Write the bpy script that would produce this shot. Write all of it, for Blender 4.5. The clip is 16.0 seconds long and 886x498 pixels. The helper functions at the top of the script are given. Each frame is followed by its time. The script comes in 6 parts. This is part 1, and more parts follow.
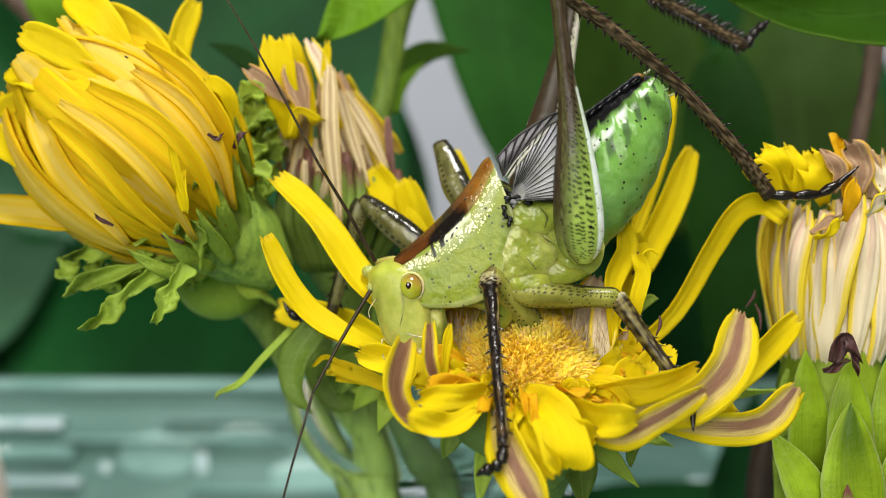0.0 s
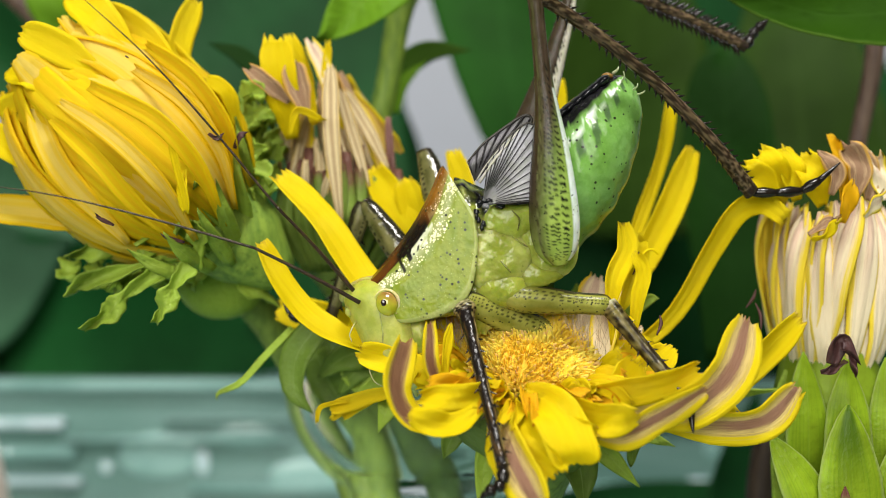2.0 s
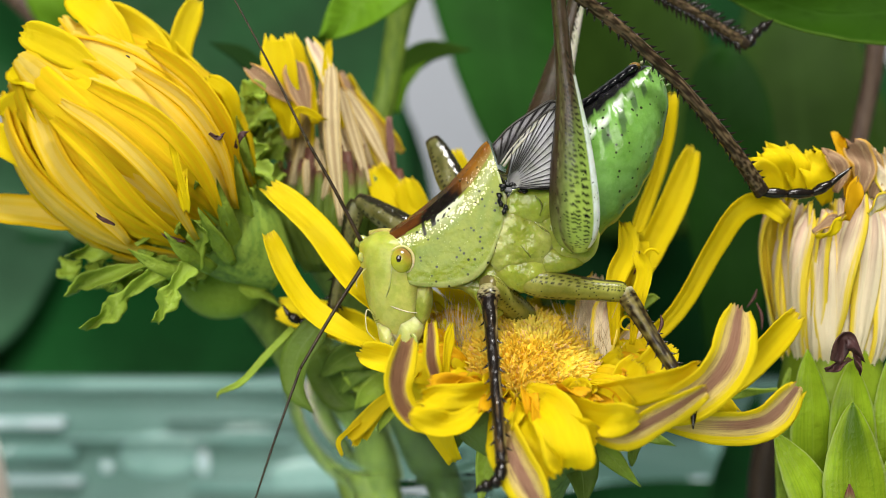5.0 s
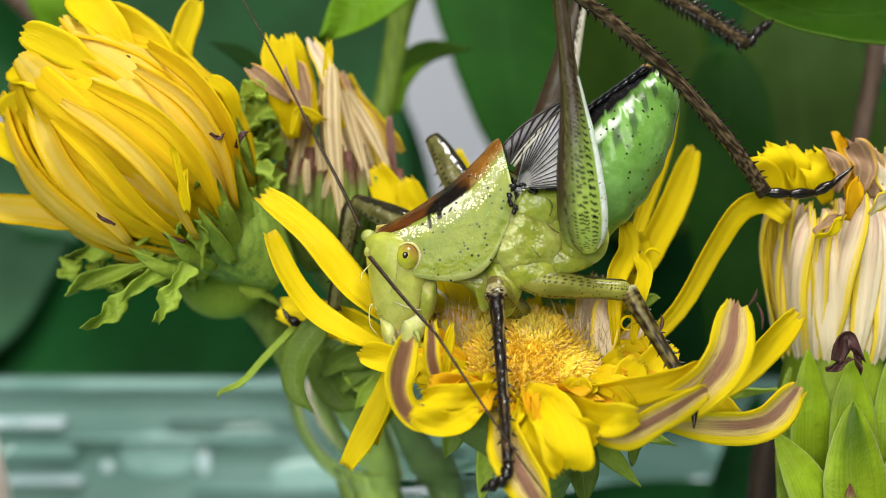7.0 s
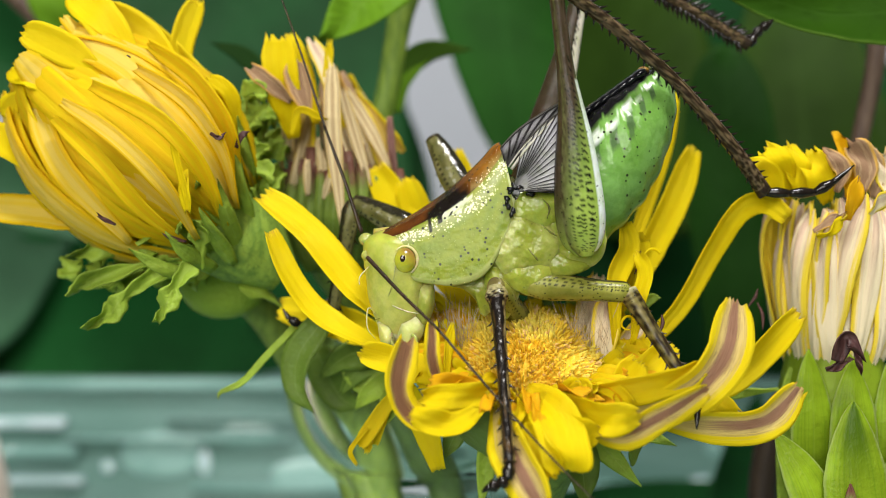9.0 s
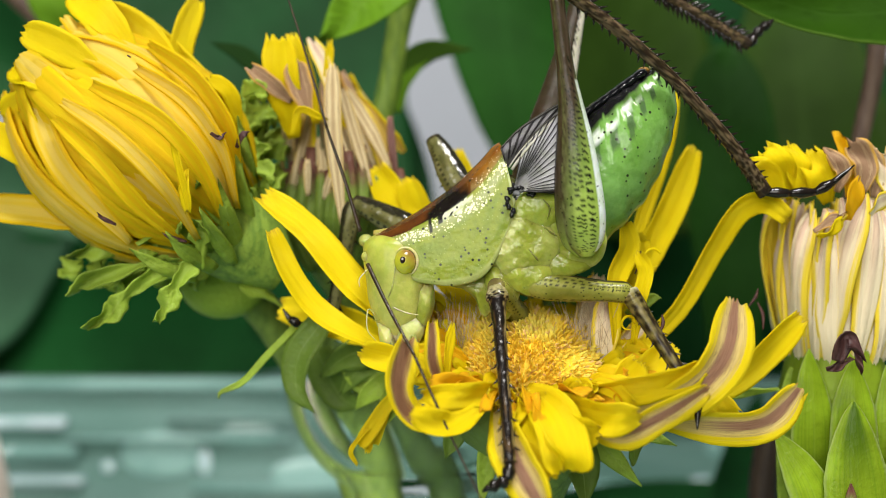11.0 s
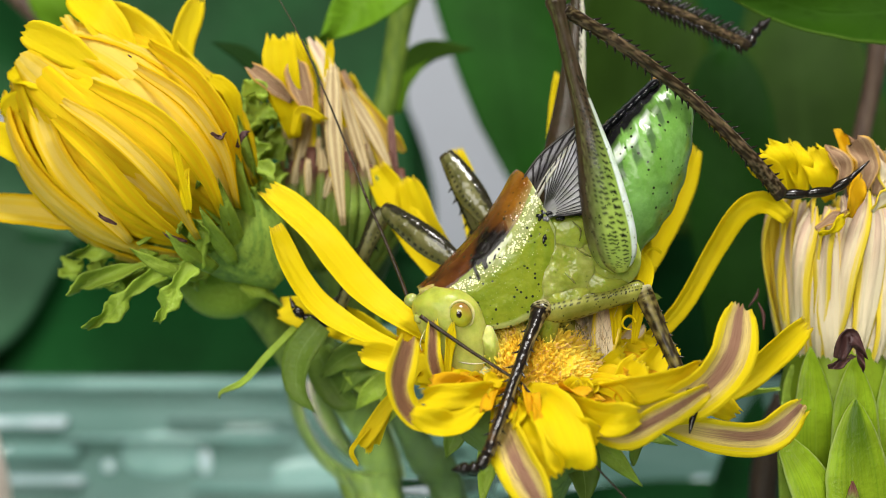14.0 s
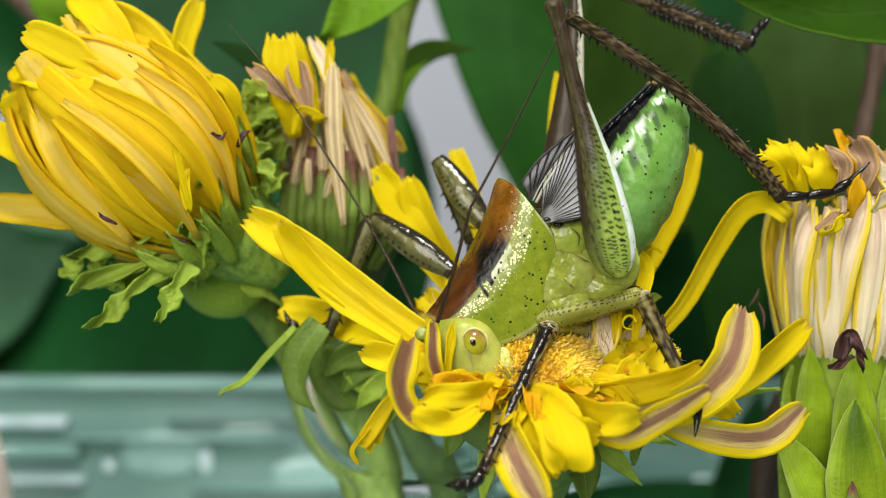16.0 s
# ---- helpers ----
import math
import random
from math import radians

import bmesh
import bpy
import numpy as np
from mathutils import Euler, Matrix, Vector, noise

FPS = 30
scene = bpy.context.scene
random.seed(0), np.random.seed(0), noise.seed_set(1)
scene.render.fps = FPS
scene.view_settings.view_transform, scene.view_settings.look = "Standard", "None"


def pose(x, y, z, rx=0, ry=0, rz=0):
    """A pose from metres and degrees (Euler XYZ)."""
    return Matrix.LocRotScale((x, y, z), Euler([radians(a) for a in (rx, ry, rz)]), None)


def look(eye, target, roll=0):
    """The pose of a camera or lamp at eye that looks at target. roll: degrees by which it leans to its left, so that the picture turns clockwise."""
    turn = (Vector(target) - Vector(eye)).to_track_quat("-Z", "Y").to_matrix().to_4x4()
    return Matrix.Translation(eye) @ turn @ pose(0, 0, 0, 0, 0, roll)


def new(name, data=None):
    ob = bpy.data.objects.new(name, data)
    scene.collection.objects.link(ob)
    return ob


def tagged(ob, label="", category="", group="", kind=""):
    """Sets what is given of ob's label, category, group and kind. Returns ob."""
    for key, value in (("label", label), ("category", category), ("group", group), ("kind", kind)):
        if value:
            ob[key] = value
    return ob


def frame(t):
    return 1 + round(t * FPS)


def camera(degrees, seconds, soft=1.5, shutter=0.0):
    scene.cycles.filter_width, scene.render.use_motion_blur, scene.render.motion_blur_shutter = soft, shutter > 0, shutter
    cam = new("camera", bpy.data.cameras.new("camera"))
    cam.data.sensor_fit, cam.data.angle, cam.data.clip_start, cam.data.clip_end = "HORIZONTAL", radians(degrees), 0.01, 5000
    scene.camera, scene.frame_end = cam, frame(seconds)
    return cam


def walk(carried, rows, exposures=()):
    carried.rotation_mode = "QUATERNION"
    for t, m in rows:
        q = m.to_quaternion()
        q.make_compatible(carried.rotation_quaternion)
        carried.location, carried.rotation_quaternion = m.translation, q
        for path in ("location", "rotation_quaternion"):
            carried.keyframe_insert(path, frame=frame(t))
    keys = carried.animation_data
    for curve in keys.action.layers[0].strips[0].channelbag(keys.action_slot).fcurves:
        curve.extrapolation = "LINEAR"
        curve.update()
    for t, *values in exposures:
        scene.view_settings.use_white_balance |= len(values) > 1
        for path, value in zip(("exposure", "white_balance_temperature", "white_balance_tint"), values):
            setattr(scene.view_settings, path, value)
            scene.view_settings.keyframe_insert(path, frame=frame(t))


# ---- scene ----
# Lengths below are in millimetres; MM turns them into metres.
MM = 0.001
DIST = 54.95          # from the lens to the plane of the katydid's body
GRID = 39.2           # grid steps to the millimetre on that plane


def at(u, v, d=0.0):
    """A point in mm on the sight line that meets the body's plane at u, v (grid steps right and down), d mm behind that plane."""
    k = (DIST + d) / DIST
    return Vector(((u - 784) / GRID * k, d, (441 - v) / GRID * k))


# ---- camera ----
cam = camera(40, 16.0, soft=0.5)
cam.data.dof.use_dof = True
cam.data.dof.focus_distance = 0.0535
cam.data.dof.aperture_fstop = 36
walk(cam, [(t, pose(0, -DIST * MM, 0, 90 - dv * 0.0266, 0, du * 0.0266)) for t, du, dv in
           ((0, -4, -1.5), (2, -3, -1), (4, -2, -0.5), (9, 0, 0), (12.5, 1, 0.3), (16, 2, 1))])

# ---- light: a bright room, one ceiling panel above, an added fill behind the viewer ----
world = bpy.data.worlds.new("room")
scene.world = world
world.use_nodes = True
world.node_tree.nodes["Background"].inputs[0].default_value = (1.0, 0.98, 0.92, 1)
world.node_tree.nodes["Background"].inputs[1].default_value = 0.10


def area_lamp(name, eye, target, w, h, watts, color):
    data = bpy.data.lights.new(name, "AREA")
    data.shape, data.size, data.size_y, data.energy, data.color = "RECTANGLE", w, h, watts, color
    ob = new(name, data)
    ob.matrix_world = look(eye, target)
    return ob


area_lamp("ceiling_panel_light", (0.025, -0.065, 0.165), (0, 0.0, 0), 0.06, 0.04, 0.85, (1.0, 0.97, 0.92))
area_lamp("front_fill_light", (-0.11, -0.39, 0.13), (0, 0.0, 0), 0.34, 0.26, 4.0, (1.0, 0.97, 0.90))
scene.view_settings.exposure = -0.93


# ---- node helpers ----
class Nodes:
    def __init__(self, name, rough=0.5, spec=0.5):
        self.m = bpy.data.materials.new(name)
        self.m.use_nodes = True
        self.t = self.m.node_tree
        self.b = self.t.nodes["Principled BSDF"]
        self.out = self.t.nodes["Material Output"]
        self.b.inputs["Roughness"].default_value = rough
        self.b.inputs["Specular IOR Level"].default_value = spec

    def n(self, kind, **values):
        node = self.t.nodes.new("ShaderNode" + kind)
        for key, value in values.items():
            if key in node.inputs:
                self.put(value, node.inputs[key])
        return node

    def put(self, value, socket):
        if isinstance(value, bpy.types.NodeSocket):
            self.t.links.new(value, socket)
        else:
            socket.default_value = value

    def math(self, op, a, b=0.0, c=0.0):
        node = self.t.nodes.new("ShaderNodeMath")
        node.operation = op
        for value, socket in zip((a, b, c), node.inputs):
            self.put(value, socket)
        return node.outputs[0]

    def step(self, x, low, high):
        node = self.t.nodes.new("ShaderNodeMapRange")
        node.interpolation_type = "SMOOTHSTEP"
        self.put(x, node.inputs[0])
        node.inputs[1].default_value, node.inputs[2].default_value = low, high
        return node.outputs[0]

    def mix(self, f, a, b, how="MIX"):
        node = self.t.nodes.new("ShaderNodeMix")
        node.data_type, node.blend_type = "RGBA", how
        for value, socket in ((f, node.inputs[0]), (a, node.inputs[6]), (b, node.inputs[7])):
            if isinstance(value, tuple) and len(value) == 3:
                value = (*value, 1)
            self.put(value, socket)
        return node.outputs[2]

    def attr(self, name):
        node = self.t.nodes.new("ShaderNodeAttribute")
        node.attribute_name = name
        return node

    def place(self, sx=1.0, sy=1.0, sz=1.0, vector=None):
        """Object coordinates in mm, stretched, or a given vector stretched."""
        node = self.t.nodes.new("ShaderNodeMapping")
        k = 1.0 if vector else 1000.0
        node.inputs["Scale"].default_value = (sx * k, sy * k, sz * k)
        self.put(vector or self.t.nodes.new("ShaderNodeTexCoord").outputs["Object"], node.inputs[0])
        return node.outputs[0]

    def noise(self, scale, vector=None, detail=3.0, rough=0.55):
        node = self.n("TexNoise", Scale=scale, Detail=detail, Roughness=rough)
        self.put(vector or self.place(), node.inputs["Vector"])
        return node.outputs[0]

    def bump(self, height, strength, distance):
        node = self.n("Bump", Strength=strength, Distance=distance * MM)
        self.put(height, node.inputs["Height"])
        self.t.links.new(node.outputs[0], self.b.inputs["Normal"])

    def color(self, c):
        self.put((*c, 1) if isinstance(c, tuple) and len(c) == 3 else c, self.b.inputs["Base Color"])

    def rand(self):
        return self.t.nodes.new("ShaderNodeObjectInfo").outputs["Random"]

    def let_light(self, c, amount):
        """Light that passes through a thin leaf or petal."""
        tr = self.n("BsdfTranslucent")
        self.put((*c, 1) if isinstance(c, tuple) else c, tr.inputs[0])
        mx = self.n("MixShader", Fac=amount)
        self.t.links.new(self.b.outputs[0], mx.inputs[1])
        self.t.links.new(tr.outputs[0], mx.inputs[2])
        self.t.links.new(mx.outputs[0], self.out.inputs[0])


def petal_material(name, upper, under, stripe, stripe_amount, edge=0.72, light=0.38, worn=0.55, start=(-0.2, -0.1), broad=1.0, lines_dark=0.5, relief=0.6):
    """A ray petal: pq holds (along, across, 1 on the upper side); streaked along its length, with a striped underside."""
    s = Nodes(name, 0.5, 0.14)
    sep = s.n("SeparateXYZ")
    s.t.links.new(s.attr("pq").outputs["Vector"], sep.inputs[0])
    along, across, face = sep.outputs
    vec = s.place(1.6, 9.0, 3.0, s.attr("pq").outputs["Vector"])
    shift = s.n("VectorMath")
    s.t.links.new(vec, shift.inputs[0])
    comb = s.n("CombineXYZ")
    rnd = s.rand()
    s.put(s.math("MULTIPLY", rnd, 40.0), comb.inputs[0])
    s.put(s.math("MULTIPLY", rnd, 17.0), comb.inputs[1])
    s.t.links.new(comb.outputs[0], shift.inputs[1])
    streak = s.noise(1.3, shift.outputs[0], 4.0, 0.6)
    fine = s.noise(4.0, shift.outputs[0], 4.0, 0.65)
    patch = s.noise(0.5, None, 2.0)
    warm = tuple(c * f for c, f in zip(upper, (0.97, 0.90, 0.6)))
    up = s.mix(s.step(streak, 0.35, 0.75), upper, warm)
    up = s.mix(s.math("MULTIPLY", s.step(patch, 0.45, 0.75), 0.35), up, tuple(min(1, c * 1.05 + 0.03) for c in upper))
    width = s.math("ADD", s.math("ABSOLUTE", across), s.math("MULTIPLY", s.math("SUBTRACT", streak, 0.5), 0.7))
    wav = s.math("SINE", s.math("ADD", s.math("MULTIPLY", across, 7.5), s.math("MULTIPLY", streak, 3.0)))
    lines = s.step(s.math("ADD", s.math("MULTIPLY", wav, 0.5), s.math("MULTIPLY", fine, 1.6)), 1.1 - 1.2 * broad, 1.5 - 0.9 * broad)
    bars = s.math("MULTIPLY", lines, s.step(width, edge + 0.05, edge - 0.2))
    bars = s.math("MULTIPLY", bars, s.step(s.math("ADD", along, s.math("MULTIPLY", s.math("SUBTRACT", streak, 0.5), 0.5)), *start))
    low = s.mix(s.step(width, edge - 0.18, edge + 0.1), under, upper)
    low = s.mix(s.math("MULTIPLY", bars, stripe_amount), low, stripe)
    low = s.mix(s.math("MULTIPLY", s.math("MULTIPLY", bars, s.step(fine, 0.48, 0.66)), stripe_amount * 0.7), low, tuple(x * lines_dark for x in stripe))
    col = s.mix(face, low, up)
    col = s.mix(s.math("MULTIPLY", s.step(fine, 0.52, 0.72), 0.36), col, s.mix(1.0, col, (0.9, 0.78, 0.5), "MULTIPLY"))
    tipped = s.math("MULTIPLY", s.step(along, 0.95, 1.0), s.step(streak, 0.45, 0.6))
    col = s.mix(s.math("MULTIPLY", tipped, worn), col, (0.33, 0.15, 0.05))
    s.color(col)
    s.bump(s.math("ADD", streak, s.math("MULTIPLY", fine, 0.8)), relief, 0.12)
    s.let_light(col, light)
    return s.m


YEL = (0.90, 0.74, 0.004)
M_PETAL = petal_material("petal_yellow", YEL, (0.80, 0.58, 0.10), (0.62, 0.42, 0.12), 0.5)
M_BACK = petal_material("petal_striped_back", (0.90, 0.74, 0.01), (0.86, 0.70, 0.26), (0.38, 0.19, 0.15), 0.9, 0.62, start=(0.2, 0.55), broad=0.75)
M_PALE = petal_material("petal_faded", (0.92, 0.72, 0.05), (1.0, 0.88, 0.62), (0.66, 0.42, 0.34), 0.7, 0.76, 0.22, start=(0.3, 0.95), broad=0.7, lines_dark=0.75)
M_BACK_BROWN = petal_material("petal_brown_back", (0.90, 0.74, 0.01), (0.80, 0.62, 0.2), (0.27, 0.13, 0.08), 0.95, 0.62, broad=1.15, start=(-0.3, 0.15))
M_CREAM = petal_material("petal_cream", (0.85, 0.64, 0.16), (0.84, 0.72, 0.42), (0.45, 0.29, 0.16), 0.6, 0.95, 0.3, broad=0.5)
M_PEACH = petal_material("petal_peach", (0.93, 0.68, 0.012), (0.94, 0.74, 0.06), (0.96, 0.80, 0.18), 0.75, 0.74, 0.5, worn=0.2, broad=0.7, lines_dark=0.9)
M_GOLD = petal_material("petal_gold_back", (0.92, 0.75, 0.008), (0.92, 0.74, 0.012), (0.93, 0.64, 0.012), 0.6, 0.9, 0.5, worn=0.2, broad=0.6, lines_dark=0.9)
M_DRY = petal_material("petal_withered", (0.72, 0.42, 0.08), (0.66, 0.49, 0.28), (0.34, 0.20, 0.12), 0.9, 0.85, 0.2)
M_DRYBIT_PETAL = petal_material("petal_maroon_base", (0.45, 0.25, 0.12), (0.50, 0.33, 0.26), (0.22, 0.10, 0.09), 0.9, 0.9, 0.15)
M_ORANGE = petal_material("petal_orange", (0.92, 0.56, 0.008), (0.88, 0.55, 0.05), (0.8, 0.45, 0.04), 0.4)
def tuft_material():
    """Slender disc florets: each one somewhere between yellow and deep orange, letting light through."""
    s = Nodes("floret_tuft", 0.5, 0.1)
    r = s.t.nodes.new("ShaderNodeNewGeometry").outputs["Random Per Island"]
    zone = s.noise(0.55, None, 3.0)
    k = s.math("MULTIPLY_ADD", s.step(zone, 0.35, 0.65), 0.6, s.math("MULTIPLY", r, 0.4))
    col = s.mix(s.step(k, 0.1, 0.8), (0.98, 0.88, 0.18), (0.98, 0.77, 0.08))
    col = s.mix(s.step(r, 0.86, 0.9), col, (0.95, 0.74, 0.30))
    s.color(col)
    s.let_light(col, 0.55)
    return s.m


M_TUFT = tuft_material()
M_FLORET = petal_material("floret_orange", (0.97, 0.66, 0.06), (0.97, 0.66, 0.06), (0.95, 0.60, 0.04), 0.3, light=0.25, worn=0.0, relief=0.02)


def leaf_material(name, c, vein, rough=0.42, light=0.25, scale=1.0, ribbed=0.12, spec=0.2, relief=0.35, midrib=0.6, tip=None, margin=None, streaks=0.0):
    s = Nodes(name, rough, spec)
    vec = s.attr("pq").outputs["Vector"]
    sep = s.n("SeparateXYZ")
    s.t.links.new(vec, sep.inputs[0])
    along, across, face = sep.outputs
    big = s.noise(0.35 * scale, None, 3.0)
    fine = s.noise(4.0 * scale, None, 3.0)
    width = s.math("ABSOLUTE", across)
    ribs = s.math("SINE", s.math("MULTIPLY", s.math("SUBTRACT", along, s.math("MULTIPLY", width, 0.14)), 75.0))
    rib = s.math("MULTIPLY", s.step(ribs, 0.8, 1.0), ribbed)
    mid = s.step(width, 0.07, 0.0)
    col = s.mix(s.step(big, 0.3, 0.7), tuple(x * 0.72 for x in c), tuple(x * 1.22 for x in c))
    col = s.mix(s.math("MULTIPLY", s.step(fine, 0.5, 0.75), 0.3), col, tuple(x * 0.6 for x in c))
    col = s.mix(s.math("MAXIMUM", s.math("MULTIPLY", mid, midrib), rib), col, vein)
    if tip:
        col = s.mix(s.step(s.math("ADD", along, s.math("MULTIPLY", s.math("SUBTRACT", fine, 0.5), 0.25)), 0.62, 0.86) if not margin else s.math("MULTIPLY", s.step(along, 0.5, 0.9), s.step(width, 0.75, 0.3)), col, tip)
    if streaks:
        line = s.noise(1.0, s.place(1.2, 11.0, 1.0, vec), 4.0, 0.6)
        col = s.mix(s.math("MULTIPLY", s.step(line, 0.42, 0.7), streaks), col, s.mix(1.0, col, (0.55, 0.68, 0.6), "MULTIPLY"))
    if margin:
        ragged = s.math("ADD", width, s.math("MULTIPLY", s.math("SUBTRACT", fine, 0.5), 0.12))
        col = s.mix(s.math("MULTIPLY", s.step(ragged, 0.86, 1.0), 0.7), col, margin)
    s.color(col)
    s.bump(s.math("ADD", fine, s.math("MULTIPLY", ribs, -ribbed)), relief, 0.2)
    s.let_light(col, light)
    return s.m


M_BRACT = leaf_material("bract_green", (0.30, 0.43, 0.05), (0.36, 0.48, 0.10), ribbed=0.0, relief=0.6)
M_BRACT_TIPPED = leaf_material("bract_maroon_tip", (0.23, 0.33, 0.055), (0.36, 0.44, 0.14), ribbed=0.0, light=0.35, tip=(0.20, 0.085, 0.06), streaks=0.8)
M_BRACT_DARK = leaf_material("bract_dark_green", (0.13, 0.21, 0.03), (0.24, 0.34, 0.09), ribbed=0.0)
M_CALYX = leaf_material("calyx_bright_green", (0.32, 0.47, 0.022), (0.40, 0.53, 0.07), 0.34, 0.5, ribbed=0.0, relief=0.25, midrib=0.25, margin=(0.52, 0.62, 0.22), streaks=0.5)
M_CALYX_TIPPED = leaf_material("calyx_dark_tip", (0.32, 0.47, 0.022), (0.40, 0.53, 0.07), 0.34, 0.5, ribbed=0.0, relief=0.25, midrib=0.0, tip=(0.10, 0.19, 0.008), margin=(0.52, 0.62, 0.22), streaks=0.5)
M_LEAF = leaf_material("leaf_fresh_green", (0.125, 0.265, 0.014), (0.17, 0.32, 0.03), 0.5, 0.4, 0.4, spec=0.08)
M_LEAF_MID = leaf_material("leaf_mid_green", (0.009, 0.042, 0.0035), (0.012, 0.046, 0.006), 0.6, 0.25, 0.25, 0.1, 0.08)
M_LEAF_GLOSSY = leaf_material("leaf_glossy_green", (0.030, 0.090, 0.005), (0.04, 0.11, 0.01), 0.6, 0.5, 0.25, 0.1, 0.03, margin=(0.16, 0.30, 0.04))
M_LEAF_SIDE = leaf_material("leaf_side_green", (0.045, 0.105, 0.010), (0.055, 0.12, 0.014), 0.6, 0.35, 0.25, 0.1, 0.06)
# brighter copy of the mid green, with the leaf's light in its colour
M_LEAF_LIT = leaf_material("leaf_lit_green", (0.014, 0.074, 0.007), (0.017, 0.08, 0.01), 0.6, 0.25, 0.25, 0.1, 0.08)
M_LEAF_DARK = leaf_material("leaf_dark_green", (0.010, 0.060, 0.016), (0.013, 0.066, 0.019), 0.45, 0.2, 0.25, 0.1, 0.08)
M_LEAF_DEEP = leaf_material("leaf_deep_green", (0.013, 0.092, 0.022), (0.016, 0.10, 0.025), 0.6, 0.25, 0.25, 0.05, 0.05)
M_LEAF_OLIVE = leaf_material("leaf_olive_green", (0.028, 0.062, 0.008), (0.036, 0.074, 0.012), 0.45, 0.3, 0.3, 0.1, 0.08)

M_LEAF_TEAL = leaf_material("leaf_grey_green", (0.044, 0.115, 0.06), (0.048, 0.12, 0.065), 0.5, 0.2, 0.25, 0.05, 0.08)


def stem_material(name, c, dark):
    s = Nodes(name, 0.55, 0.35)
    a = s.noise(1.0, s.place(3.0, 3.0, 0.5), 4.0)
    b = s.noise(7.0, None, 2.0)
    col = s.mix(s.step(a, 0.35, 0.7), c, dark)
    s.color(s.mix(s.math("MULTIPLY", s.step(b, 0.55, 0.7), 0.4), col, tuple(x * 0.5 for x in dark)))
    s.bump(s.math("ADD", a, b), 0.4, 0.1)
    return s.m


M_STEM = stem_material("stem_green", (0.17, 0.25, 0.04), (0.09, 0.15, 0.02))
M_STEM_FRESH = stem_material("stem_fresh_green", (0.23, 0.34, 0.045), (0.10, 0.19, 0.025))
M_STEM_BROWN = stem_material("stem_brown", (0.12, 0.08, 0.055), (0.06, 0.035, 0.025))
M_STEM_PALE = stem_material("stem_pale_green", (0.36, 0.42, 0.15), (0.22, 0.30, 0.08))
M_STEM_DEEP = stem_material("stem_deep_green", (0.06, 0.11, 0.02), (0.035, 0.07, 0.012))
M_STEM_DARK = stem_material("stem_dark_brown", (0.045, 0.028, 0.018), (0.02, 0.012, 0.008))
M_HAIR = stem_material("pappus_white", (0.72, 0.60, 0.40), (0.58, 0.42, 0.22))
M_DRYBIT = stem_material("withered_maroon", (0.09, 0.035, 0.03), (0.04, 0.015, 0.015))


def skin_material(name, rough=0.38, speck=0.0, speck_scale=5.0, glitter=0.0, sub=0.25, grain=6.0, coat=0.15, glint_scale=0.0, spec=0.5, lump=0.0, dot=0.19):
    """Insect skin: its colour comes from the tint of each part; fine dark specks, painted pale glints, mottling and
    small pits.
    """
    s = Nodes(name, rough, spec)
    base = s.attr("tint").outputs["Color"]
    mott = s.noise(1.9, None, 5.0, 0.65)
    fine = s.noise(grain, None, 3.0)
    col = s.mix(s.math("MULTIPLY", s.step(mott, 0.38, 0.66), 0.55), base, s.mix(1.0, base, (0.62, 0.70, 0.45), "MULTIPLY"))
    col = s.mix(s.math("MULTIPLY", s.step(fine, 0.5, 0.8), 0.25), col, s.mix(1.0, base, (1.25, 1.2, 1.2), "MULTIPLY"))
    if speck:
        vor = s.n("TexVoronoi", Scale=speck_scale, Randomness=1.0)
        s.put(s.place(), vor.inputs["Vector"])
        dots = s.math("MULTIPLY", s.step(vor.outputs["Distance"], dot + 0.03, dot - 0.04), s.step(s.noise(0.9), 0.38, 0.46))
        col = s.mix(s.math("MULTIPLY", dots, speck), col, (0.02, 0.025, 0.012))
    if glint_scale:
        # sparkle painted as pale dots, sized by the tint's alpha
        vor = s.n("TexVoronoi", Scale=glint_scale, Randomness=1.0)
        s.put(s.place(), vor.inputs["Vector"])
        size = s.math("MULTIPLY", s.attr("tint").outputs["Alpha"], s.math("MULTIPLY_ADD", s.step(s.noise(2.2), 0.3, 0.7), 0.95, 0.34))
        size = s.math("MULTIPLY", size, vor.outputs["Color"])
        dots = s.step(s.math("SUBTRACT", size, vor.outputs["Distance"]), -0.04, 0.12)
        col = s.mix(dots, col, s.mix(0.5, s.mix(1.0, base, (3.2, 2.8, 2.4), "MULTIPLY"), (0.86, 0.87, 0.78)))
        s.put(s.math("MULTIPLY_ADD", dots, -0.24, rough), s.b.inputs["Roughness"])
    s.color(col)
    s.b.inputs["Subsurface Weight"].default_value = sub
    s.b.inputs["Subsurface Radius"].default_value = (0.6, 0.9, 0.3)
    s.b.inputs["Subsurface Scale"].default_value = 0.9 * MM
    s.b.inputs["Coat Weight"].default_value = coat
    s.b.inputs["Coat Roughness"].default_value = 0.2
    relief = s.math("MULTIPLY", fine, 0.15 if lump else 1.0)
    if not lump:
        pits = s.n("TexVoronoi", Scale=grain * 1.2)
        s.put(s.place(), pits.inputs["Vector"])
        relief = s.math("ADD", pits.outputs["Distance"], fine)
    else:
        relief = s.math("ADD", relief, s.math("MULTIPLY", s.noise(1.5, None, 2.0, 0.45), lump))
    if glint_scale:
        relief = s.math("ADD", relief, s.math("MULTIPLY", dots, 0.35))
    s.bump(relief, 0.35 + glitter, 0.018 if not lump else 0.12)
    return s.m


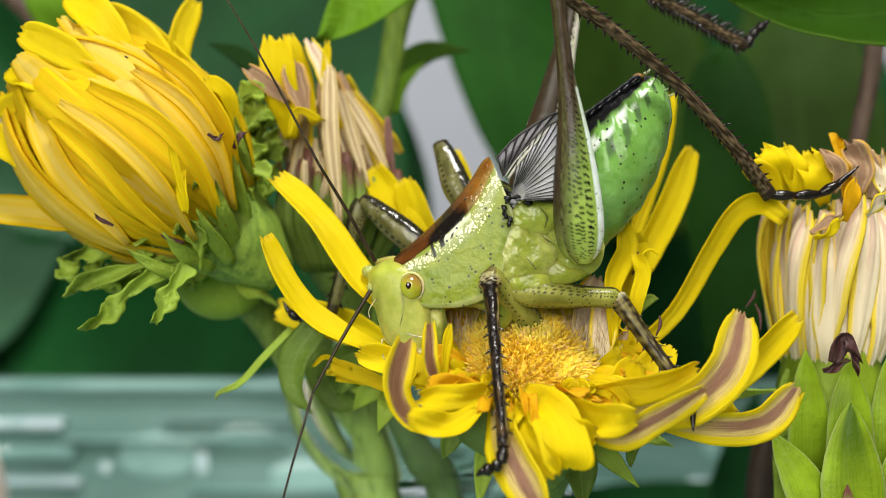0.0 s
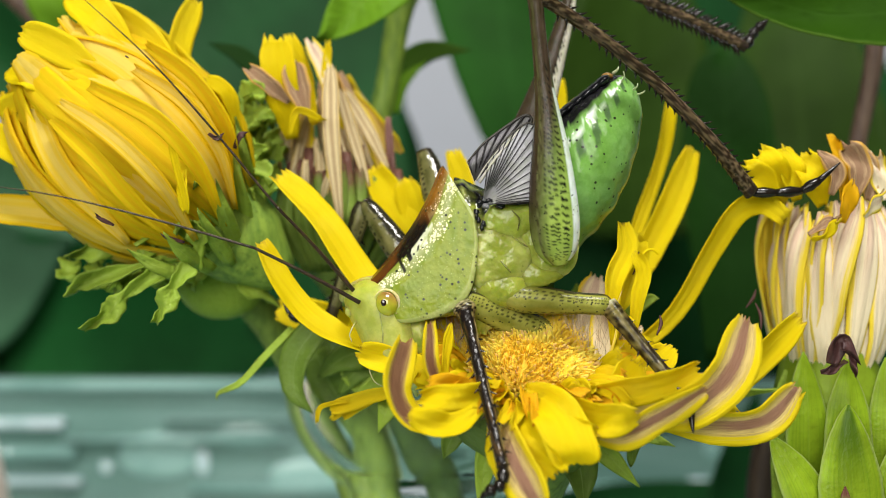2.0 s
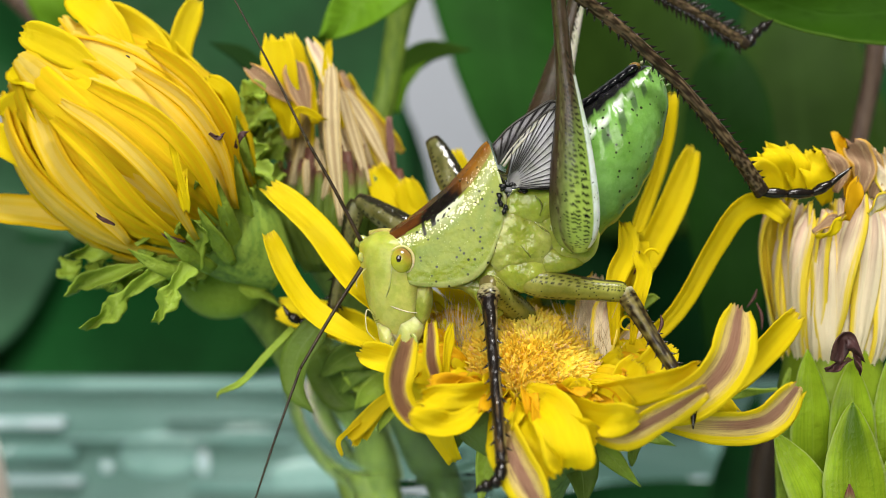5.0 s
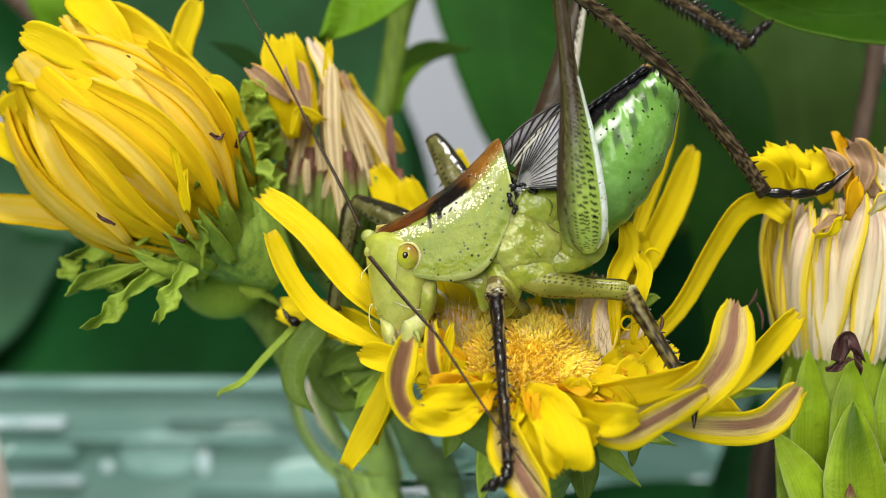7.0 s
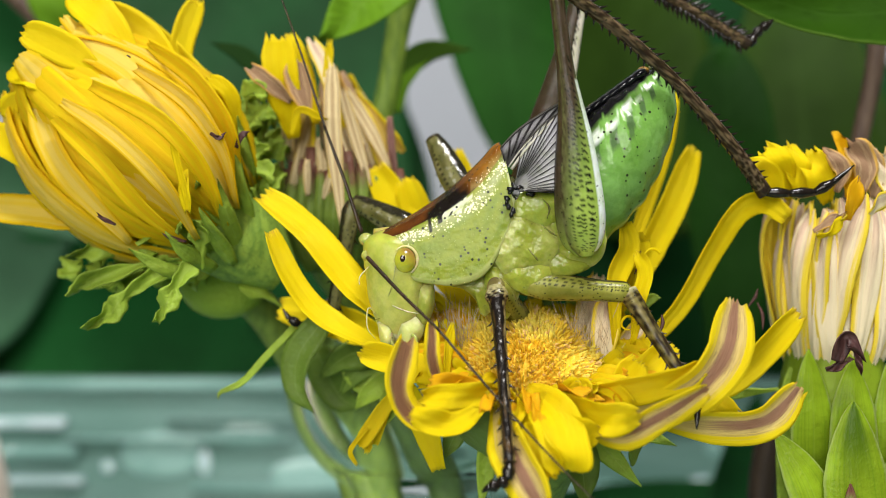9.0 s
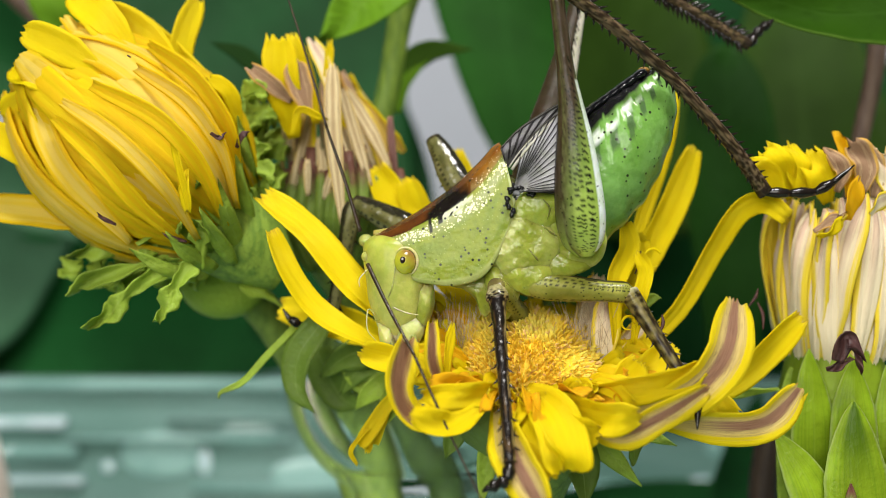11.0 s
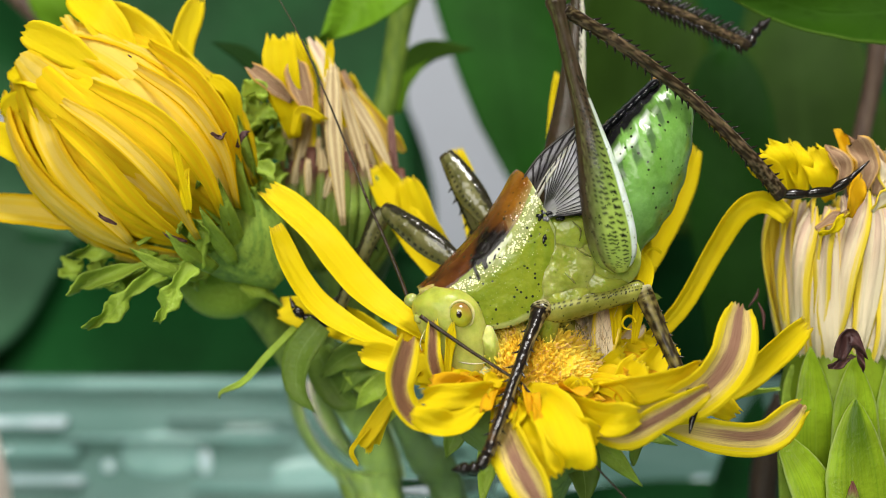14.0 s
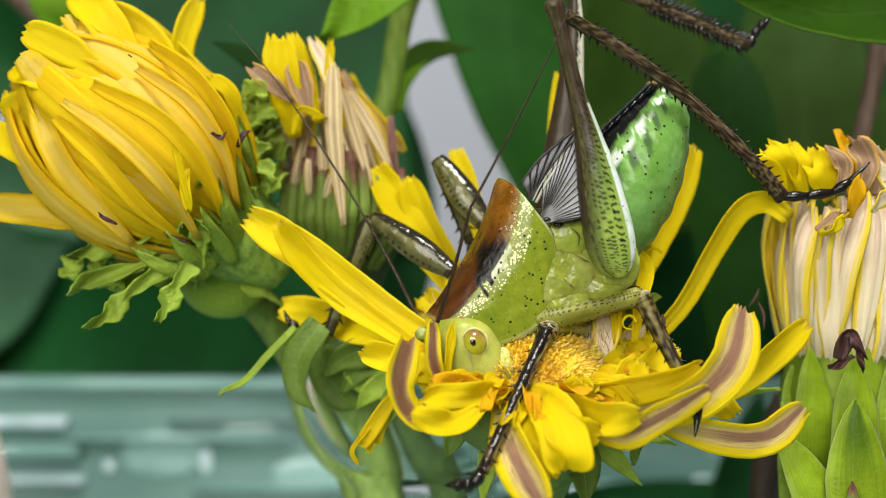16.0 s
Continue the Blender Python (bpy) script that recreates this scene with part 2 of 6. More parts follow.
M_SKIN = skin_material("skin_pale_green", 0.18, 0.3, 2.6, 0.3, 0.7, 6.0, 0.0, 0.0, 0.38, 2.2, 0.12)
M_FACE = skin_material("skin_face", 0.32, 0.0, 3.0, 0.05, 0.8, 6.0, 0.0, 0.0, 0.22, 0.9)
M_PRONOTUM = skin_material("skin_pronotum", 0.26, 1.0, 3.4, 0.25, 0.3, 6.0, 0.0, 10.5, 0.24, 1.0, 0.20)
M_ABDOMEN = skin_material("skin_abdomen", 0.2, 1.0, 2.6, 0.05, 0.2, 9.0, 0.0, 0.0, 0.3, 1.8, 0.17)
M_LEG = skin_material("skin_leg", 0.26, 0.9, 4.6, 0.0, 0.2, 9.0, 0.0, 0.0, 0.22, 1.0)
M_LEG_GLOSSY = skin_material("skin_glossy_leg", 0.16, 0.9, 4.6, 0.25, 0.1, 7.0, 0.0, 0.0, 0.5, 1.5)
M_SHIN = skin_material("skin_dark_shin", 0.25, 0.0, 5.0, 0.3, 0.0, 6.0, 0.0, 0.0, 0.3, 2.0)
M_HORN = skin_material("horn_black", 0.2, 0.0, 5.0, -0.1, 0.0, 8.0, 0.0, 0.0, 0.4)
M_EYE = skin_material("eye_glossy", 0.08, 0.0, 3.0, -0.3, 0.1, 20.0, 1.0)
M_WING = skin_material("wing_membrane", 0.35, 0.0, 3.0, 0.1, 0.0, 9.0, 0.1, 0.0, 0.3)


# ---- mesh helpers ----
ORIGIN = {}


def thing(name, origin, label, category, group="", kind=""):
    """An Empty at origin (mm) that carries the parts of a thing."""
    ob = tagged(new(name), label, category, group, kind)
    ob.empty_display_size = 0.002
    ob.location = Vector(origin) * MM
    ORIGIN[ob.name] = Vector(origin)
    return ob


def shape(name, verts, faces, material, parent=None, origin=None, label="", tint=None, pq=None, kind=""):
    """One mesh object from points in mm; its origin lies at origin and its parent keeps its place."""
    up = ORIGIN[parent.name] if parent else Vector()
    o = Vector(origin) if origin is not None else up
    data = bpy.data.meshes.new(name)
    data.from_pydata([tuple((Vector(p) - o) * MM) for p in verts], [], faces)
    data.polygons.foreach_set("use_smooth", [True] * len(data.polygons))
    if tint is not None:
        a = data.attributes.new("tint", "FLOAT_COLOR", "POINT")
        a.data.foreach_set("color", [x for c in tint for x in (*c, 0.0)[:4]])
    if pq is not None:
        a = data.attributes.new("pq", "FLOAT_VECTOR", "POINT")
        a.data.foreach_set("vector", [x for c in pq for x in c])
    data.materials.append(material)
    data.update()
    ob = tagged(new(name, data), label, kind=kind)
    if parent:
        ob.parent = parent
    ob.location = (o - up) * MM
    ORIGIN[ob.name] = o
    return ob


def smooth_line(points, n):
    """n points on a smooth line through the given ones (Catmull-Rom)."""
    p = [Vector(q) for q in points]
    if len(p) == 2:
        return [p[0].lerp(p[1], i / (n - 1)) for i in range(n)]
    p = [p[0] * 2 - p[1], *p, p[-1] * 2 - p[-2]]
    out = []
    for i in range(n):
        x = i / (n - 1) * (len(p) - 3)
        k = min(int(x), len(p) - 4)
        f = x - k
        a, b, c, d = p[k:k + 4]
        out.append(0.5 * (2 * b + (c - a) * f + (2 * a - 5 * b + 4 * c - d) * f * f + (3 * b - a - 3 * c + d) * f ** 3))
    return out


def ligule(s):
    """Half-width of a strap-shaped ray petal along its length."""
    return min(1.0, 0.35 + 1.7 * s) * (1 - 0.42 * max(0, (s - 0.75) / 0.25) ** 2)


def blade(s):
    """Half-width of a pointed leaf or bract."""
    return max(0.02, math.sin(math.pi * min(1, 0.12 + 0.88 * s) ** 0.8)) if s < 1 else 0.02


def oval(s):
    """Half-width of a broad leaf with a rounded tip."""
    return max(0.02, (1 - max(0.0, (s - 0.6) / 0.4) ** 2)) ** 0.5 * min(1.0, 0.5 + s)


def bract_width(s):
    return max(0.03, (1 - s ** 2.2) * min(1, 0.75 + s))


def strap(points, width, normal, prof=ligule, n=16, m=8, cup=0.0, teeth=0.0, wave=0.0, thick=0.10, upper=1.0, groove=0.02, rng=random, twist=0.0):
    """A thin curved blade with two faces along a line. normal: towards the side that the first face looks to. Returns verts, faces, pq."""
    line = smooth_line(points, n)
    verts, pq, faces = [], [], []
    ph = rng.random() * 6.28
    tooth = [rng.uniform(-1, 1) for _ in range(m + 1)]
    for layer in (0, 1):
        for i, p in enumerate(line):
            s = i / (n - 1)
            t = (line[min(i + 1, n - 1)] - line[max(i - 1, 0)]).normalized()
            side = t.cross(Vector(normal)).normalized()
            if twist:
                side = Matrix.Rotation(twist * s, 3, t) @ side
            nn = side.cross(t)
            w = width * 0.5 * prof(s)
            for j in range(m + 1):
                x = 2 * j / m - 1
                h = cup * w * x * x + groove * math.cos(x * 9.4) + wave * math.sin(s * 9 + ph + x * 2.1) * (0.3 + s)
                q = p + side * (x * w * (1 + 0.07 * wob(s * 5 + ph * 3, x * 1.2, ph) + 0.03 * wob(s * 17, x, ph))) + nn * (h - layer * thick * (1 - 0.6 * x * x))
                if teeth and i == n - 1:
                    q = q + t * (tooth[j] * teeth)
                verts.append(q)
                pq.append((s, x, upper if layer == 0 else 1.0 - upper))
    r, size = m + 1, n * (m + 1)
    for i in range(n - 1):
        for j in range(m):
            a = i * r + j
            faces.append((a, a + 1, a + r + 1, a + r))
            faces.append((size + a, size + a + r, size + a + r + 1, size + a + 1))
    rim = [j for j in range(r)] + [i * r + m for i in range(1, n)] + [(n - 1) * r + j for j in range(m - 1, -1, -1)] + [i * r for i in range(n - 2, 0, -1)]
    for a, b in zip(rim, rim[1:] + rim[:1]):
        faces.append((b, a, size + a, size + b))
    return verts, faces, pq


def tube(points, radii, n=14, m=8, flat=1.0):
    """A tapered round rod along a line, closed at both ends."""
    line = smooth_line(points, n)
    rr = np.interp(np.linspace(0, 1, n), np.linspace(0, 1, len(radii)), radii)
    verts, faces = [], []
    ref = Vector((0.13, 1.0, 0.21))
    for i, p in enumerate(line):
        t = (line[min(i + 1, n - 1)] - line[max(i - 1, 0)]).normalized()
        a = t.cross(ref).normalized()
        b = a.cross(t)
        for j in range(m):
            g = 2 * math.pi * j / m
            verts.append(p + (a * math.cos(g) + b * math.sin(g) * flat) * float(rr[i]))
    for i in range(n - 1):
        for j in range(m):
            k = (j + 1) % m
            faces.append((i * m + j, i * m + k, (i + 1) * m + k, (i + 1) * m + j))
    faces.append(tuple(range(m - 1, -1, -1)))
    faces.append(tuple(range((n - 1) * m, n * m)))
    return verts, faces


def joined(pieces):
    """Several (verts, faces, extra) in one."""
    verts, faces, extra = [], [], []
    for p in pieces:
        k = len(verts)
        verts += p[0]
        faces += [tuple(i + k for i in f) for f in p[1]]
        if len(p) > 2:
            extra += p[2]
    return verts, faces, extra


def loft(stations, tint, n=40, m=36, power=1.0, bulge=None, section=None):
    """A body through stations (top point, bottom point, half depth); tint(s, a) gives its colour, a in degrees from the top, + on the near side."""
    tops = smooth_line([s[0] for s in stations], n)
    lows = smooth_line([s[1] for s in stations], n)
    deep = [v.x for v in smooth_line([(s[2], 0, 0) for s in stations], n)]
    verts, faces, cols = [], [], []
    for i in range(n):
        c, h, s = (tops[i] + lows[i]) / 2, (tops[i] - lows[i]) / 2, i / (n - 1)
        for j in range(m):
            g = 2 * math.pi * j / m
            cg, sg = math.cos(g), math.sin(g)
            cg, sg = math.copysign(abs(cg) ** power, cg), math.copysign(abs(sg) ** power, sg)
            if section:
                cg, sg = section(math.degrees(g))
            k = 1.0 + (bulge(s, math.degrees(g)) if bulge else 0.0)
            verts.append(c + h * cg * k + Vector((0, -1, 0)) * max(0.01, deep[i]) * sg * k)
            deg = math.degrees(g)
            cols.append(tint(s, deg if deg <= 180 else deg - 360))
    for i in range(n - 1):
        for j in range(m):
            k = (j + 1) % m
            faces.append((i * m + k, i * m + j, (i + 1) * m + j, (i + 1) * m + k))
    faces.append(tuple(range(m)))
    faces.append(tuple(range(n * m - 1, (n - 1) * m - 1, -1)))
    return verts, faces, cols


def wob(x, y=0.0, z=0.0):
    return noise.noise(Vector((x, y, z)))


def mixc(a, b, f):
    f = max(0.0, min(1.0, f))
    return tuple(x + (y - x) * f for x, y in zip(a, b))


def ball(center, rx, ry, rz, n=14, m=20):
    verts, faces = [], []
    for i in range(1, n):
        e = math.pi * i / n
        for j in range(m):
            g = 2 * math.pi * j / m
            verts.append(Vector(center) + Vector((rx * math.sin(e) * math.cos(g), ry * math.sin(e) * math.sin(g), rz * math.cos(e))))
    for i in range(n - 2):
        for j in range(m):
            k = (j + 1) % m
            faces.append((i * m + j, (i + 1) * m + j, (i + 1) * m + k, i * m + k))
    faces.append(tuple(range(m)))
    faces.append(tuple(range((n - 2) * m + m - 1, (n - 2) * m - 1, -1)))
    return verts, faces


def blade_part(name, parent, pts, width, material, tilt=0.0, upper=1.0, prof=ligule, label="", rng=random, **kw):
    """A petal, bract or leaf along grid points (u, v, depth), width in grid steps, turned about its length by tilt degrees."""
    line = [at(*p) for p in pts]
    chord = (line[-1] - line[0]).normalized()
    normal = Matrix.Rotation(radians(tilt), 3, chord) @ Vector((0, -1, 0))
    k = sum((DIST + p[2]) / DIST for p in pts) / len(pts) / GRID
    v, f, q = strap(line, width * k, normal, prof, upper=upper, rng=rng, **kw)
    return shape(name, v, f, material, parent, line[0], label, pq=q)


def big_leaf(pts, width, material, label, tilt=0.0, prof=blade, **kw):
    line = [at(*p) for p in pts]
    ob = thing("leaf", line[0], label, "leaf", "leaves behind the flowers")
    blade_part("leaf_blade", ob, pts, width, material, tilt, 1.0, prof, n=24, m=14, cup=0.18, thick=0.3, groove=0.0, wave=0.25, **kw)
    v, f = tube([p + Vector((0, 0.45, 0)) for p in line], [0.5, 0.3, 0.1], 16, 6)
    shape("midrib", v, f, material, ob, pq=[(0.5, 0.3, 1.0)] * len(v))
    return ob


# ---- setting ----
TABLE_Z = -45.0


def plain_material(name, c, rough=0.6, scale=0.05, amount=0.25):
    s = Nodes(name, rough)
    a = s.noise(scale, None, 4.0)
    b = s.noise(scale * 12, None, 3.0)
    s.color(s.mix(s.math("MULTIPLY", s.step(a, 0.3, 0.7), amount), c, tuple(x * 0.7 for x in c)))
    s.bump(b, 0.15, 0.2)
    return s.m


M_TABLE = plain_material("table_top", (0.20, 0.34, 0.27), 0.4)
M_WALL = plain_material("wall_paint", (0.47, 0.50, 0.57), 0.7)


def slab(name, x0, x1, y0, y1, z0, z1, material, label, category):
    bm = bmesh.new()
    bmesh.ops.create_cube(bm, size=1)
    for v in bm.verts:
        v.co = Vector(((x0, x1)[v.co.x > 0], (y0, y1)[v.co.y > 0], (z0, z1)[v.co.z > 0])) * MM
    bmesh.ops.bevel(bm, geom=bm.edges[:], offset=0.8 * MM, segments=2, affect="EDGES")
    data = bpy.data.meshes.new(name)
    bm.to_mesh(data)
    bm.free()
    data.materials.append(material)
    return tagged(new(name, data), label, category, kind="structure")


slab("table_top", -150, 150, -60, 181, TABLE_Z - 15, TABLE_Z, M_TABLE, "smooth green table top under the flowers", "table")
slab("wall_back", -220, 220, 180, 190, -60, 200, M_WALL, "plain pale grey wall far behind the flowers", "wall")

# ---- leaves and stems out of focus behind ----
big_leaf([(720, -70, 11), (650, -2, 10), (562, 72, 9)], 120, M_LEAF, "fresh green toothed leaf hanging above the flowers", 8, teeth=0.0)
big_leaf([(1720, 8, 5), (1500, 24, 5), (1258, -24, 6)], 150, M_LEAF_GLOSSY, "broad glossy green leaf under which a foot is hooked", 25)
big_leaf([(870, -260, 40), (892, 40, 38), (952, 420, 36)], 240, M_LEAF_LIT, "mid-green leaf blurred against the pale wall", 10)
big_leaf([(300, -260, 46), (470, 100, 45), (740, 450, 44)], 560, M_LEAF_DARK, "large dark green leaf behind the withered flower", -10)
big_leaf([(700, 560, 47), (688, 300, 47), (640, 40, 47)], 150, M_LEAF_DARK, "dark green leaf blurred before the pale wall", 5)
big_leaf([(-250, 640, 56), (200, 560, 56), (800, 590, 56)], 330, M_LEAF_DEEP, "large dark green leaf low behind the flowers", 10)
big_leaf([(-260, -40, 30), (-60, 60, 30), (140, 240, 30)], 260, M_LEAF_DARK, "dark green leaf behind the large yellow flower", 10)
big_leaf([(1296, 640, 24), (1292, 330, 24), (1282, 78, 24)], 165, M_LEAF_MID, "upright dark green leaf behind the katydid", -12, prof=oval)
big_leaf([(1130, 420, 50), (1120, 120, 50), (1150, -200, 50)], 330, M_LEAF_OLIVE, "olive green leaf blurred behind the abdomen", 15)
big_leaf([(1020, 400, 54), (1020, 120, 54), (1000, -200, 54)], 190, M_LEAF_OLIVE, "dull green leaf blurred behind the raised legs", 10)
big_leaf([(-280, 660, 53), (-50, 470, 53), (210, 270, 53)], 300, M_LEAF_TEAL, "dull grey-green leaf blurred far behind", 10)
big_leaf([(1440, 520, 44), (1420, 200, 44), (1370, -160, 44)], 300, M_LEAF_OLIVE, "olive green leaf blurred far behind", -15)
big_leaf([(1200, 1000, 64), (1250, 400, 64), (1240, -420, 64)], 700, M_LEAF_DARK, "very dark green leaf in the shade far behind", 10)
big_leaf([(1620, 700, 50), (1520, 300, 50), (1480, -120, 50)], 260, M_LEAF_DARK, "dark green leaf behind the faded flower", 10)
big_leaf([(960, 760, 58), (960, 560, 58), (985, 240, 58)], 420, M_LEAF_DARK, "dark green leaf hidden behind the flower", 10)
# dark sheet added to keep the gap between the flowers in shade
big_leaf([(560, 640, 34), (560, 520, 34), (540, 340, 34)], 250, M_LEAF_DARK, "dark green leaf added for the shaded gap between the flowers", 10)
big_leaf([(-220, 170, 31), (-40, 290, 31), (140, 430, 31)], 190, M_LEAF_TEAL, "dull grey-green leaf under the large yellow flower", 10)
big_leaf([(85, -50, 20), (105, 20, 20), (150, 110, 20)], 95, M_LEAF, "small bright green leaf behind the large yellow flower", 10)


def stem(name, pts, radii, material, label, group="flower stems"):
    v, f = tube([at(*p) for p in pts], radii, 20, 10)
    ob = shape(name, v, f, material, None, at(*pts[0]))
    ob.location = at(*pts[0]) * MM
    return tagged(ob, label, "stem", group)


green_stem = thing("leafy_stem", at(670, 260, 15), "green stem with small side leaves behind the flowers", "stem", "flower stems")
v, f = tube([at(752, -70, 15), at(712, 20, 15), at(690, 140, 15), at(664, 270, 15), at(652, 480, 16), at(662, 700, 15), at(690, 950, 14), at(700, 1600, 14)], [0.75, 0.72, 0.66, 0.62, 0.6, 0.6, 0.6, 0.6], 40, 10)
shape("stalk", v, f, M_STEM_FRESH, green_stem)
blade_part("side_leaf", green_stem, [(698, 140, 15), (755, 92, 15), (838, 88, 15)], 44, M_LEAF_SIDE, 10, prof=blade, n=14)
blade_part("side_leaf", green_stem, [(700, 200, 15), (712, 150, 15), (760, 105, 15)], 28, M_LEAF, 10, prof=blade, n=14)
blade_part("side_leaf", green_stem, [(470, 130, 12), (425, 95, 12), (372, 75, 12)], 34, M_LEAF_MID, 10, prof=blade, n=14)
stem("brown_stem", [(1560, -40, 14), (1548, 120, 14), (1518, 270, 14), (1490, 520, 14), (1482, 900, 14), (1478, 1848, 14)], [0.6, 0.55, 0.5, 0.5, 0.6, 0.7], M_STEM_BROWN, "blurred brown woody stem behind the faded flower")
stem("brown_stem", [(1385, 700, 12), (1358, 800, 12), (1345, 1000, 12), (1340, 1892, 12)], [0.5, 0.8, 0.8, 0.8], M_STEM_DARK, "dark brown woody stem below the open flower")
stem("brown_stem", [(-40, -70, 22), (60, 20, 22), (170, 140, 22)], [0.8, 0.8, 0.7], M_STEM_BROWN, "blurred grey-brown stem behind the large yellow flower")
stem("flower_stem", [(560, 560, 9), (620, 700, 10), (690, 900, 11), (700, 1650, 11)], [0.9, 0.95, 0.9, 0.9], M_STEM, "thick green stem standing in the glass vial")
stem("flower_stem", [(640, 640, 14), (662, 760, 14), (690, 920, 14), (700, 1550, 14)], [1.0, 0.95, 0.9, 0.9], M_STEM_PALE, "pale green stem standing in the glass vial")
stem("flower_stem", [(690, 700, 9), (745, 800, 10), (795, 920, 11), (790, 1650, 12)], [0.6, 0.9, 0.9, 0.8], M_STEM_DEEP, "dark green stem slanting through the glass vial")

# leaf added before the box in place of dark leaves reflected in it
big_leaf([(880, 915, 46), (1150, 890, 46), (1520, 850, 46)], 90, M_LEAF_DARK, "dark green leaf added for leaves mirrored low in the plastic box", 10)
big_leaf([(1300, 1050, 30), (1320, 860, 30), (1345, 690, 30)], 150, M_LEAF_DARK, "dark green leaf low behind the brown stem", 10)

# ---- clear plastic box behind ----
s = Nodes("clear_plastic", 0.16, 0.5)
pl = s.noise(0.08, s.place(0.4, 1.0, 2.5), 3.0)
# pale streaks in the plastic's colour stand for reflections
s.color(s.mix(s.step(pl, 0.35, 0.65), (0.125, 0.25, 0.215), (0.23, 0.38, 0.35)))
s.b.inputs["Transmission Weight"].default_value = 0.25
s.bump(pl, 0.2, 1.0)
M_PLASTIC = s.m
s = Nodes("plastic_rib", 0.12, 0.6)
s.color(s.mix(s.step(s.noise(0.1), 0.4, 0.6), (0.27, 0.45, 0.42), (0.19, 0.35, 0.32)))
M_RIB = s.m

s = Nodes("white_glint_plastic", 0.15, 0.6)
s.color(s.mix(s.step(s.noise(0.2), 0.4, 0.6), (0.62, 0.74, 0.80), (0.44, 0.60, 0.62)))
M_GLINT = s.m


def bar(x0, x1, y, z, ry, rz, m=10):
    pts = []
    for x in (x0, x1):
        for j in range(m):
            g = 2 * math.pi * j / m
            pts.append(Vector((x, y + ry * math.cos(g), z + rz * math.sin(g))))
    faces = [(j, (j + 1) % m, m + (j + 1) % m, m + j) for j in range(m)]
    return pts, faces + [tuple(range(m - 1, -1, -1)), tuple(range(m, 2 * m))]


def zed(v, d):
    return at(0, v, d).z


BOX_D = 52.0
box = thing("plastic_box", (0, BOX_D, TABLE_Z), "clear greenish plastic box with ribbed wall on the table", "box")
top = zed(668, BOX_D)
bm_v, bm_f = [], []
for x0, x1, y0, y1, z0, z1 in ((-75, 75, BOX_D, BOX_D + 1.6, TABLE_Z, top), (-75, 75, BOX_D + 50, BOX_D + 51.6, TABLE_Z, top),
                               (-76.6, -75, BOX_D, BOX_D + 51.6, TABLE_Z, top), (75, 76.6, BOX_D, BOX_D + 51.6, TABLE_Z, top)):
    v = [Vector((x, y, z)) for x in (x0, x1) for y in (y0, y1) for z in (z0, z1)]
    f = [(0, 1, 3, 2), (4, 6, 7, 5), (0, 4, 5, 1), (2, 3, 7, 6), (0, 2, 6, 4), (1, 5, 7, 3)]
    w = shape("side_wall", v, f, M_PLASTIC, box)
    w.data.polygons.foreach_set("use_smooth", [False] * 6)
v, f = bar(-76, 76, BOX_D - 0.4, zed(680, BOX_D), 0.9, 0.55)
shape("rim", v, f, M_RIB, box)
# ridges of the wall; the palest carry its highlight streaks in their colour
for vv, u0, u1, rz, m in ((748, -300, 118, 0.52, M_GLINT), (775, 120, 520, 0.25, M_RIB), (800, -300, 140, 0.7, M_RIB), (850, -300, 150, 0.42, M_GLINT), (862, 345, 1700, 0.5, M_RIB), (742, 300, 1700, 0.35, M_PLASTIC)):
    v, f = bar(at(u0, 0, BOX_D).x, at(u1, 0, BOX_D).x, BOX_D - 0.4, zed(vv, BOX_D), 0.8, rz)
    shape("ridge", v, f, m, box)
# flat pale blobs painted for bright reflections on the box wall
for uu, vv, rx, rz, m in ((190, 826, 0.45, 0.45, M_GLINT), (362, 818, 0.45, 0.95, M_GLINT), (285, 806, 3.0, 1.7, M_RIB), (1240, 855, 0.9, 0.45, M_GLINT), (1262, 796, 0.6, 0.6, M_RIB), (440, 770, 2.4, 0.9, M_RIB), (560, 840, 3.4, 1.2, M_RIB)):
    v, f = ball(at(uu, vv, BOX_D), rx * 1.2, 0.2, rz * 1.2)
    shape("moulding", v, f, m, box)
s = Nodes("pink_ceramic", 0.4, 0.4)
s.color(s.mix(s.step(s.noise(0.3), 0.4, 0.6), (0.70, 0.60, 0.54), (0.62, 0.52, 0.46)))
pot = thing("pale_pot", (at(-60, 900, 30).x, 30, TABLE_Z), "pale pinkish ceramic pot blurred at the edge", "pot")
base_z = zed(740, 30) - TABLE_Z
prof_pot = [(0.0, 0.0), (5.0, 0.0), (5.6, base_z * 0.4), (4.2, base_z * 0.85), (3.0, base_z), (2.4, base_z), (3.6, base_z * 0.8), (0.0, base_z * 0.5)]
# ---- pale pot, and a round glass vial with the stems ----
def turned(profile, center, m=48):
    verts, faces = [], []
    for r, z in profile:
        for j in range(m):
            g = 2 * math.pi * j / m
            verts.append(Vector(center) + Vector((r * math.cos(g), r * math.sin(g), z)))
    for i in range(len(profile) - 1):
        for j in range(m):
            k = (j + 1) % m
            faces.append((i * m + j, i * m + k, (i + 1) * m + k, (i + 1) * m + j))
    return verts, faces


v, f = turned(prof_pot, (at(-95, 900, 30).x, 30, TABLE_Z))
shape("body", v, f, s.m, pot)
s = Nodes("vial_glass", 0.03, 0.5)
s.color((0.93, 0.97, 0.95))
s.b.inputs["Transmission Weight"].default_value = 1.0
s.b.inputs["IOR"].default_value = 1.25
M_GLASS = s.m
vc = at(742, 655, 13)
R = 240 / GRID * (DIST + 13) / DIST
low = TABLE_Z - vc.z
neck = -R * math.cos(0.62)
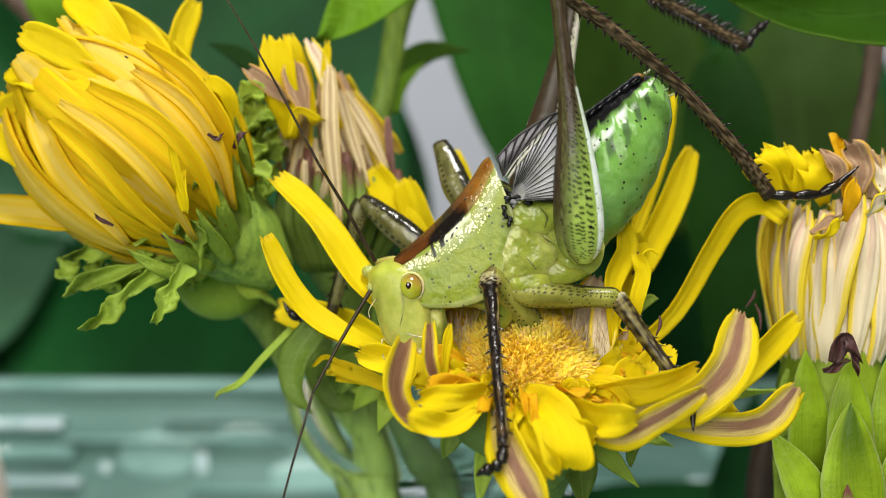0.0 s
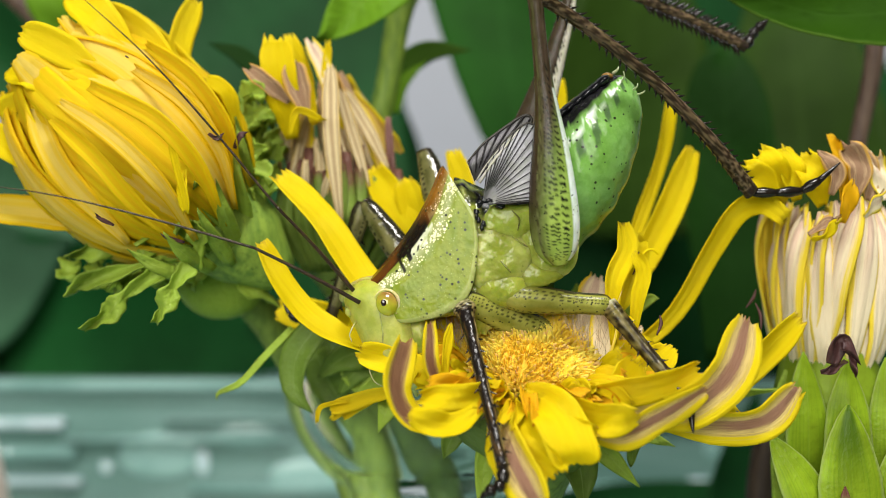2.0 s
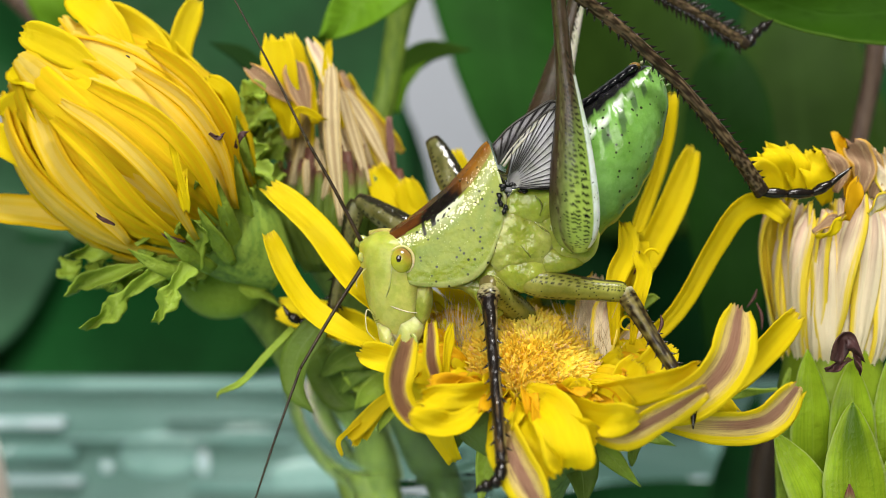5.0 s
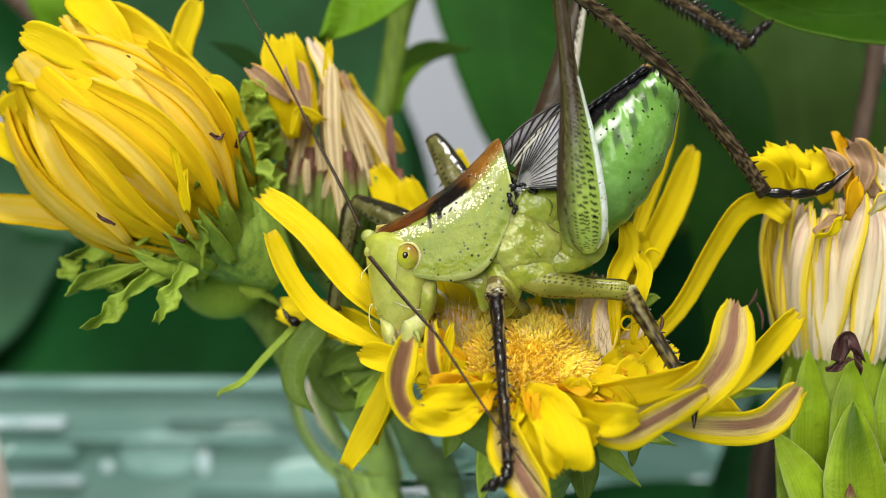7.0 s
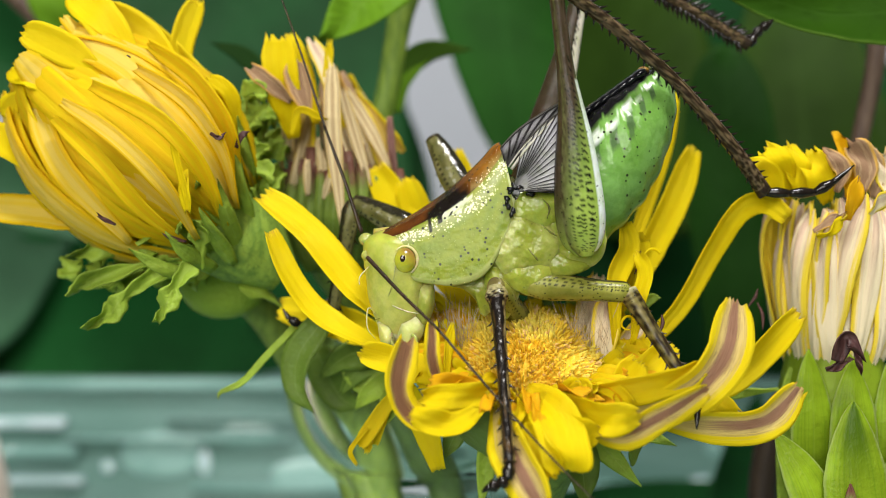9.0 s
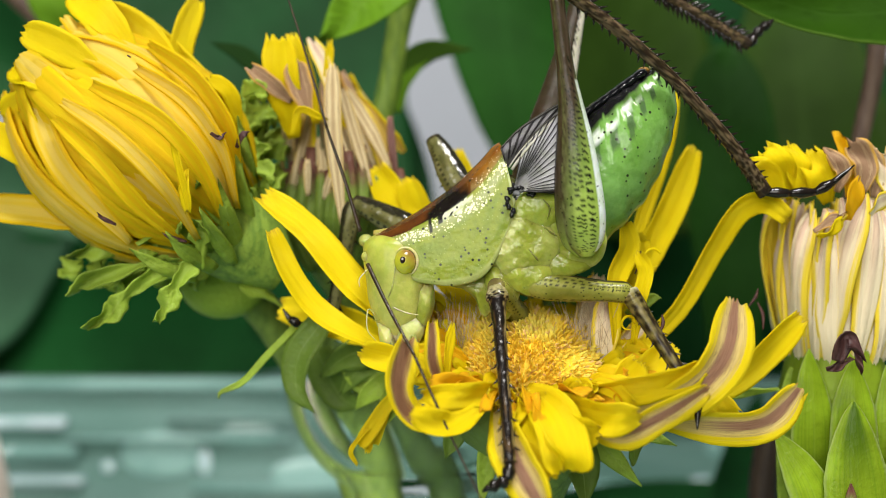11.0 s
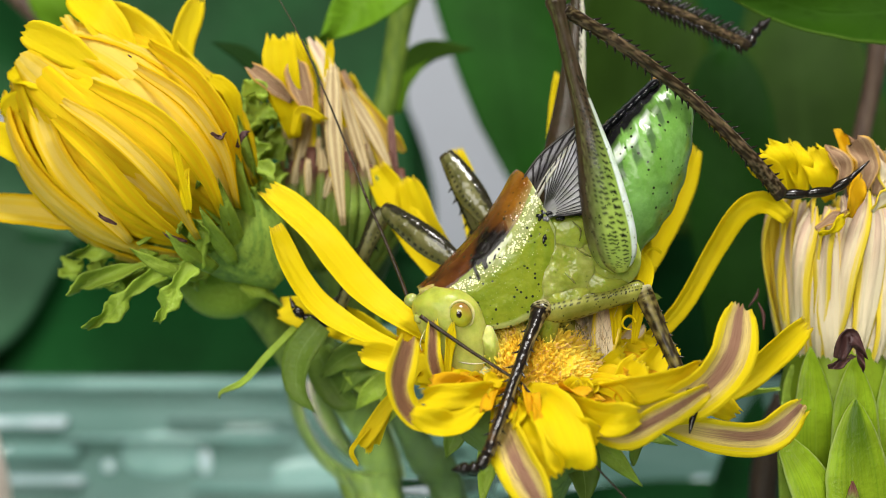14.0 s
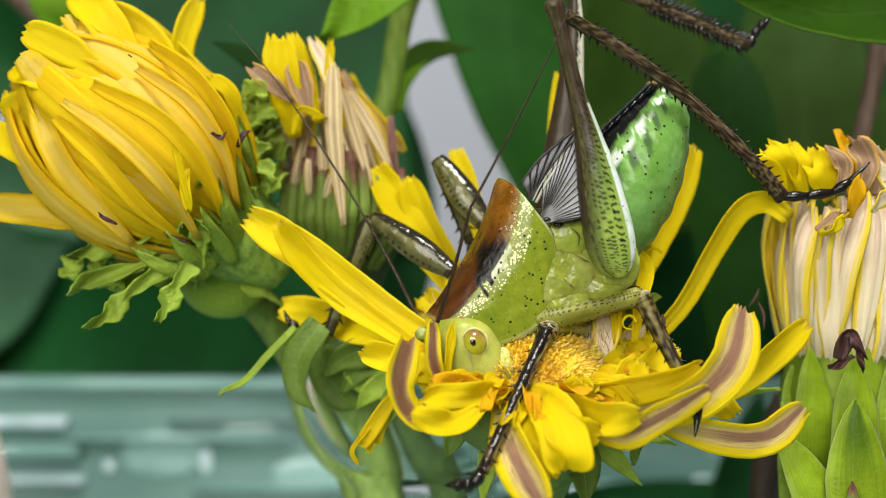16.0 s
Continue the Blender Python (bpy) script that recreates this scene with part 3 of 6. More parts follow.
prof = [(0.0, low), (3.9, low), (3.9, neck - 2.5), (4.0, neck - 1.2), (4.15, neck - 0.45)] + [(R * math.sin(a), -R * math.cos(a)) for a in np.linspace(0.62, 1.75, 26)]
inner = [((R - 1.3) * math.sin(a), -(R - 1.3) * math.cos(a)) for a in np.linspace(1.75, 0.64, 26)] + [(3.45, neck - 0.5), (3.25, neck - 1.4), (3.15, neck - 2.5), (3.15, low + 1.2), (0.0, low + 1.2)]
vial = thing("glass_vial", (vc.x, vc.y, TABLE_Z), "small round clear glass vial holding flower stems", "vial")
v, f = turned(prof + inner, vc)
g = shape("bowl", v, f, M_GLASS, vial)
g.visible_shadow = False
v, f = turned([((R - 0.65 + 0.75 * math.cos(a)) * math.sin(1.75), -R * math.cos(1.75) + 0.75 * math.sin(a)) for a in np.linspace(0, 2 * math.pi, 13)], vc)
g = shape("lip", v, f, M_GLASS, vial)
g.visible_shadow = False


# ---- flowers ----
def chunky(s):
    """Half-width of a short, blunt, uneven bract."""
    return (0.5 + 0.5 * math.sin(math.pi * (0.15 + 0.72 * s))) * (0.8 + 0.3 * math.sin(12 * s + 1.0) + 0.12 * math.sin(31 * s)) * (1 - 0.5 * max(0.0, (s - 0.85) / 0.15))


def tapered(s):
    """Half-width of a closed, withered petal: narrow below, widest in the middle, blunt above."""
    return 0.45 + 0.55 * math.sin(math.pi * min(1.0, 0.08 + 0.8 * s))


def closed_head(ob, base, tip, radius, count, mats, seed, length=(0.8, 1.1), width=46, outline=(0.7, 0.95, 1.0, 0.9, 0.75, 0.6), ends=None, crease=0.03, sway=0.16, cup=-0.35, bias=0.0, rings=(0.74, 0.88, 1.0)):
    """Ray petals that close over a head: they run from base to tip over an egg-shaped surface."""
    rng = random.Random(seed)
    axis = tip - base
    t = axis.normalized()
    a = t.cross(Vector((0, 1, 0))).normalized()
    b = a.cross(t)
    for ring, k in enumerate(rings):
        for i in range(count):
            az = 2 * math.pi * (i + 0.5 * ring + rng.uniform(-0.3, 0.3)) / count
            out = a * math.cos(az) + b * math.sin(az)
            if out.y > 0.72:
                continue
            ln = rng.uniform(*length)
            rr = k * rng.uniform(0.93, 1.07)
            lean = rng.uniform(-sway, sway) + bias
            side = t.cross(out)
            pts = []
            for s, e in zip((0.0, 0.2, 0.42, 0.65, 0.85, 1.0), outline):
                pts.append(base + axis * (s * ln) + out * (radius * rr * e) + side * (lean * radius * s))
            if ends and rng.random() < ends:
                pts[-1] += out * radius * rng.uniform(0.1, 0.35)
            m = mats[int(rng.random() * len(mats))]
            v, f, q = strap(pts, width / GRID * rng.uniform(0.65, 1.25), out, ligule, 14, 10, cup, 0.12, crease, 0.10, 0.0, 0.02 + crease * 0.3, rng, rng.uniform(-1.6, 1.6) * sway)
            shape("petal", v, f, m, ob, pts[0], pq=q)


def bracts(ob, base, axis, radius, count, length, width, curl, material, seed, spread=1.0, tilt0=0.0):
    """Green bracts in a ring round a flower's base; curl bends their tips outwards."""
    rng = random.Random(seed)
    t = axis.normalized()
    a = t.cross(Vector((0, 1, 0))).normalized()
    b = a.cross(t)
    for i in range(count):
        az = 2 * math.pi * (i + rng.uniform(-0.25, 0.25)) / count + tilt0
        out = a * math.cos(az) + b * math.sin(az)
        if out.y > 0.8:
            continue
        ln = length * rng.uniform(0.75, 1.2)
        cu = curl * rng.uniform(0.5, 1.3)
        pts = [base + out * radius * 0.75,
               base + t * ln * 0.35 + out * radius * 1.02,
               base + t * ln * (0.7 - 0.1 * cu) + out * radius * (1.05 + 0.25 * cu),
               base + t * ln * (1.0 - 0.45 * cu) + out * radius * (1.0 * spread + 0.75 * cu)]
        v, f, q = strap(pts, width * rng.uniform(0.8, 1.2), out, bract_width, 12, 6, 0.3, 0, 0.03, 0.16, 0.0, 0.02, rng)
        shape("bract", v, f, material, ob, pts[0], pq=q)


def receptacle(ob, base, axis, r, h, material=None):
    t = axis.normalized()
    v, f = tube([base - t * h, base - t * h * 0.45, base, base + t * h * 0.5], [r * 0.35, r * 0.85, r, r * 0.8], 14, 16)
    shape("receptacle", v, f, material or M_STEM, ob)


# large half-closed flower
lb, lt = at(395, 395, 5), at(95, 135, 4)
left_flower = thing("yellow_flower", at(420, 470, 6), "large half-closed yellow flower with pale peach-streaked petals", "flower", "flowers")
receptacle(left_flower, lb, lt - lb, 2.6, 4.0, M_STEM_FRESH)
v, f = ball(at(395, 490, 8), 2.4, 2.0, 2.2)
shape("bud_base", v, f, M_BRACT, left_flower, pq=[(p.z * 0.3, p.x * 0.3, 0.0) for p in v])
closed_head(left_flower, lb, lt, 4.75, 27, [M_PEACH, M_GOLD, M_GOLD, M_PEACH, M_GOLD], 3, (0.86, 1.12), 60, (0.6, 0.93, 1.05, 1.0, 0.78, 0.46), 0.2, 0.03, 0.2, -0.16, 0.0, (0.8, 0.88, 0.95, 1.0))
for pts, w, m, tl, up in (
        ([(330, 210, 4), (318, 90, 4), (350, -2, 5)], 48, M_PETAL, 40, 1),
        ([(330, 300, 0), (325, 330, -1), (332, 375, -1)], 22, M_PETAL, 20, 1),
        ([(300, 215, -1), (312, 280, -1.2), (336, 372, -1)], 14, M_PETAL, 10, 1),
        ([(170, 400, 3), (90, 380, 3), (-40, 365, 3)], 66, M_PEACH, 35, 0),
        ([(190, 380, 2), (80, 290, 2), (-40, 225, 2)], 60, M_PETAL, 15, 1),
        ([(230, 430, 1), (110, 300, 0), (60, 190, 1)], 46, M_PEACH, 0, 0),
        ([(180, 130, 1), (110, 85, 1), (40, 55, 1)], 60, M_PETAL, 0, 1),
        ([(250, 150, 2), (185, 40, 2), (128, -12, 3)], 66, M_PETAL, 10, 1),
        ([(330, 190, 3), (270, 80, 3), (190, 15, 3)], 60, M_PETAL, -10, 1),
        ([(420, 220, 4), (330, 120, 4), (235, 30, 5)], 50, M_PETAL, -20, 1),
        ([(120, 220, 2), (50, 190, 2), (5, 205, 2)], 60, M_PETAL, -15, 1),
        ([(100, 160, 1), (60, 130, 1), (20, 120, 2)], 60, M_PETAL, 15, 1),
        ([(420, 200, 3), (395, 165, 3), (375, 150, 3)], 20, M_PETAL, 0, 1),
        ([(425, 230, 3), (405, 165, 2.4), (368, 138, 2.2)], 30, M_PETAL, 25, 1),
        ([(425, 330, 2.4), (405, 230, 0.8), (345, 140, 0.6), (262, 78, 1.6)], 34, M_GOLD, -28, 0),
        ([(420, 370, 2.0), (392, 268, -0.2), (330, 180, -0.6), (240, 120, 0.4)], 30, M_PEACH, -20, 0),
        ([(400, 400, 1.6), (356, 300, -0.8), (280, 212, -1.4), (160, 150, -0.8)], 34, M_GOLD, -10, 0),
        ([(350, 425, 0.8), (290, 330, -1.4), (200, 240, -1.8), (110, 180, -0.6)], 32, M_PEACH, 0, 0),
        ([(330, 432, 1.0), (250, 370, -0.9), (170, 280, -1.4), (95, 210, -0.2)], 30, M_GOLD, 8, 0)):
    blade_part("petal", left_flower, pts, w, m, tl, up, teeth=0.12, cup=0.2, rng=random.Random(int(pts[0][0]) * 7))
bracts(left_flower, at(405, 415, 5), at(95, 135, 4) - at(395, 395, 5), 3.0, 14, 3.4, 1.1, 0.9, M_BRACT, 11, 1.1)
for pts, w in (([(330, 440, 3), (250, 470, 2), (150, 500, 2), (118, 522, 2)], 30), ([(300, 470, 2), (225, 520, 1), (195, 555, 1), (148, 583, 1)], 40),
               ([(340, 470, 1), (310, 505, 0.5), (295, 540, 0.5), (276, 572, 0.5)], 40), ([(330, 450, 3), (230, 490, 3), (205, 500, 2)], 34),
               ([(410, 470, 5), (440, 500, 5), (500, 545, 6)], 34), ([(470, 330, 6), (445, 370, 6), (455, 440, 7)], 40),
               ([(500, 300, 6), (455, 330, 5), (430, 340, 5)], 32), ([(500, 240, 7), (450, 250, 6), (420, 280, 5)], 34),
               ([(430, 330, 5), (450, 220, 5), (440, 150, 6)], 44), ([(350, 470, 2), (355, 420, 1), (352, 390, 1)], 36),
               ([(300, 440, 3), (190, 440, 3), (120, 455, 3)], 36), ([(440, 260, 5), (465, 215, 5), (490, 205, 5.5)], 40), ([(425, 200, 5), (440, 170, 5), (462, 140, 6)], 36),
               ([(450, 360, 5), (475, 330, 4.5), (505, 318, 5)], 36), ([(420, 400, 4), (440, 350, 4), (430, 320, 4)], 40), ([(400, 430, 4), (372, 400, 3), (378, 375, 3)], 34),
               ([(450, 290, 6), (490, 270, 6), (512, 262, 6)], 34), ([(280, 460, 3), (262, 440, 2), (258, 480, 2)], 34), ([(430, 440, 5), (470, 400, 5), (455, 360, 6)], 40)):
    blade_part("bract", left_flower, pts, w, M_BRACT, random.Random(w + len(pts)).uniform(-25, 25), 0.0, chunky, cup=0.4, n=28, m=8, thick=0.6, wave=0.3, rng=random.Random(pts[0][0]))
v, f = tube([at(400, 480, 8), at(470, 560, 10), at(560, 720, 12), at(660, 1000, 12), at(690, 1600, 12)], [1.4, 0.9, 0.8, 0.8, 0.8], 24, 10)
shape("stalk", v, f, M_STEM, left_flower)

for pts, w in (([(410, 470, 3), (380, 420, 0.8), (352, 372, -0.4)], 32), ([(425, 440, 3.2), (402, 380, 1.0), (386, 318, 0.2)], 34), ([(440, 400, 3.6), (424, 330, 1.8), (418, 262, 1.4)], 30),
               ([(380, 480, 2.6), (330, 450, 0.6), (292, 412, -0.2)], 34), ([(350, 490, 2.4), (280, 470, 1.0), (228, 440, 0.6)], 30), ([(445, 340, 4.2), (434, 270, 2.8), (420, 205, 2.6)], 26)):
    blade_part("bract", left_flower, pts, w, M_BRACT, random.Random(w + pts[0][0]).uniform(-20, 20), 0.0, bract_width, cup=-0.3, n=14, m=8, thick=0.2, wave=0.08, rng=random.Random(pts[0][0]))
for pts, w in (([(418, 262, 1.0), (428, 240, 0.9), (440, 236, 1.2)], 18), ([(372, 236, -0.6), (386, 244, -0.7), (398, 238, -0.4)], 14), ([(205, 398, -0.6), (184, 388, -0.7), (172, 380, -0.5)], 12), ([(330, 428, 0.2), (300, 420, 0.0), (286, 408, 0.1)], 12)):
    blade_part("dry_scrap", left_flower, pts, w * 0.6, M_DRYBIT, 15, 0.0, tapered, "shrivelled brown petal base", cup=0.4, n=10, m=6, thick=0.15, wave=0.1, rng=random.Random(w))

rng = random.Random(31)
rim = smooth_line([(140, 470, 0), (260, 455, 0), (340, 440, 0), (400, 370, 0), (425, 280, 0), (425, 170, 0)], 44)
for i, p in enumerate(rim):
    u, w, d = p.x + rng.uniform(-14, 14), p.y + rng.uniform(-14, 14), rng.uniform(4.0, 7.0)
    a = math.atan2(min(1.0, 1.2 - i / 40), 0.15 + i / 50) + rng.uniform(-0.7, 0.7)
    ln = rng.uniform(28, 62)
    b = a + rng.choice((-1, 1)) * rng.uniform(0.4, 1.1)
    u1, w1 = u + ln * 0.6 * math.cos(a), w + ln * 0.6 * math.sin(a)
    blade_part("bract", left_flower, [(u, w, d), (u1, w1, d - 0.5), (u1 + ln * 0.5 * math.cos(b), w1 + ln * 0.5 * math.sin(b), d - 0.8)], rng.uniform(30, 50), M_BRACT, rng.uniform(-30, 30), 0.0, chunky, cup=0.3, n=14, m=8, thick=0.45, wave=0.14, rng=rng)

# withered half-closed flower
mb, mt = at(612, 400, 9), at(545, 150, 8)
mid_flower = thing("withered_flower", at(620, 460, 9), "half-withered closed flower with beige and yellow petals", "flower", "flowers")
receptacle(mid_flower, mb, mt - mb, 3.1, 3.4, M_STEM_DEEP)
closed_head(mid_flower, at(605, 330, 9), at(570, 150, 9), 2.9, 12, [M_CREAM, M_DRY, M_CREAM, M_PETAL], 8, (0.65, 1.1), 34, (0.9, 1.0, 1.0, 0.9, 0.75, 0.6), 0.2)
for pts, w, m, tl, up in (
        ([(520, 245, 5), (500, 150, 4), (490, 65, 4)], 62, M_PETAL, 5, 1),
        ([(560, 220, 5), (535, 130, 5), (512, 64, 5)], 40, M_PETAL, 30, 1),
        ([(515, 180, 4), (480, 150, 3.5), (440, 118, 3.5)], 30, M_DRY, 0, 0),
        ([(545, 200, 4), (530, 150, 4), (520, 110, 4)], 46, M_DRY, 0, 0),
        ([(585, 170, 5), (575, 120, 5), (550, 72, 5)], 30, M_PALE, 10, 0),
        ([(575, 160, 5), (580, 120, 5), (584, 76, 5)], 16, M_PETAL, 10, 1),
        ([(515, 242, 3), (530, 195, 3), (575, 212, 3)], 14, M_PETAL, 30, 1),
        ([(606, 400, 3.6), (590, 240, 3.6), (588, 118, 4.2)], 30, M_CREAM, 0, 0),
        ([(655, 330, 4.6), (628, 240, 4.8), (605, 160, 5.2)], 22, M_CREAM, 0, 0),
        ([(690, 300, 5.6), (655, 230, 5.6), (612, 160, 6)], 24, M_CREAM, 10, 0),
        ([(645, 300, 6), (610, 240, 6), (608, 190, 6)], 18, M_PETAL, 10, 1),
        ([(715, 270, 8), (690, 240, 8), (625, 165, 8)], 26, M_PETAL, -20, 0)):
    blade_part("petal", mid_flower, pts, w, m, tl, up, teeth=0.25, cup=0.25, rng=random.Random(int(pts[2][0]) * 3))
rng = random.Random(5)
for i in range(15):
    u = 505 + 15 * i + rng.uniform(-6, 6)
    blade_part("bract", mid_flower, [(600 + (u - 600) * 0.55, 480, 7), (u - 2, 400, 4.0 + abs(u - 610) * 0.02), (u, 335 + rng.uniform(-20, 20), 3.9 + abs(u - 610) * 0.02),
                                     (u - 3 + rng.uniform(-6, 6), 262 + rng.uniform(-10, 40), 4.4 + abs(u - 610) * 0.02)], rng.uniform(18, 27), M_BRACT_TIPPED, rng.uniform(-15, 15), 0.0, tapered, cup=-0.5, n=14, m=8, thick=0.2)
for i in range(3):
    u, w, ln = 545 + 28 * i + rng.uniform(-9, 9), rng.uniform(330, 385), rng.uniform(50, 95)
    lean = (600 - u) * 0.12 + rng.uniform(-12, 12)
    blade_part("petal", mid_flower, [(u, w, 4.9 + rng.uniform(-0.4, 0.4)), (u + lean * 0.4, w - ln * 0.5, 4.4), (u + lean, w - ln, 4.6 + rng.uniform(-0.3, 0.5))], rng.uniform(10, 18), M_CREAM, rng.uniform(-30, 30), 0.0, tapered, cup=-0.4, n=10, m=6, teeth=0.1, rng=rng)
for i in range(10):
    u = 515 + 20 * i + rng.uniform(-7, 7)
    top = rng.uniform(150, 290)
    d = 4.6 + abs(u - 600) * 0.02 + rng.uniform(-0.4, 0.4)
    x = (375 - top) / 250
    blade_part("petal", mid_flower, [(u, 370 + rng.uniform(-35, 15), d), (u - (u - 575) * 0.25 * x + rng.uniform(-5, 5), 310 - 30 * x, d - 0.2), (u - (u - 570) * 0.75 * x + rng.uniform(-10, 10), top, d + 0.4)], rng.uniform(13, 26),
               (M_CREAM, M_CREAM, M_CREAM, M_CREAM, M_PETAL)[i % 5], rng.uniform(-40, 40), 0.0, tapered, cup=-0.4, n=14, m=8, teeth=0.2, wave=0.08, rng=rng)
for pts, w in (([(702, 330, 6.5), (694, 262, 6.2), (690, 206, 6.2)], 15),):
    blade_part("bract", mid_flower, pts, w, M_DRYBIT_PETAL, 12, 0.0, tapered, cup=-0.4, n=12, m=6, thick=0.15, wave=0.05, rng=random.Random(w))
v, f = tube([at(610, 450, 9), at(630, 560, 10), at(660, 800, 11), at(690, 1600, 12)], [2.2, 1.0, 0.9, 0.8], 24, 10)
shape("stalk", v, f, M_STEM, mid_flower)

# faded closed flower at which a hind foot holds
right_flower = thing("faded_flower", at(1470, 720, 4), "closed fading flower with pale beige petals and yellow tips", "flower", "flowers")
rb = at(1475, 700, 4)
receptacle(right_flower, rb, Vector((0, 0, 1)), 2.7, 5.0, M_CALYX)
closed_head(right_flower, at(1475, 665, 4), at(1472, 370, 4), 2.9, 15, [M_PALE], 21, (0.94, 1.07), 48, (0.66, 0.88, 1.0, 1.05, 1.0, 0.86), 0.0, 0.10, 0.42, -0.34, 0.34)
for pts, w, m, tl, up in (
        ([(1400, 350, 2), (1380, 300, 1), (1352, 262, 1)], 56, M_PETAL, 10, 1),
        ([(1385, 350, 1), (1360, 310, 0.5), (1325, 290, 0.5)], 44, M_PETAL, -10, 1),
        ([(1420, 350, 2), (1410, 300, 1.5), (1398, 258, 2)], 50, M_PETAL, 15, 1),
        ([(1465, 360, 2), (1450, 310, 1.5), (1430, 272, 2)], 52, M_PETAL, -5, 1),
        ([(1480, 340, 1), (1490, 300, 1), (1462, 268, 1)], 34, M_DRY, 20, 0),
        ([(1500, 350, 2), (1500, 300, 2), (1482, 240, 2)], 30, M_ORANGE, 20, 1),
        ([(1525, 340, 1.5), (1530, 290, 1.5), (1505, 250, 1.5)], 46, M_DRY, 0, 0),
        ([(1545, 350, 2), (1550, 310, 2), (1535, 262, 2)], 36, M_DRY, 10, 0),
        ([(1575, 350, 2), (1565, 310, 2), (1558, 268, 2)], 36, M_PALE, 10, 0),
        ([(1500, 390, 0.5), (1510, 355, 0), (1520, 318, 0)], 30, M_ORANGE, 10, 1),
        ([(1440, 410, 0), (1470, 392, 0), (1490, 380, 0)], 22, M_DRY, -40, 0),
        ([(1445, 420, 0), (1470, 412, -0.3), (1492, 385, -0.2)], 18, M_PETAL, 40, 1),
        ([(1540, 380, 0), (1555, 360, 0), (1572, 340, 0)], 30, M_PALE, 40, 0)):
    blade_part("petal", right_flower, pts, w, m, tl, up, teeth=0.3, cup=0.25, wave=0.12, rng=random.Random(int(pts[2][0]) * 5))
def calyx_width(s):
    """Half-width of a long bract of the calyx: broad below, rounded to a blunt tip."""
    return 1.0 if s < 0.45 else max(0.02, (1 - ((s - 0.45) / 0.55) ** 2.3)) ** 0.8


for pts, w, tl, m in (
        ([(1452, 980, 1.5), (1442, 860, 1.2), (1440, 740, 1.0), (1432, 618, 1.6)], 84, 8, M_CALYX), ([(1520, 980, 0.6), (1514, 860, 0.3), (1512, 740, 0.2), (1510, 636, 0.8)], 88, 0, M_CALYX),
        ([(1600, 980, 1.2), (1592, 860, 1.0), (1588, 740, 1.0), (1578, 628, 1.6)], 84, -8, M_CALYX), ([(1476, 980, 2.8), (1474, 860, 2.6), (1474, 740, 2.4), (1474, 616, 2.6)], 70, 0, M_CALYX),
        ([(1552, 980, 2.8), (1550, 860, 2.6), (1548, 740, 2.4), (1546, 622, 2.6)], 70, 0, M_CALYX), ([(1410, 980, 3.2), (1404, 860, 3.0), (1402, 740, 3.0), (1400, 650, 3.2)], 60, 20, M_BRACT),
        ([(1510, 1060, -1.5), (1462, 940, -1.4), (1428, 850, -0.8), (1374, 766, 0.2)], 88, 14, M_CALYX), ([(1540, 1080, -1.6), (1526, 940, -1.6), (1516, 830, -1.3), (1511, 712, -0.7)], 118, 0, M_CALYX_TIPPED),
        ([(1590, 1060, -1), (1590, 940, -1), (1596, 860, -1), (1600, 770, -0.8)], 84, 0, M_CALYX), ([(1512, 980, -2.2), (1508, 930, -2.2), (1507, 890, -2.1), (1506, 856, -1.9)], 26, 0, M_BRACT_TIPPED)):
    blade_part("bract", right_flower, pts, w, m, tl, 0.0, calyx_width, cup=-0.10, n=28, m=10, thick=0.2, wave=0.04, groove=0.012)
for c, pts in (((1502, 610, -0.6), [(1480, 640, -0.6), (1500, 600, -0.8), (1530, 640, -0.6)]), ((0, 0, 0), [(1462, 655, -0.4), (1485, 648, -0.5), (1510, 635, -0.5)]), ((0, 0, 0), [(1515, 610, -0.6), (1520, 640, -0.6), (1525, 665, -0.6)])):
    blade_part("withered_tip", right_flower, pts, 34 if c[0] else 14, M_DRYBIT, 10, 0.0, blade, "shrivelled dark maroon petal tip", cup=0.4, n=20, m=10, wave=0.2, thick=0.2)
v, f = tube([at(1480, 900, 4), at(1490, 1100, 5), at(1490, 1500, 6), at(1480, 2034, 6)], [2.2, 1.1, 0.9, 0.9], 20, 10)
shape("stalk", v, f, M_STEM, right_flower)

# open flower on which the katydid feeds
open_flower = thing("open_flower", at(950, 760, 0), "open yellow flower with orange centre and brown-striped curled petals", "flower", "flowers")
disc_axis = Vector((0.08, -0.42, 0.9)).normalized()
dc = at(934, 655, 0.3)
receptacle(open_flower, dc - disc_axis * 1.2, disc_axis, 4.0, 3.4, M_BRACT_DARK)
v, f = ball(dc - disc_axis * 0.38, 3.6, 3.0, 2.4, 30, 48)
v = [p + (p - dc) * 0.07 * noise.noise(p * 2.2) for p in v]
shape("disc", v, f, M_FLORET, open_flower, label="soft orange flower centre", pq=[(p.x * 0.6, p.z * 0.25, 1.0) for p in v])
P = {}
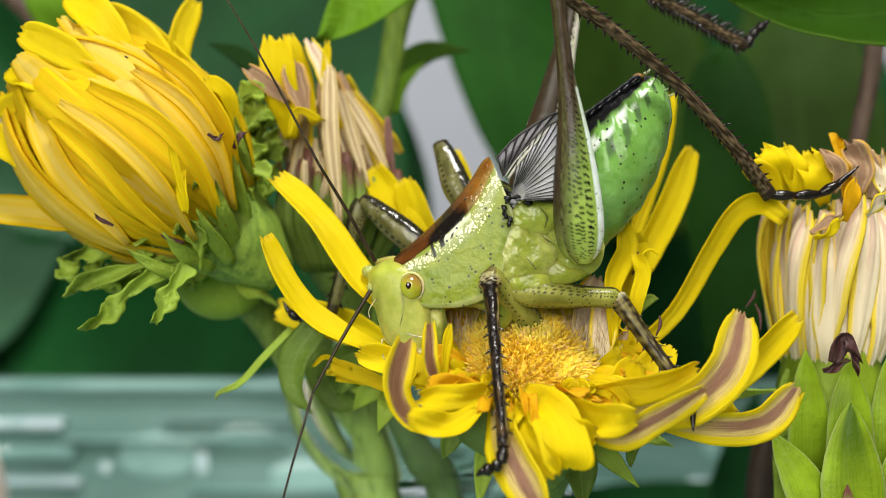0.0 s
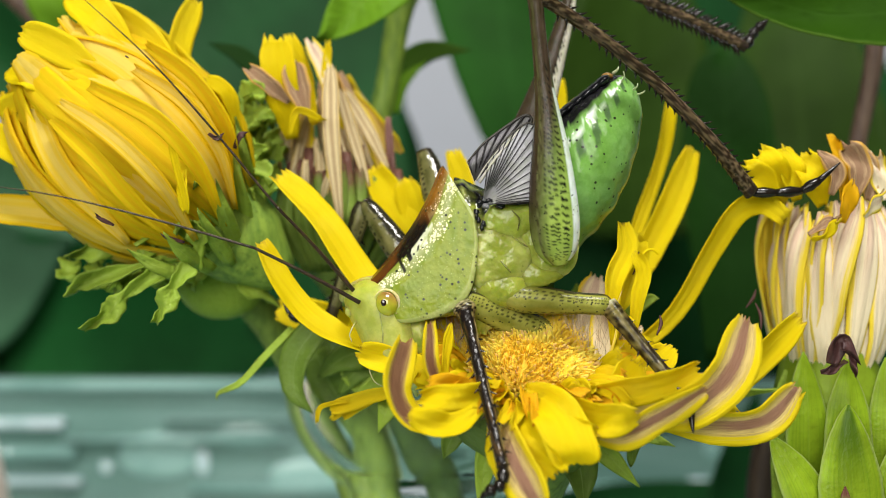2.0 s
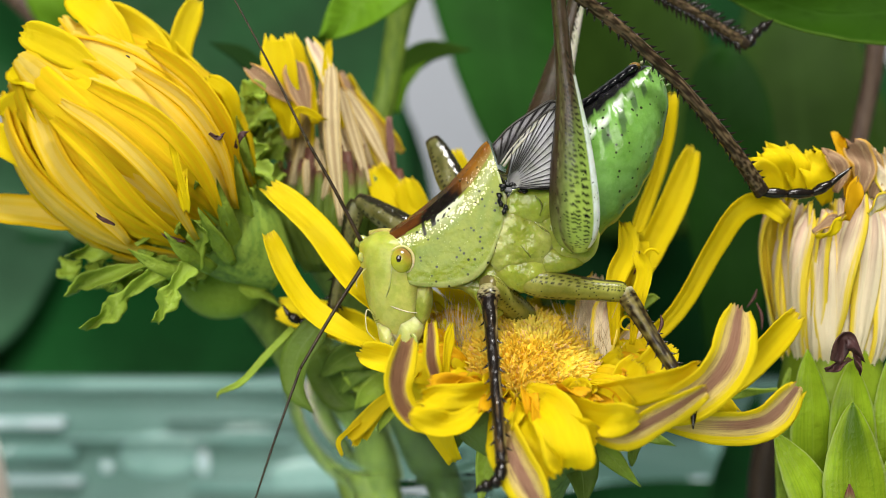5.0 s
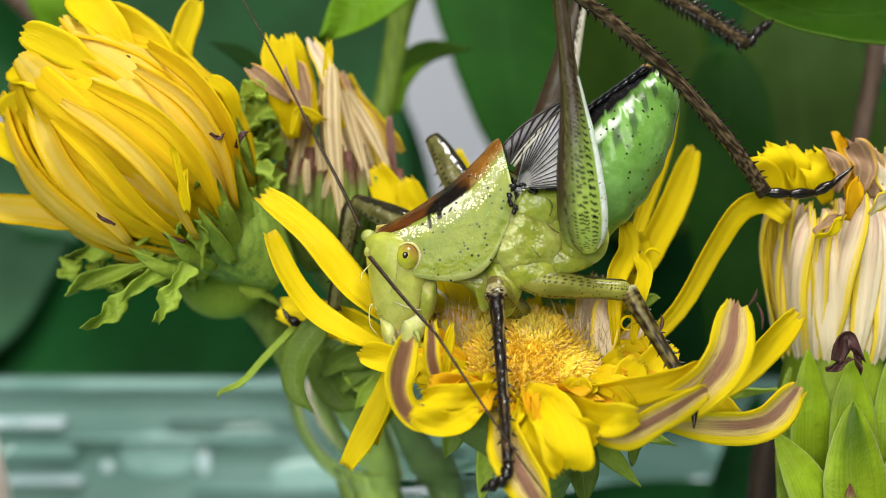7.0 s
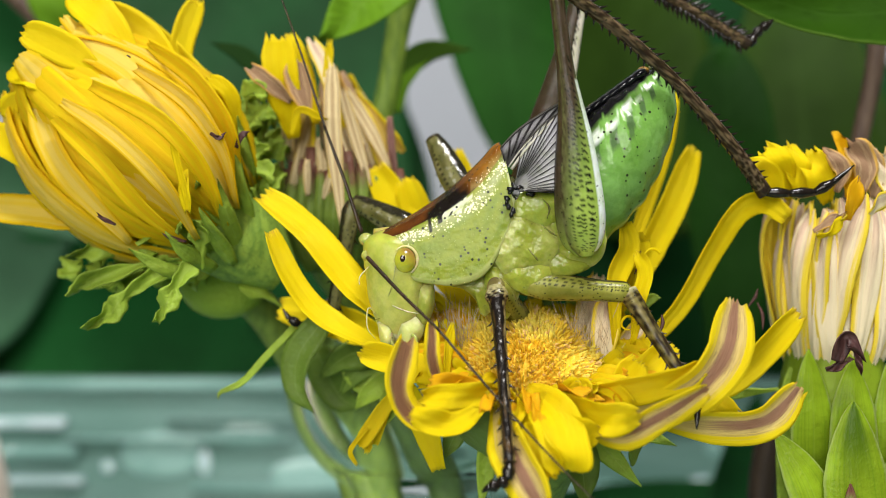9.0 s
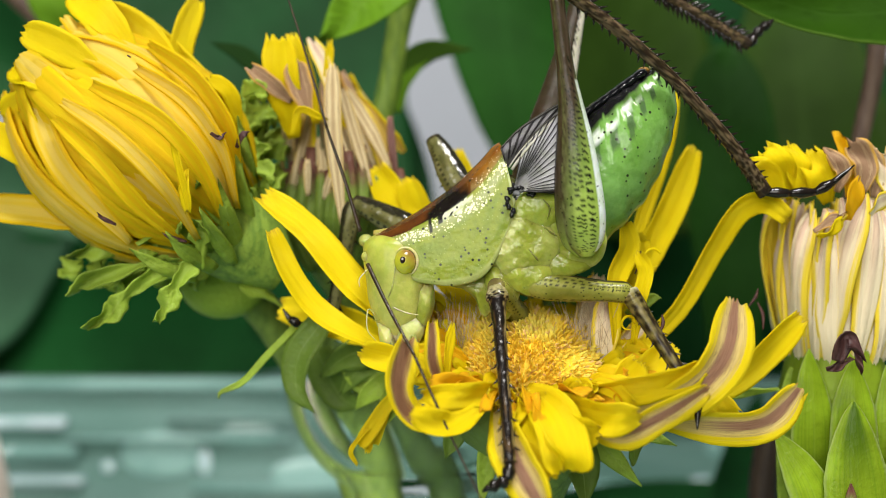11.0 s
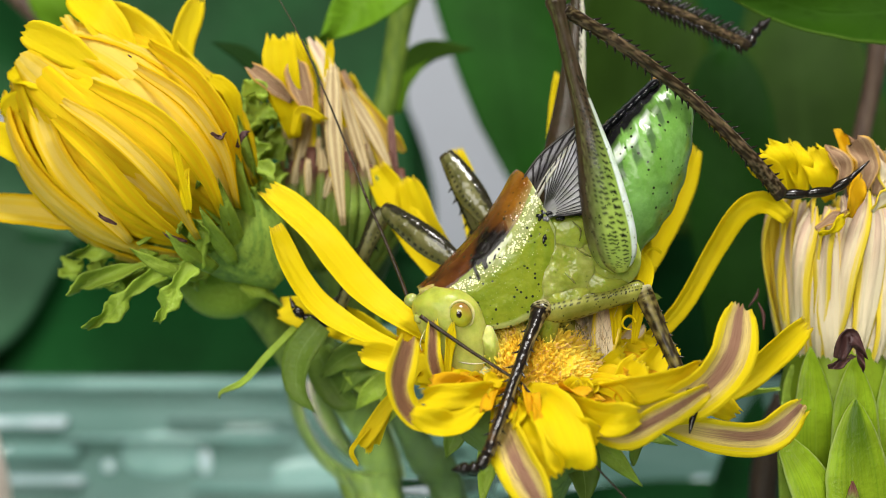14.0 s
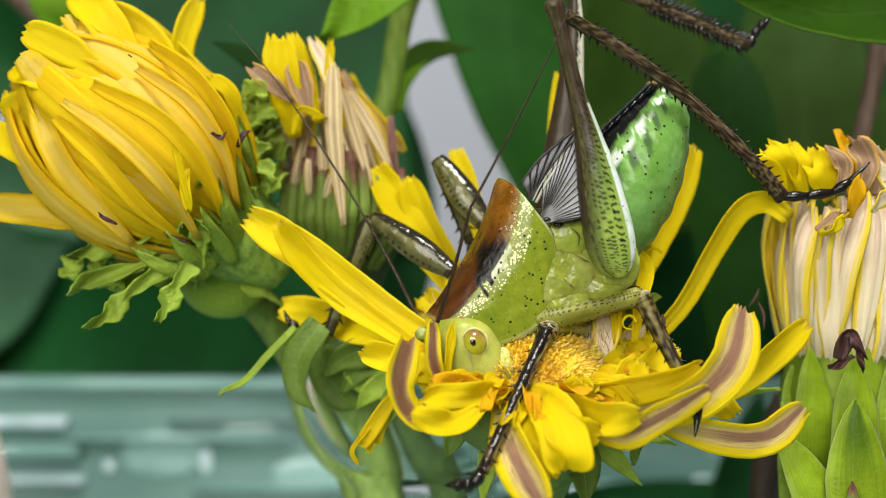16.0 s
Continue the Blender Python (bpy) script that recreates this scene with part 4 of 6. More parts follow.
PETALS = (
    ("a", [(830, 640, -1), (655, 535, 0.5), (545, 415, 1), (462, 347, 1.5)], 70, M_PETAL, 44, 1),
    ("b", [(800, 660, -2), (640, 600, -0.5), (556, 548, 0), (508, 482, 0), (478, 412, 0)], 50, M_PETAL, 44, 1),
    ("c", [(820, 680, -2.5), (730, 650, -2), (636, 622, -1.5)], 52, M_PETAL, 15, 1),
    ("d", [(720, 620, 2), (600, 570, 4.6), (495, 545, 4.8)], 62, M_PETAL, 0, 1),
    ("e", [(840, 735, -3), (740, 745, -4.5), (702, 690, -4.8), (722, 600, -4.2)], 62, M_BACK_BROWN, 55, 0),
    ("f", [(785, 700, -3), (765, 640, -3.5), (764, 568, -3)], 30, M_BACK_BROWN, 20, 0),
    ("g", [(790, 690, -3), (792, 630, -3.2), (800, 576, -3)], 18, M_PETAL, 30, 1),
    ("h", [(930, 690, -3), (975, 730, -5), (1000, 800, -6), (1002, 838, -6)], 88, M_PETAL, -10, 1),
    ("i", [(900, 700, -3), (940, 780, -5.5), (985, 840, -6)], 70, M_PETAL, 20, 1),
    ("j", [(880, 720, -3), (905, 800, -5.5), (960, 900, -6.5)], 78, M_BACK, 20, 0),
    ("l", [(1000, 690, -2), (1100, 690, -3.5), (1190, 672, -4), (1240, 650, -4)], 66, M_PETAL, 35, 1),
    ("m", [(1000, 730, -3), (1090, 770, -4.5), (1170, 735, -5), (1250, 690, -5)], 58, M_BACK, 25, 0),
    ("n", [(1060, 730, -2), (1200, 710, -3.5), (1280, 640, -4), (1302, 536, -3.5)], 84, M_BACK, 10, 0),
    ("o", [(1200, 710, 0), (1310, 660, 0), (1412, 556, 0)], 56, M_PETAL, 15, 1),
    ("p", [(1120, 728, -1), (1240, 752, -2.5), (1350, 748, -3), (1412, 686, -3)], 66, M_BACK, 20, 0),
    ("q", [(1170, 690, -1), (1240, 700, -1.5), (1300, 735, -1.5)], 48, M_PETAL, 10, 1),
    ("r", [(1070, 660, 1), (1190, 560, 2), (1262, 440, 2), (1306, 374, 1.5), (1350, 358, 1.2), (1394, 386, 1)], 46, M_PETAL, 25, 1),
    ("s", [(1070, 600, 2), (1140, 460, 4), (1190, 360, 4.5), (1228, 264, 5)], 54, M_PETAL, 15, 1),
    ("t", [(1080, 560, 3), (1130, 400, 5), (1172, 280, 6), (1192, 168, 6.5)], 32, M_PETAL, 30, 1),
    ("u", [(1090, 610, -0.5), (1088, 500, -0.6), (1112, 440, 0.0), (1106, 396, 0.2)], 40, M_PETAL, 15, 1),
    ("uu", [(1120, 610, -0.8), (1132, 530, -1.0), (1142, 480, -0.8), (1128, 448, -0.8)], 28, M_PETAL, -12, 1),
    ("v", [(1085, 590, 1.5), (1120, 450, 2), (1132, 430, 1), (1135, 490, 0.8)], 34, M_PETAL, 10, 1),
    ("w", [(1060, 660, 1), (1045, 560, 1.5), (1060, 490, 2)], 60, M_PALE, 10, 0),
    ("x", [(1065, 660, -0.4), (1072, 580, -0.2), (1080, 530, 0)], 50, M_PALE, -15, 0),
    ("y", [(870, 560, 4), (840, 400, 5.5), (803, 268, 6)], 46, M_PETAL, 20, 1),
    ("z", [(840, 570, 4), (720, 400, 5), (662, 296, 5)], 60, M_PETAL, 15, 1),
    ("aa", [(850, 560, 4), (760, 420, 5), (718, 318, 5)], 56, M_PETAL, -10, 1),
    ("ab", [(960, 560, 4), (980, 330, 6), (990, 135, 7)], 44, M_PETAL, 15, 1),
    ("ac", [(1010, 720, -1), (1090, 690, -2), (1130, 640, -2)], 60, M_PETAL, 5, 1),
    ("ad", [(1050, 700, -1), (1140, 660, -1.5), (1190, 615, -1)], 56, M_PETAL, -10, 1),
    ("ae", [(860, 715, -4), (800, 752, -5.5), (725, 735, -6)], 46, M_PETAL, 30, 1),
    ("af", [(900, 690, -3), (830, 700, -4.5), (745, 705, -5)], 46, M_PETAL, 0, 1),
    ("ag", [(980, 700, -3), (1060, 740, -5), (1130, 735, -5.5)], 60, M_PETAL, 10, 1),
    ("ah", [(960, 720, -3), (1010, 760, -5), (1060, 765, -5.5)], 62, M_PETAL, 20, 1),
    ("ai", [(870, 700, -3), (820, 690, -4), (760, 680, -4.5)], 50, M_ORANGE, 10, 1),
    ("ba", [(880, 640, 2), (846, 560, 3), (800, 486, 4)], 64, M_PETAL, 20, 1),
    ("bb", [(850, 650, 2), (800, 585, 3), (748, 520, 4)], 60, M_PETAL, -15, 1),
    ("bc", [(900, 620, 3), (872, 540, 4), (850, 470, 4.6)], 50, M_GOLD, 0, 0),
    ("aj", [(1080, 640, 1), (1110, 600, 1), (1135, 575, 1)], 34, M_PALE, 10, 0),
    ("fall", [(700, 650, -1), (690, 745, -0.5), (668, 845, -0.5)], 48, M_PETAL, 15, 1),
)
for key, pts, w, m, tl, up in PETALS:
    P[key] = blade_part("petal", open_flower, pts, w, m, tl, up, tapered if key in ("r", "fall") else ligule, teeth=0.06 if key in ("r", "fall") else 0.16, cup=0.35, wave=0.14 if key in ("ac", "ad", "ae", "af", "ag", "ah", "ai", "h", "i", "q", "c", "d") else 0.06, n=24, m=12, rng=random.Random(len(P) + 40))
# a limp, split petal with a hooked tip
pieces = []
for pts, w in (([(705, 690, 0), (676, 728, 0.4), (648, 772, 0.5), (634, 790, 0.5)], 30), ([(652, 758, 0.3), (630, 782, 0.3), (620, 802, 0.2), (632, 824, 0.2)], 9), ([(650, 768, 0.6), (652, 786, 0.7), (650, 802, 0.6)], 15), ([(690, 715, 0.5), (672, 760, 0.8), (664, 788, 0.9)], 16)):
    pieces.append(strap([at(*q) for q in pts], w / GRID, (0.2, -1, 0.2), tapered, 14, 6, 0.5, 0.08, 0.05, 0.07, 1.0, 0.02, random.Random(w)))
v, f, q = joined(pieces)
P["limp"] = shape("petal", v, f, M_GOLD, open_flower, at(705, 690, 0), "limp split petal with a hooked tip", pq=q)
rng = random.Random(9)
side = disc_axis.cross(Vector((0, 1, 0))).normalized()
fwd = side.cross(disc_axis)
tufts = {"stuff_in": [], "stuff_out": []}
for i in range(5600):
    az, r = rng.uniform(0, 6.283), 3.9 * math.sqrt(rng.random())
    fringe = r > 3.3
    if fringe and i % 8:
        continue
    out = side * math.cos(az) + fwd * math.sin(az)
    p = dc + out * r * 0.95 + disc_axis * (2.15 - 0.16 * r * r)
    clump = Vector((wob(p.x * 0.9, p.z * 0.9, 1.0), wob(p.x * 0.9, p.z * 0.9, 4.0), wob(p.x * 0.9, p.z * 0.9, 8.0)))
    ln = rng.uniform(0.3, 0.6) + 0.5 * max(0.0, wob(p.x * 1.1, p.y * 1.1, 2.0)) + (1.0 if fringe else 0.0)
    aim = (disc_axis + out * (r * 0.22) + clump * 0.7 + Vector([rng.uniform(-0.10, 0.10) for _ in range(3)])).normalized()
    wide = rng.uniform(0.06, 0.15) if not fringe else rng.uniform(0.4, 0.8)
    tufts["stuff_out" if fringe else "stuff_in"].append(strap([p - aim * 0.3, p + aim * ln * 0.5, p + aim * ln + out * rng.uniform(-0.1, 0.2)], wide, Vector((rng.uniform(-0.5, 0.5), -1, rng.uniform(0.0, 0.8))).normalized(), tapered, 5, 2, 0.5, 0.06, 0.0, 0.02, 1.0, 0.0, rng))
v, f, q = joined(tufts["stuff_in"])
shape("disc_tuft", v, f, M_TUFT, open_flower, label="dense tuft of orange disc florets", pq=q, kind="stuff")
v, f, q = joined(tufts["stuff_out"])
shape("floret_fringe", v, f, M_PETAL, open_flower, label="short yellow florets round the centre", pq=q, kind="stuff")
rng = random.Random(77)
for i in range(84):
    az = radians(-40 + 260 * (i + rng.uniform(-0.4, 0.4)) / 84)
    out = side * math.cos(az) - fwd * math.sin(az)
    r0, ln = rng.uniform(2.9, 3.5), rng.uniform(1.1, 2.9)
    p = dc + out * r0 + disc_axis * (1.5 - 0.10 * r0 * r0)
    lift = rng.uniform(0.25, 0.9)
    pts = [p - disc_axis * 0.5, p + disc_axis * lift * 0.6 + out * ln * 0.35, p + disc_axis * lift + out * ln * 0.7, p + disc_axis * (lift * rng.uniform(0.3, 1.1)) + out * ln + Vector((rng.uniform(-0.3, 0.3), 0, rng.uniform(-0.2, 0.3)))]
    v, f, q = strap(pts, rng.uniform(0.45, 1.05), (disc_axis + Vector((rng.uniform(-0.6, 0.6), -0.7, 0.2))).normalized(), ligule if i % 3 else tapered, 10, 6, 0.5, 0.18, 0.08, 0.06, 1.0, 0.015, rng, rng.uniform(-0.6, 0.6))
    shape("ray_floret", v, f, (M_PETAL, M_ORANGE, M_GOLD, M_ORANGE)[i % 4], open_flower, pts[0], pq=q)
rng = random.Random(9)
for u, w, d, rr, a0, a1 in ((1155, 457, 0.5, 0.42, 0.5, 5.2), (1112, 572, -1.5, 0.3, 0.0, 5.0), (1260, 702, -1.0, 0.25, 0.0, 4.0)):
    v, f = tube([at(u, w, d) + Vector((rr * math.cos(a), 0.1 * math.sin(2 * a), rr * math.sin(a))) for a in np.linspace(a0, a1, 9)], [0.07, 0.06, 0.035], 20, 6)
    shape("curled_style", v, f, M_PETAL, open_flower, pq=[(0.5, 0.2, 1.0)] * len(v))
for u, w, d, ln, deg in ((1168, 575, -1.5, 0.9, 80), (1128, 465, 0.6, 1.1, 75), (1332, 528, 2.0, 1.0, 60), (1345, 560, 2.0, 1.3, 100)):
    o = at(u, w, d)
    way = Vector((math.cos(radians(deg)), 0.1, math.sin(radians(deg)))) * ln
    v, f = tube([o - way * 0.5, o + Vector((0.12, 0, 0.05)), o + way * 0.5], [0.03, 0.09, 0.03], 10, 6, 0.6)
    shape("withered_scrap", v, f, M_DRYBIT, open_flower)
for u, w, d, rx in ((260, 300, -1.3, 0.26), (228, 100, 0.0, 0.1), (277, 228, -0.9, 0.08)):
    v, f = ball(at(u, w, d), rx, 0.12, rx * 0.5, 8, 10)
    v = [p + Vector((0, 0, (p.x - at(u, w, d).x) * (0.6 if u < 300 and w > 250 and w < 350 else -0.5))) for p in v]
    shape("brown_fleck", v, f, M_STEM_BROWN, left_flower)
hair = []
for i in range(620):
    a = at(rng.uniform(1000, 1080) if i % 3 else rng.uniform(770, 850), rng.uniform(600, 665), rng.uniform(-0.5, 2))
    b = a + Vector((rng.uniform(-1.0, 0.8), rng.uniform(-0.8, 0.5), rng.uniform(0.8, 2.4)))
    hair.append(tube([a, b], [0.014, 0.007], 3, 3))
v, f, q = joined(hair)
shape("pappus", v, f, M_HAIR, open_flower, label="fine white pappus hairs", kind="stuff")
for pts, w, m in (([(566, 575, 3), (528, 630, 3), (524, 690, 3), (556, 732, 3)], 62, M_BRACT_DARK), ([(520, 580, 3), (470, 632, 3), (430, 676, 3), (390, 694, 3), (386, 706, 2.9)], 15, M_BRACT),
                  ([(660, 620, 4.5), (610, 632, 4.2), (565, 668, 4.5)], 66, M_BRACT_DARK), ([(690, 640, 5), (640, 650, 4.6), (600, 700, 5)], 60, M_BRACT_DARK), ([(700, 670, 4), (660, 690, 3.6), (628, 726, 4)], 50, M_BRACT), ([(700, 690, 2), (690, 720, 1), (672, 765, 1)], 46, M_BRACT),
                  ([(820, 740, 0), (800, 780, 0), (788, 812, 0)], 44, M_BRACT_DARK), ([(880, 760, 0), (862, 820, 0), (850, 900, 0)], 50, M_BRACT),
                  ([(1040, 760, 0), (1085, 810, 0), (1135, 862, 0)], 46, M_BRACT), ([(1000, 770, 0), (1030, 830, 0), (1035, 900, 0)], 80, M_BRACT_DARK),
                  ([(1130, 760, 0), (1122, 800, 0), (1120, 826, 0)], 28, M_BRACT_DARK), ([(1100, 740, 1), (1150, 770, 1), (1198, 790, 1)], 30, M_BRACT),
                  ([(620, 620, 5), (650, 680, 5), (690, 690, 5)], 60, M_BRACT), ([(1110, 560, 2), (1150, 530, 2), (1170, 528, 2)], 26, M_BRACT),
                  ([(1260, 700, 2), (1320, 695, 2), (1380, 690, 2)], 22, M_BRACT), ([(900, 770, 0), (930, 830, -0.5), (935, 890, -0.5)], 60, M_BRACT),
                  ([(560, 620, 6), (600, 700, 6), (640, 720, 6)], 70, M_BRACT_DARK), ([(1010, 640, 3.2), (1014, 570, 3.6), (1024, 500, 3.8)], 66, M_BRACT), ([(970, 630, 3.6), (968, 560, 4), (980, 490, 4.2)], 60, M_BRACT_DARK)):
    blade_part("bract", open_flower, pts, w, m, random.Random(w).uniform(-20, 20), 0.0, bract_width, cup=0.3, n=12, m=6, thick=0.18, wave=0.06)
v, f = tube([at(960, 770, 1), at(950, 860, 2), at(930, 1000, 4), at(900, 1984, 8)], [2.6, 1.4, 0.9, 0.9], 20, 12)
shape("stalk", v, f, M_STEM, open_flower)

# ---- katydid ----
LIME, PALE, LEAFY = (0.265, 0.305, 0.038), (0.42, 0.45, 0.125), (0.14, 0.30, 0.055)
BROWN, BLACK, WHITE, DARK = (0.12, 0.038, 0.006), (0.006, 0.006, 0.007), (0.75, 0.76, 0.66), (0.038, 0.024, 0.014)
KO = at(914, 348, 0)
katydid = thing("katydid", KO, "green katydid nymph with brown back feeding on the open flower", "insect")


def pronotum_tint(s, a):
    x = abs(a)
    edge = 61 + 5 * wob(s * 5, 3.1)
    front = mixc((0.055, 0.016, 0.005), (0.11, 0.036, 0.007), 0.5 + wob(s * 9, a * 0.05))
    rear = mixc((0.19, 0.065, 0.006), (0.27, 0.115, 0.012), 0.4 + wob(s * 6, a * 0.04))
    green = mixc((0.27, 0.30, 0.045), (0.235, 0.285, 0.02), (x - edge) / 40)
    green = mixc(green, (0.17, 0.24, 0.016), 0.15 + 1.0 * wob(s * 9, a * 0.06, 5.0))
    if x > 157:
        green = mixc(green, (0.46, 0.50, 0.20), 0.7)
    if s > 0.965:
        green = mixc(green, (0.52, 0.55, 0.28), 0.6)
    if x < edge:
        c = mixc(front, rear, (s - 0.52) * 6)
        if s > 0.60:
            c = mixc(c, (0.34, 0.27, 0.11), (x - edge + 18) / 26)
        c = mixc(c, (0.008, 0.006, 0.005), 2.0 * (1 - abs(s - 0.46) / 0.13) + (x - 48) / 22 + 0.8 * wob(s * 15, a * 0.08) + 0.2)
        if s > 0.98 and x < 40:
            c = mixc(c, (0.03, 0.015, 0.006), 0.7)
        if s < 0.04:
            c = mixc((0.30, 0.25, 0.07), c, s / 0.04)
        glint = 0.10 + (0.62 * max(0.0, min(1.0, (x - 22) / 44)) if s > 0.58 else 0.0)
        return (*c, glint)
    patch = edge + 15 + 8 * wob(s * 24, 2.0)
    if x < patch and 0.40 < s < 0.60 + 0.08 * wob(a * 0.25, 9.0):
        if s < 0.43 or wob(s * 30, a * 0.12, 7) > 0.30:
            return (0.01, 0.009, 0.007, 0.0)
        return (*mixc((0.70, 0.70, 0.56), (0.46, 0.50, 0.22), (x - edge) / 24 + wob(s * 20, a * 0.2)), 0.2)
    if 0.345 < s < 0.365 and edge - 2 < x < edge + 26 + 6 * wob(s * 40):
        return (0.02, 0.018, 0.008, 0.0)
    # shoulder highlight put into the tint: a paler band, dense with glint dots
    band = max(0.2, 1.45 - abs(x - 79 - 10 * (s - 0.5)) / 18) * min(1, s * 6)
    if s > 0.6 and x < 118:
        band += (s - 0.6) * 1.4 * max(0.0, 1 - (x - 66) / 52)
    return (*mixc(green, (0.55, 0.56, 0.38), 0.4 * (band - 0.5)), min(1.0, band))


def saddle(g):
    """Section of the back plate: an arched top, flat sides that spread downwards, and a turned-in hem."""
    a = g if g <= 180 else 360 - g
    h, w = (float(np.interp(a, (0, 20, 40, 57, 70, 100, 140, 160, 168, 174, 180), row)) for row in
            ((1.0, 0.97, 0.84, 0.62, 0.47, 0.1, -0.55, -0.9, -1.0, -0.96, -0.8), (0.0, 0.34, 0.62, 0.78, 0.84, 0.92, 0.99, 1.0, 0.96, 0.86, 0.0)))
    return h, w if g <= 180 else -w


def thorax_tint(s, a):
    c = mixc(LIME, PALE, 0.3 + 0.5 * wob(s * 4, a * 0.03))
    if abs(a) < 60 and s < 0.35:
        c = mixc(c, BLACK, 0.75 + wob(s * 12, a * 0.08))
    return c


def abdomen_tint(s, a):
    x = abs(a)
    if x < 43 + 3 * wob(s * 14) and s < 0.86:
        return mixc(BLACK, (0.02, 0.02, 0.022), 0.5)
    if x < 43 and s >= 0.86:
        return (0.30, 0.2, 0.05)
    c = mixc(LEAFY, (0.19, 0.38, 0.10), 0.4 + wob(s * 6, a * 0.02) - max(0, x - 120) / 160)
    seg = abs((s * 10 + (x - 60) * 0.012) % 1.0 - 0.5)
    blot = wob(s * 17, a * 0.09, 3.0)
    # white marks along the flank, whitened further to paint the gleam on them
    if 54 < x + 5 * blot < 63 and seg < 0.36 + 0.3 * blot:
        c = mixc(c, (0.82, 0.86, 0.84), 0.85 + blot - seg)
    elif 61 <= x + 8 * blot < 82 and seg < 0.22:
        c = mixc(c, (0.045, 0.07, 0.045), 0.8 - 0.02 * abs(x - 74))
    elif 46 < x < 54 and seg < 0.2:
        c = mixc(c, (0.10, 0.16, 0.06), 0.6)
    if x > 158:
        c = mixc(c, (0.45, 0.55, 0.2), 0.6)
    return c


def head_tint(s, a):
    c = mixc((0.41, 0.44, 0.06), (0.52, 0.54, 0.14), s * 1.6)
    c = mixc(c, LIME, 0.45 - s + 0.5 * wob(s * 5, a * 0.03))
    if s > 0.86:
        c = mixc(c, (0.72, 0.72, 0.5), 0.7)
    if s < 0.12 and abs(a) > 120:
        c = (0.32, 0.22, 0.04)
    return c


def st(*rows):
    return [(at(a, b), at(c, d), h) for a, b, c, d, h in rows]


v, f, c = loft(st((960, 262, 985, 420, 1.6), (1000, 230, 1045, 440, 2.1), (1040, 195, 1098, 402, 2.35), (1078, 163, 1146, 345, 2.25),
                  (1108, 144, 1180, 270, 1.8), (1134, 130, 1196, 195, 1.25), (1158, 124, 1188, 152, 0.6), (1172, 132, 1180, 142, 0.1)),
               abdomen_tint, 90, 60, 1.0, lambda s, g: 0.018 * math.cos(s * 62.8))
abdomen = shape("abdomen", v, f, M_ABDOMEN, katydid, label="bright green abdomen with a black back stripe", tint=c)
for i in range(8):
    x = i / 7
    v, f = ball((0, 0, 0), 0.50, 0.85, 0.26, 12, 16)
    turn = Matrix.Rotation(radians(-36), 3, "Y")
    o = at(1022 + 105 * x, 212 - 76 * x, -0.35)
    shape("back_plate", [turn @ p + o for p in v], f, M_HORN, katydid, tint=[(0.004, 0.004, 0.006)] * len(v))
v, f = ball(at(1138, 126, -0.3), 0.28, 0.5, 0.2, 10, 12)
shape("tail_plate", v, f, M_LEG, katydid, tint=[(0.22, 0.12, 0.03)] * len(v))
for a, b, r in (((1150, 120, -0.4), (1160, 108, -0.6), 0.09), ((1165, 135, -1), (1169, 117, -1.3), 0.05), ((1185, 150, -1), (1193, 139, -1.4), 0.05), ((1190, 160, -0.6), (1205, 153, -1.0), 0.05)):
    v, f = tube([at(*a), at((a[0] + b[0]) / 2 + 3, (a[1] + b[1]) / 2, b[2]), at(*b)], [r, r * 0.6, 0.015], 8, 6)
    shape("tail_prong", v, f, M_WING, katydid, tint=[(0.62, 0.66, 0.42)] * len(v))
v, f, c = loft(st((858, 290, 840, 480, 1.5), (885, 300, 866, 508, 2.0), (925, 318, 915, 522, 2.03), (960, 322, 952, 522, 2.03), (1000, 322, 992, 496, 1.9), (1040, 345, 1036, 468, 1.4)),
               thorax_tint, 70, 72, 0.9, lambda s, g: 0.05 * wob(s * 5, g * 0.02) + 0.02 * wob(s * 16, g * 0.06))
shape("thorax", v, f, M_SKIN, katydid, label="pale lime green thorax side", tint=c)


def plate(name, outline, d, dome, c0, c1, parent=None, rim=None, ragged=0.0, material=M_SKIN):
    """A soft domed plate of skin on the side of the body, with a crisp edge along the given outline (u, v)."""
    rows, count = 9, 44
    mid = at(sum(p[0] for p in outline) / len(outline), sum(p[1] for p in outline) / len(outline), d)
    edge = smooth_line([at(u, w, d) for u, w in (*outline, outline[0])], count + 1)[:-1]
    edge = [p + (p - mid) * ragged * wob(i * 0.9, p.x) for i, p in enumerate(edge)]
    verts, tint, faces = [mid + Vector((0, -dome, 0))], [c0], []
    for r in range(1, rows + 1):
        x = r / rows
        for i, p in enumerate(edge):
            q = mid.lerp(p, x)
            verts.append(q + Vector((0, -dome * (1 - x ** 2.6) + 0.10 * wob(q.x * 1.6, q.z * 1.6, d) * (1 - x), 0)))
            c = mixc(c0, c1, 0.5 + 0.9 * wob(q.x * 0.9 + d, q.z * 0.9) + 0.35 * wob(q.x * 5, q.z * 5))
            tint.append(mixc(c, rim, 0.8) if rim and r == rows else c)
    # hem tucked behind the edge, with the crease's shade in its tint
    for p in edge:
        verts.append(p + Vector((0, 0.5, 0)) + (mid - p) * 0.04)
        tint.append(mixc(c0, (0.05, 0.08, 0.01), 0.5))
    for i in range(count):
        k = (i + 1) % count
        faces.append((0, 1 + i, 1 + k))
        for r in range(rows):
            faces.append((1 + r * count + i, 1 + (r + 1) * count + i, 1 + (r + 1) * count + k, 1 + r * count + k))
    return shape(name, verts, faces, material, parent or katydid, tint=tint)


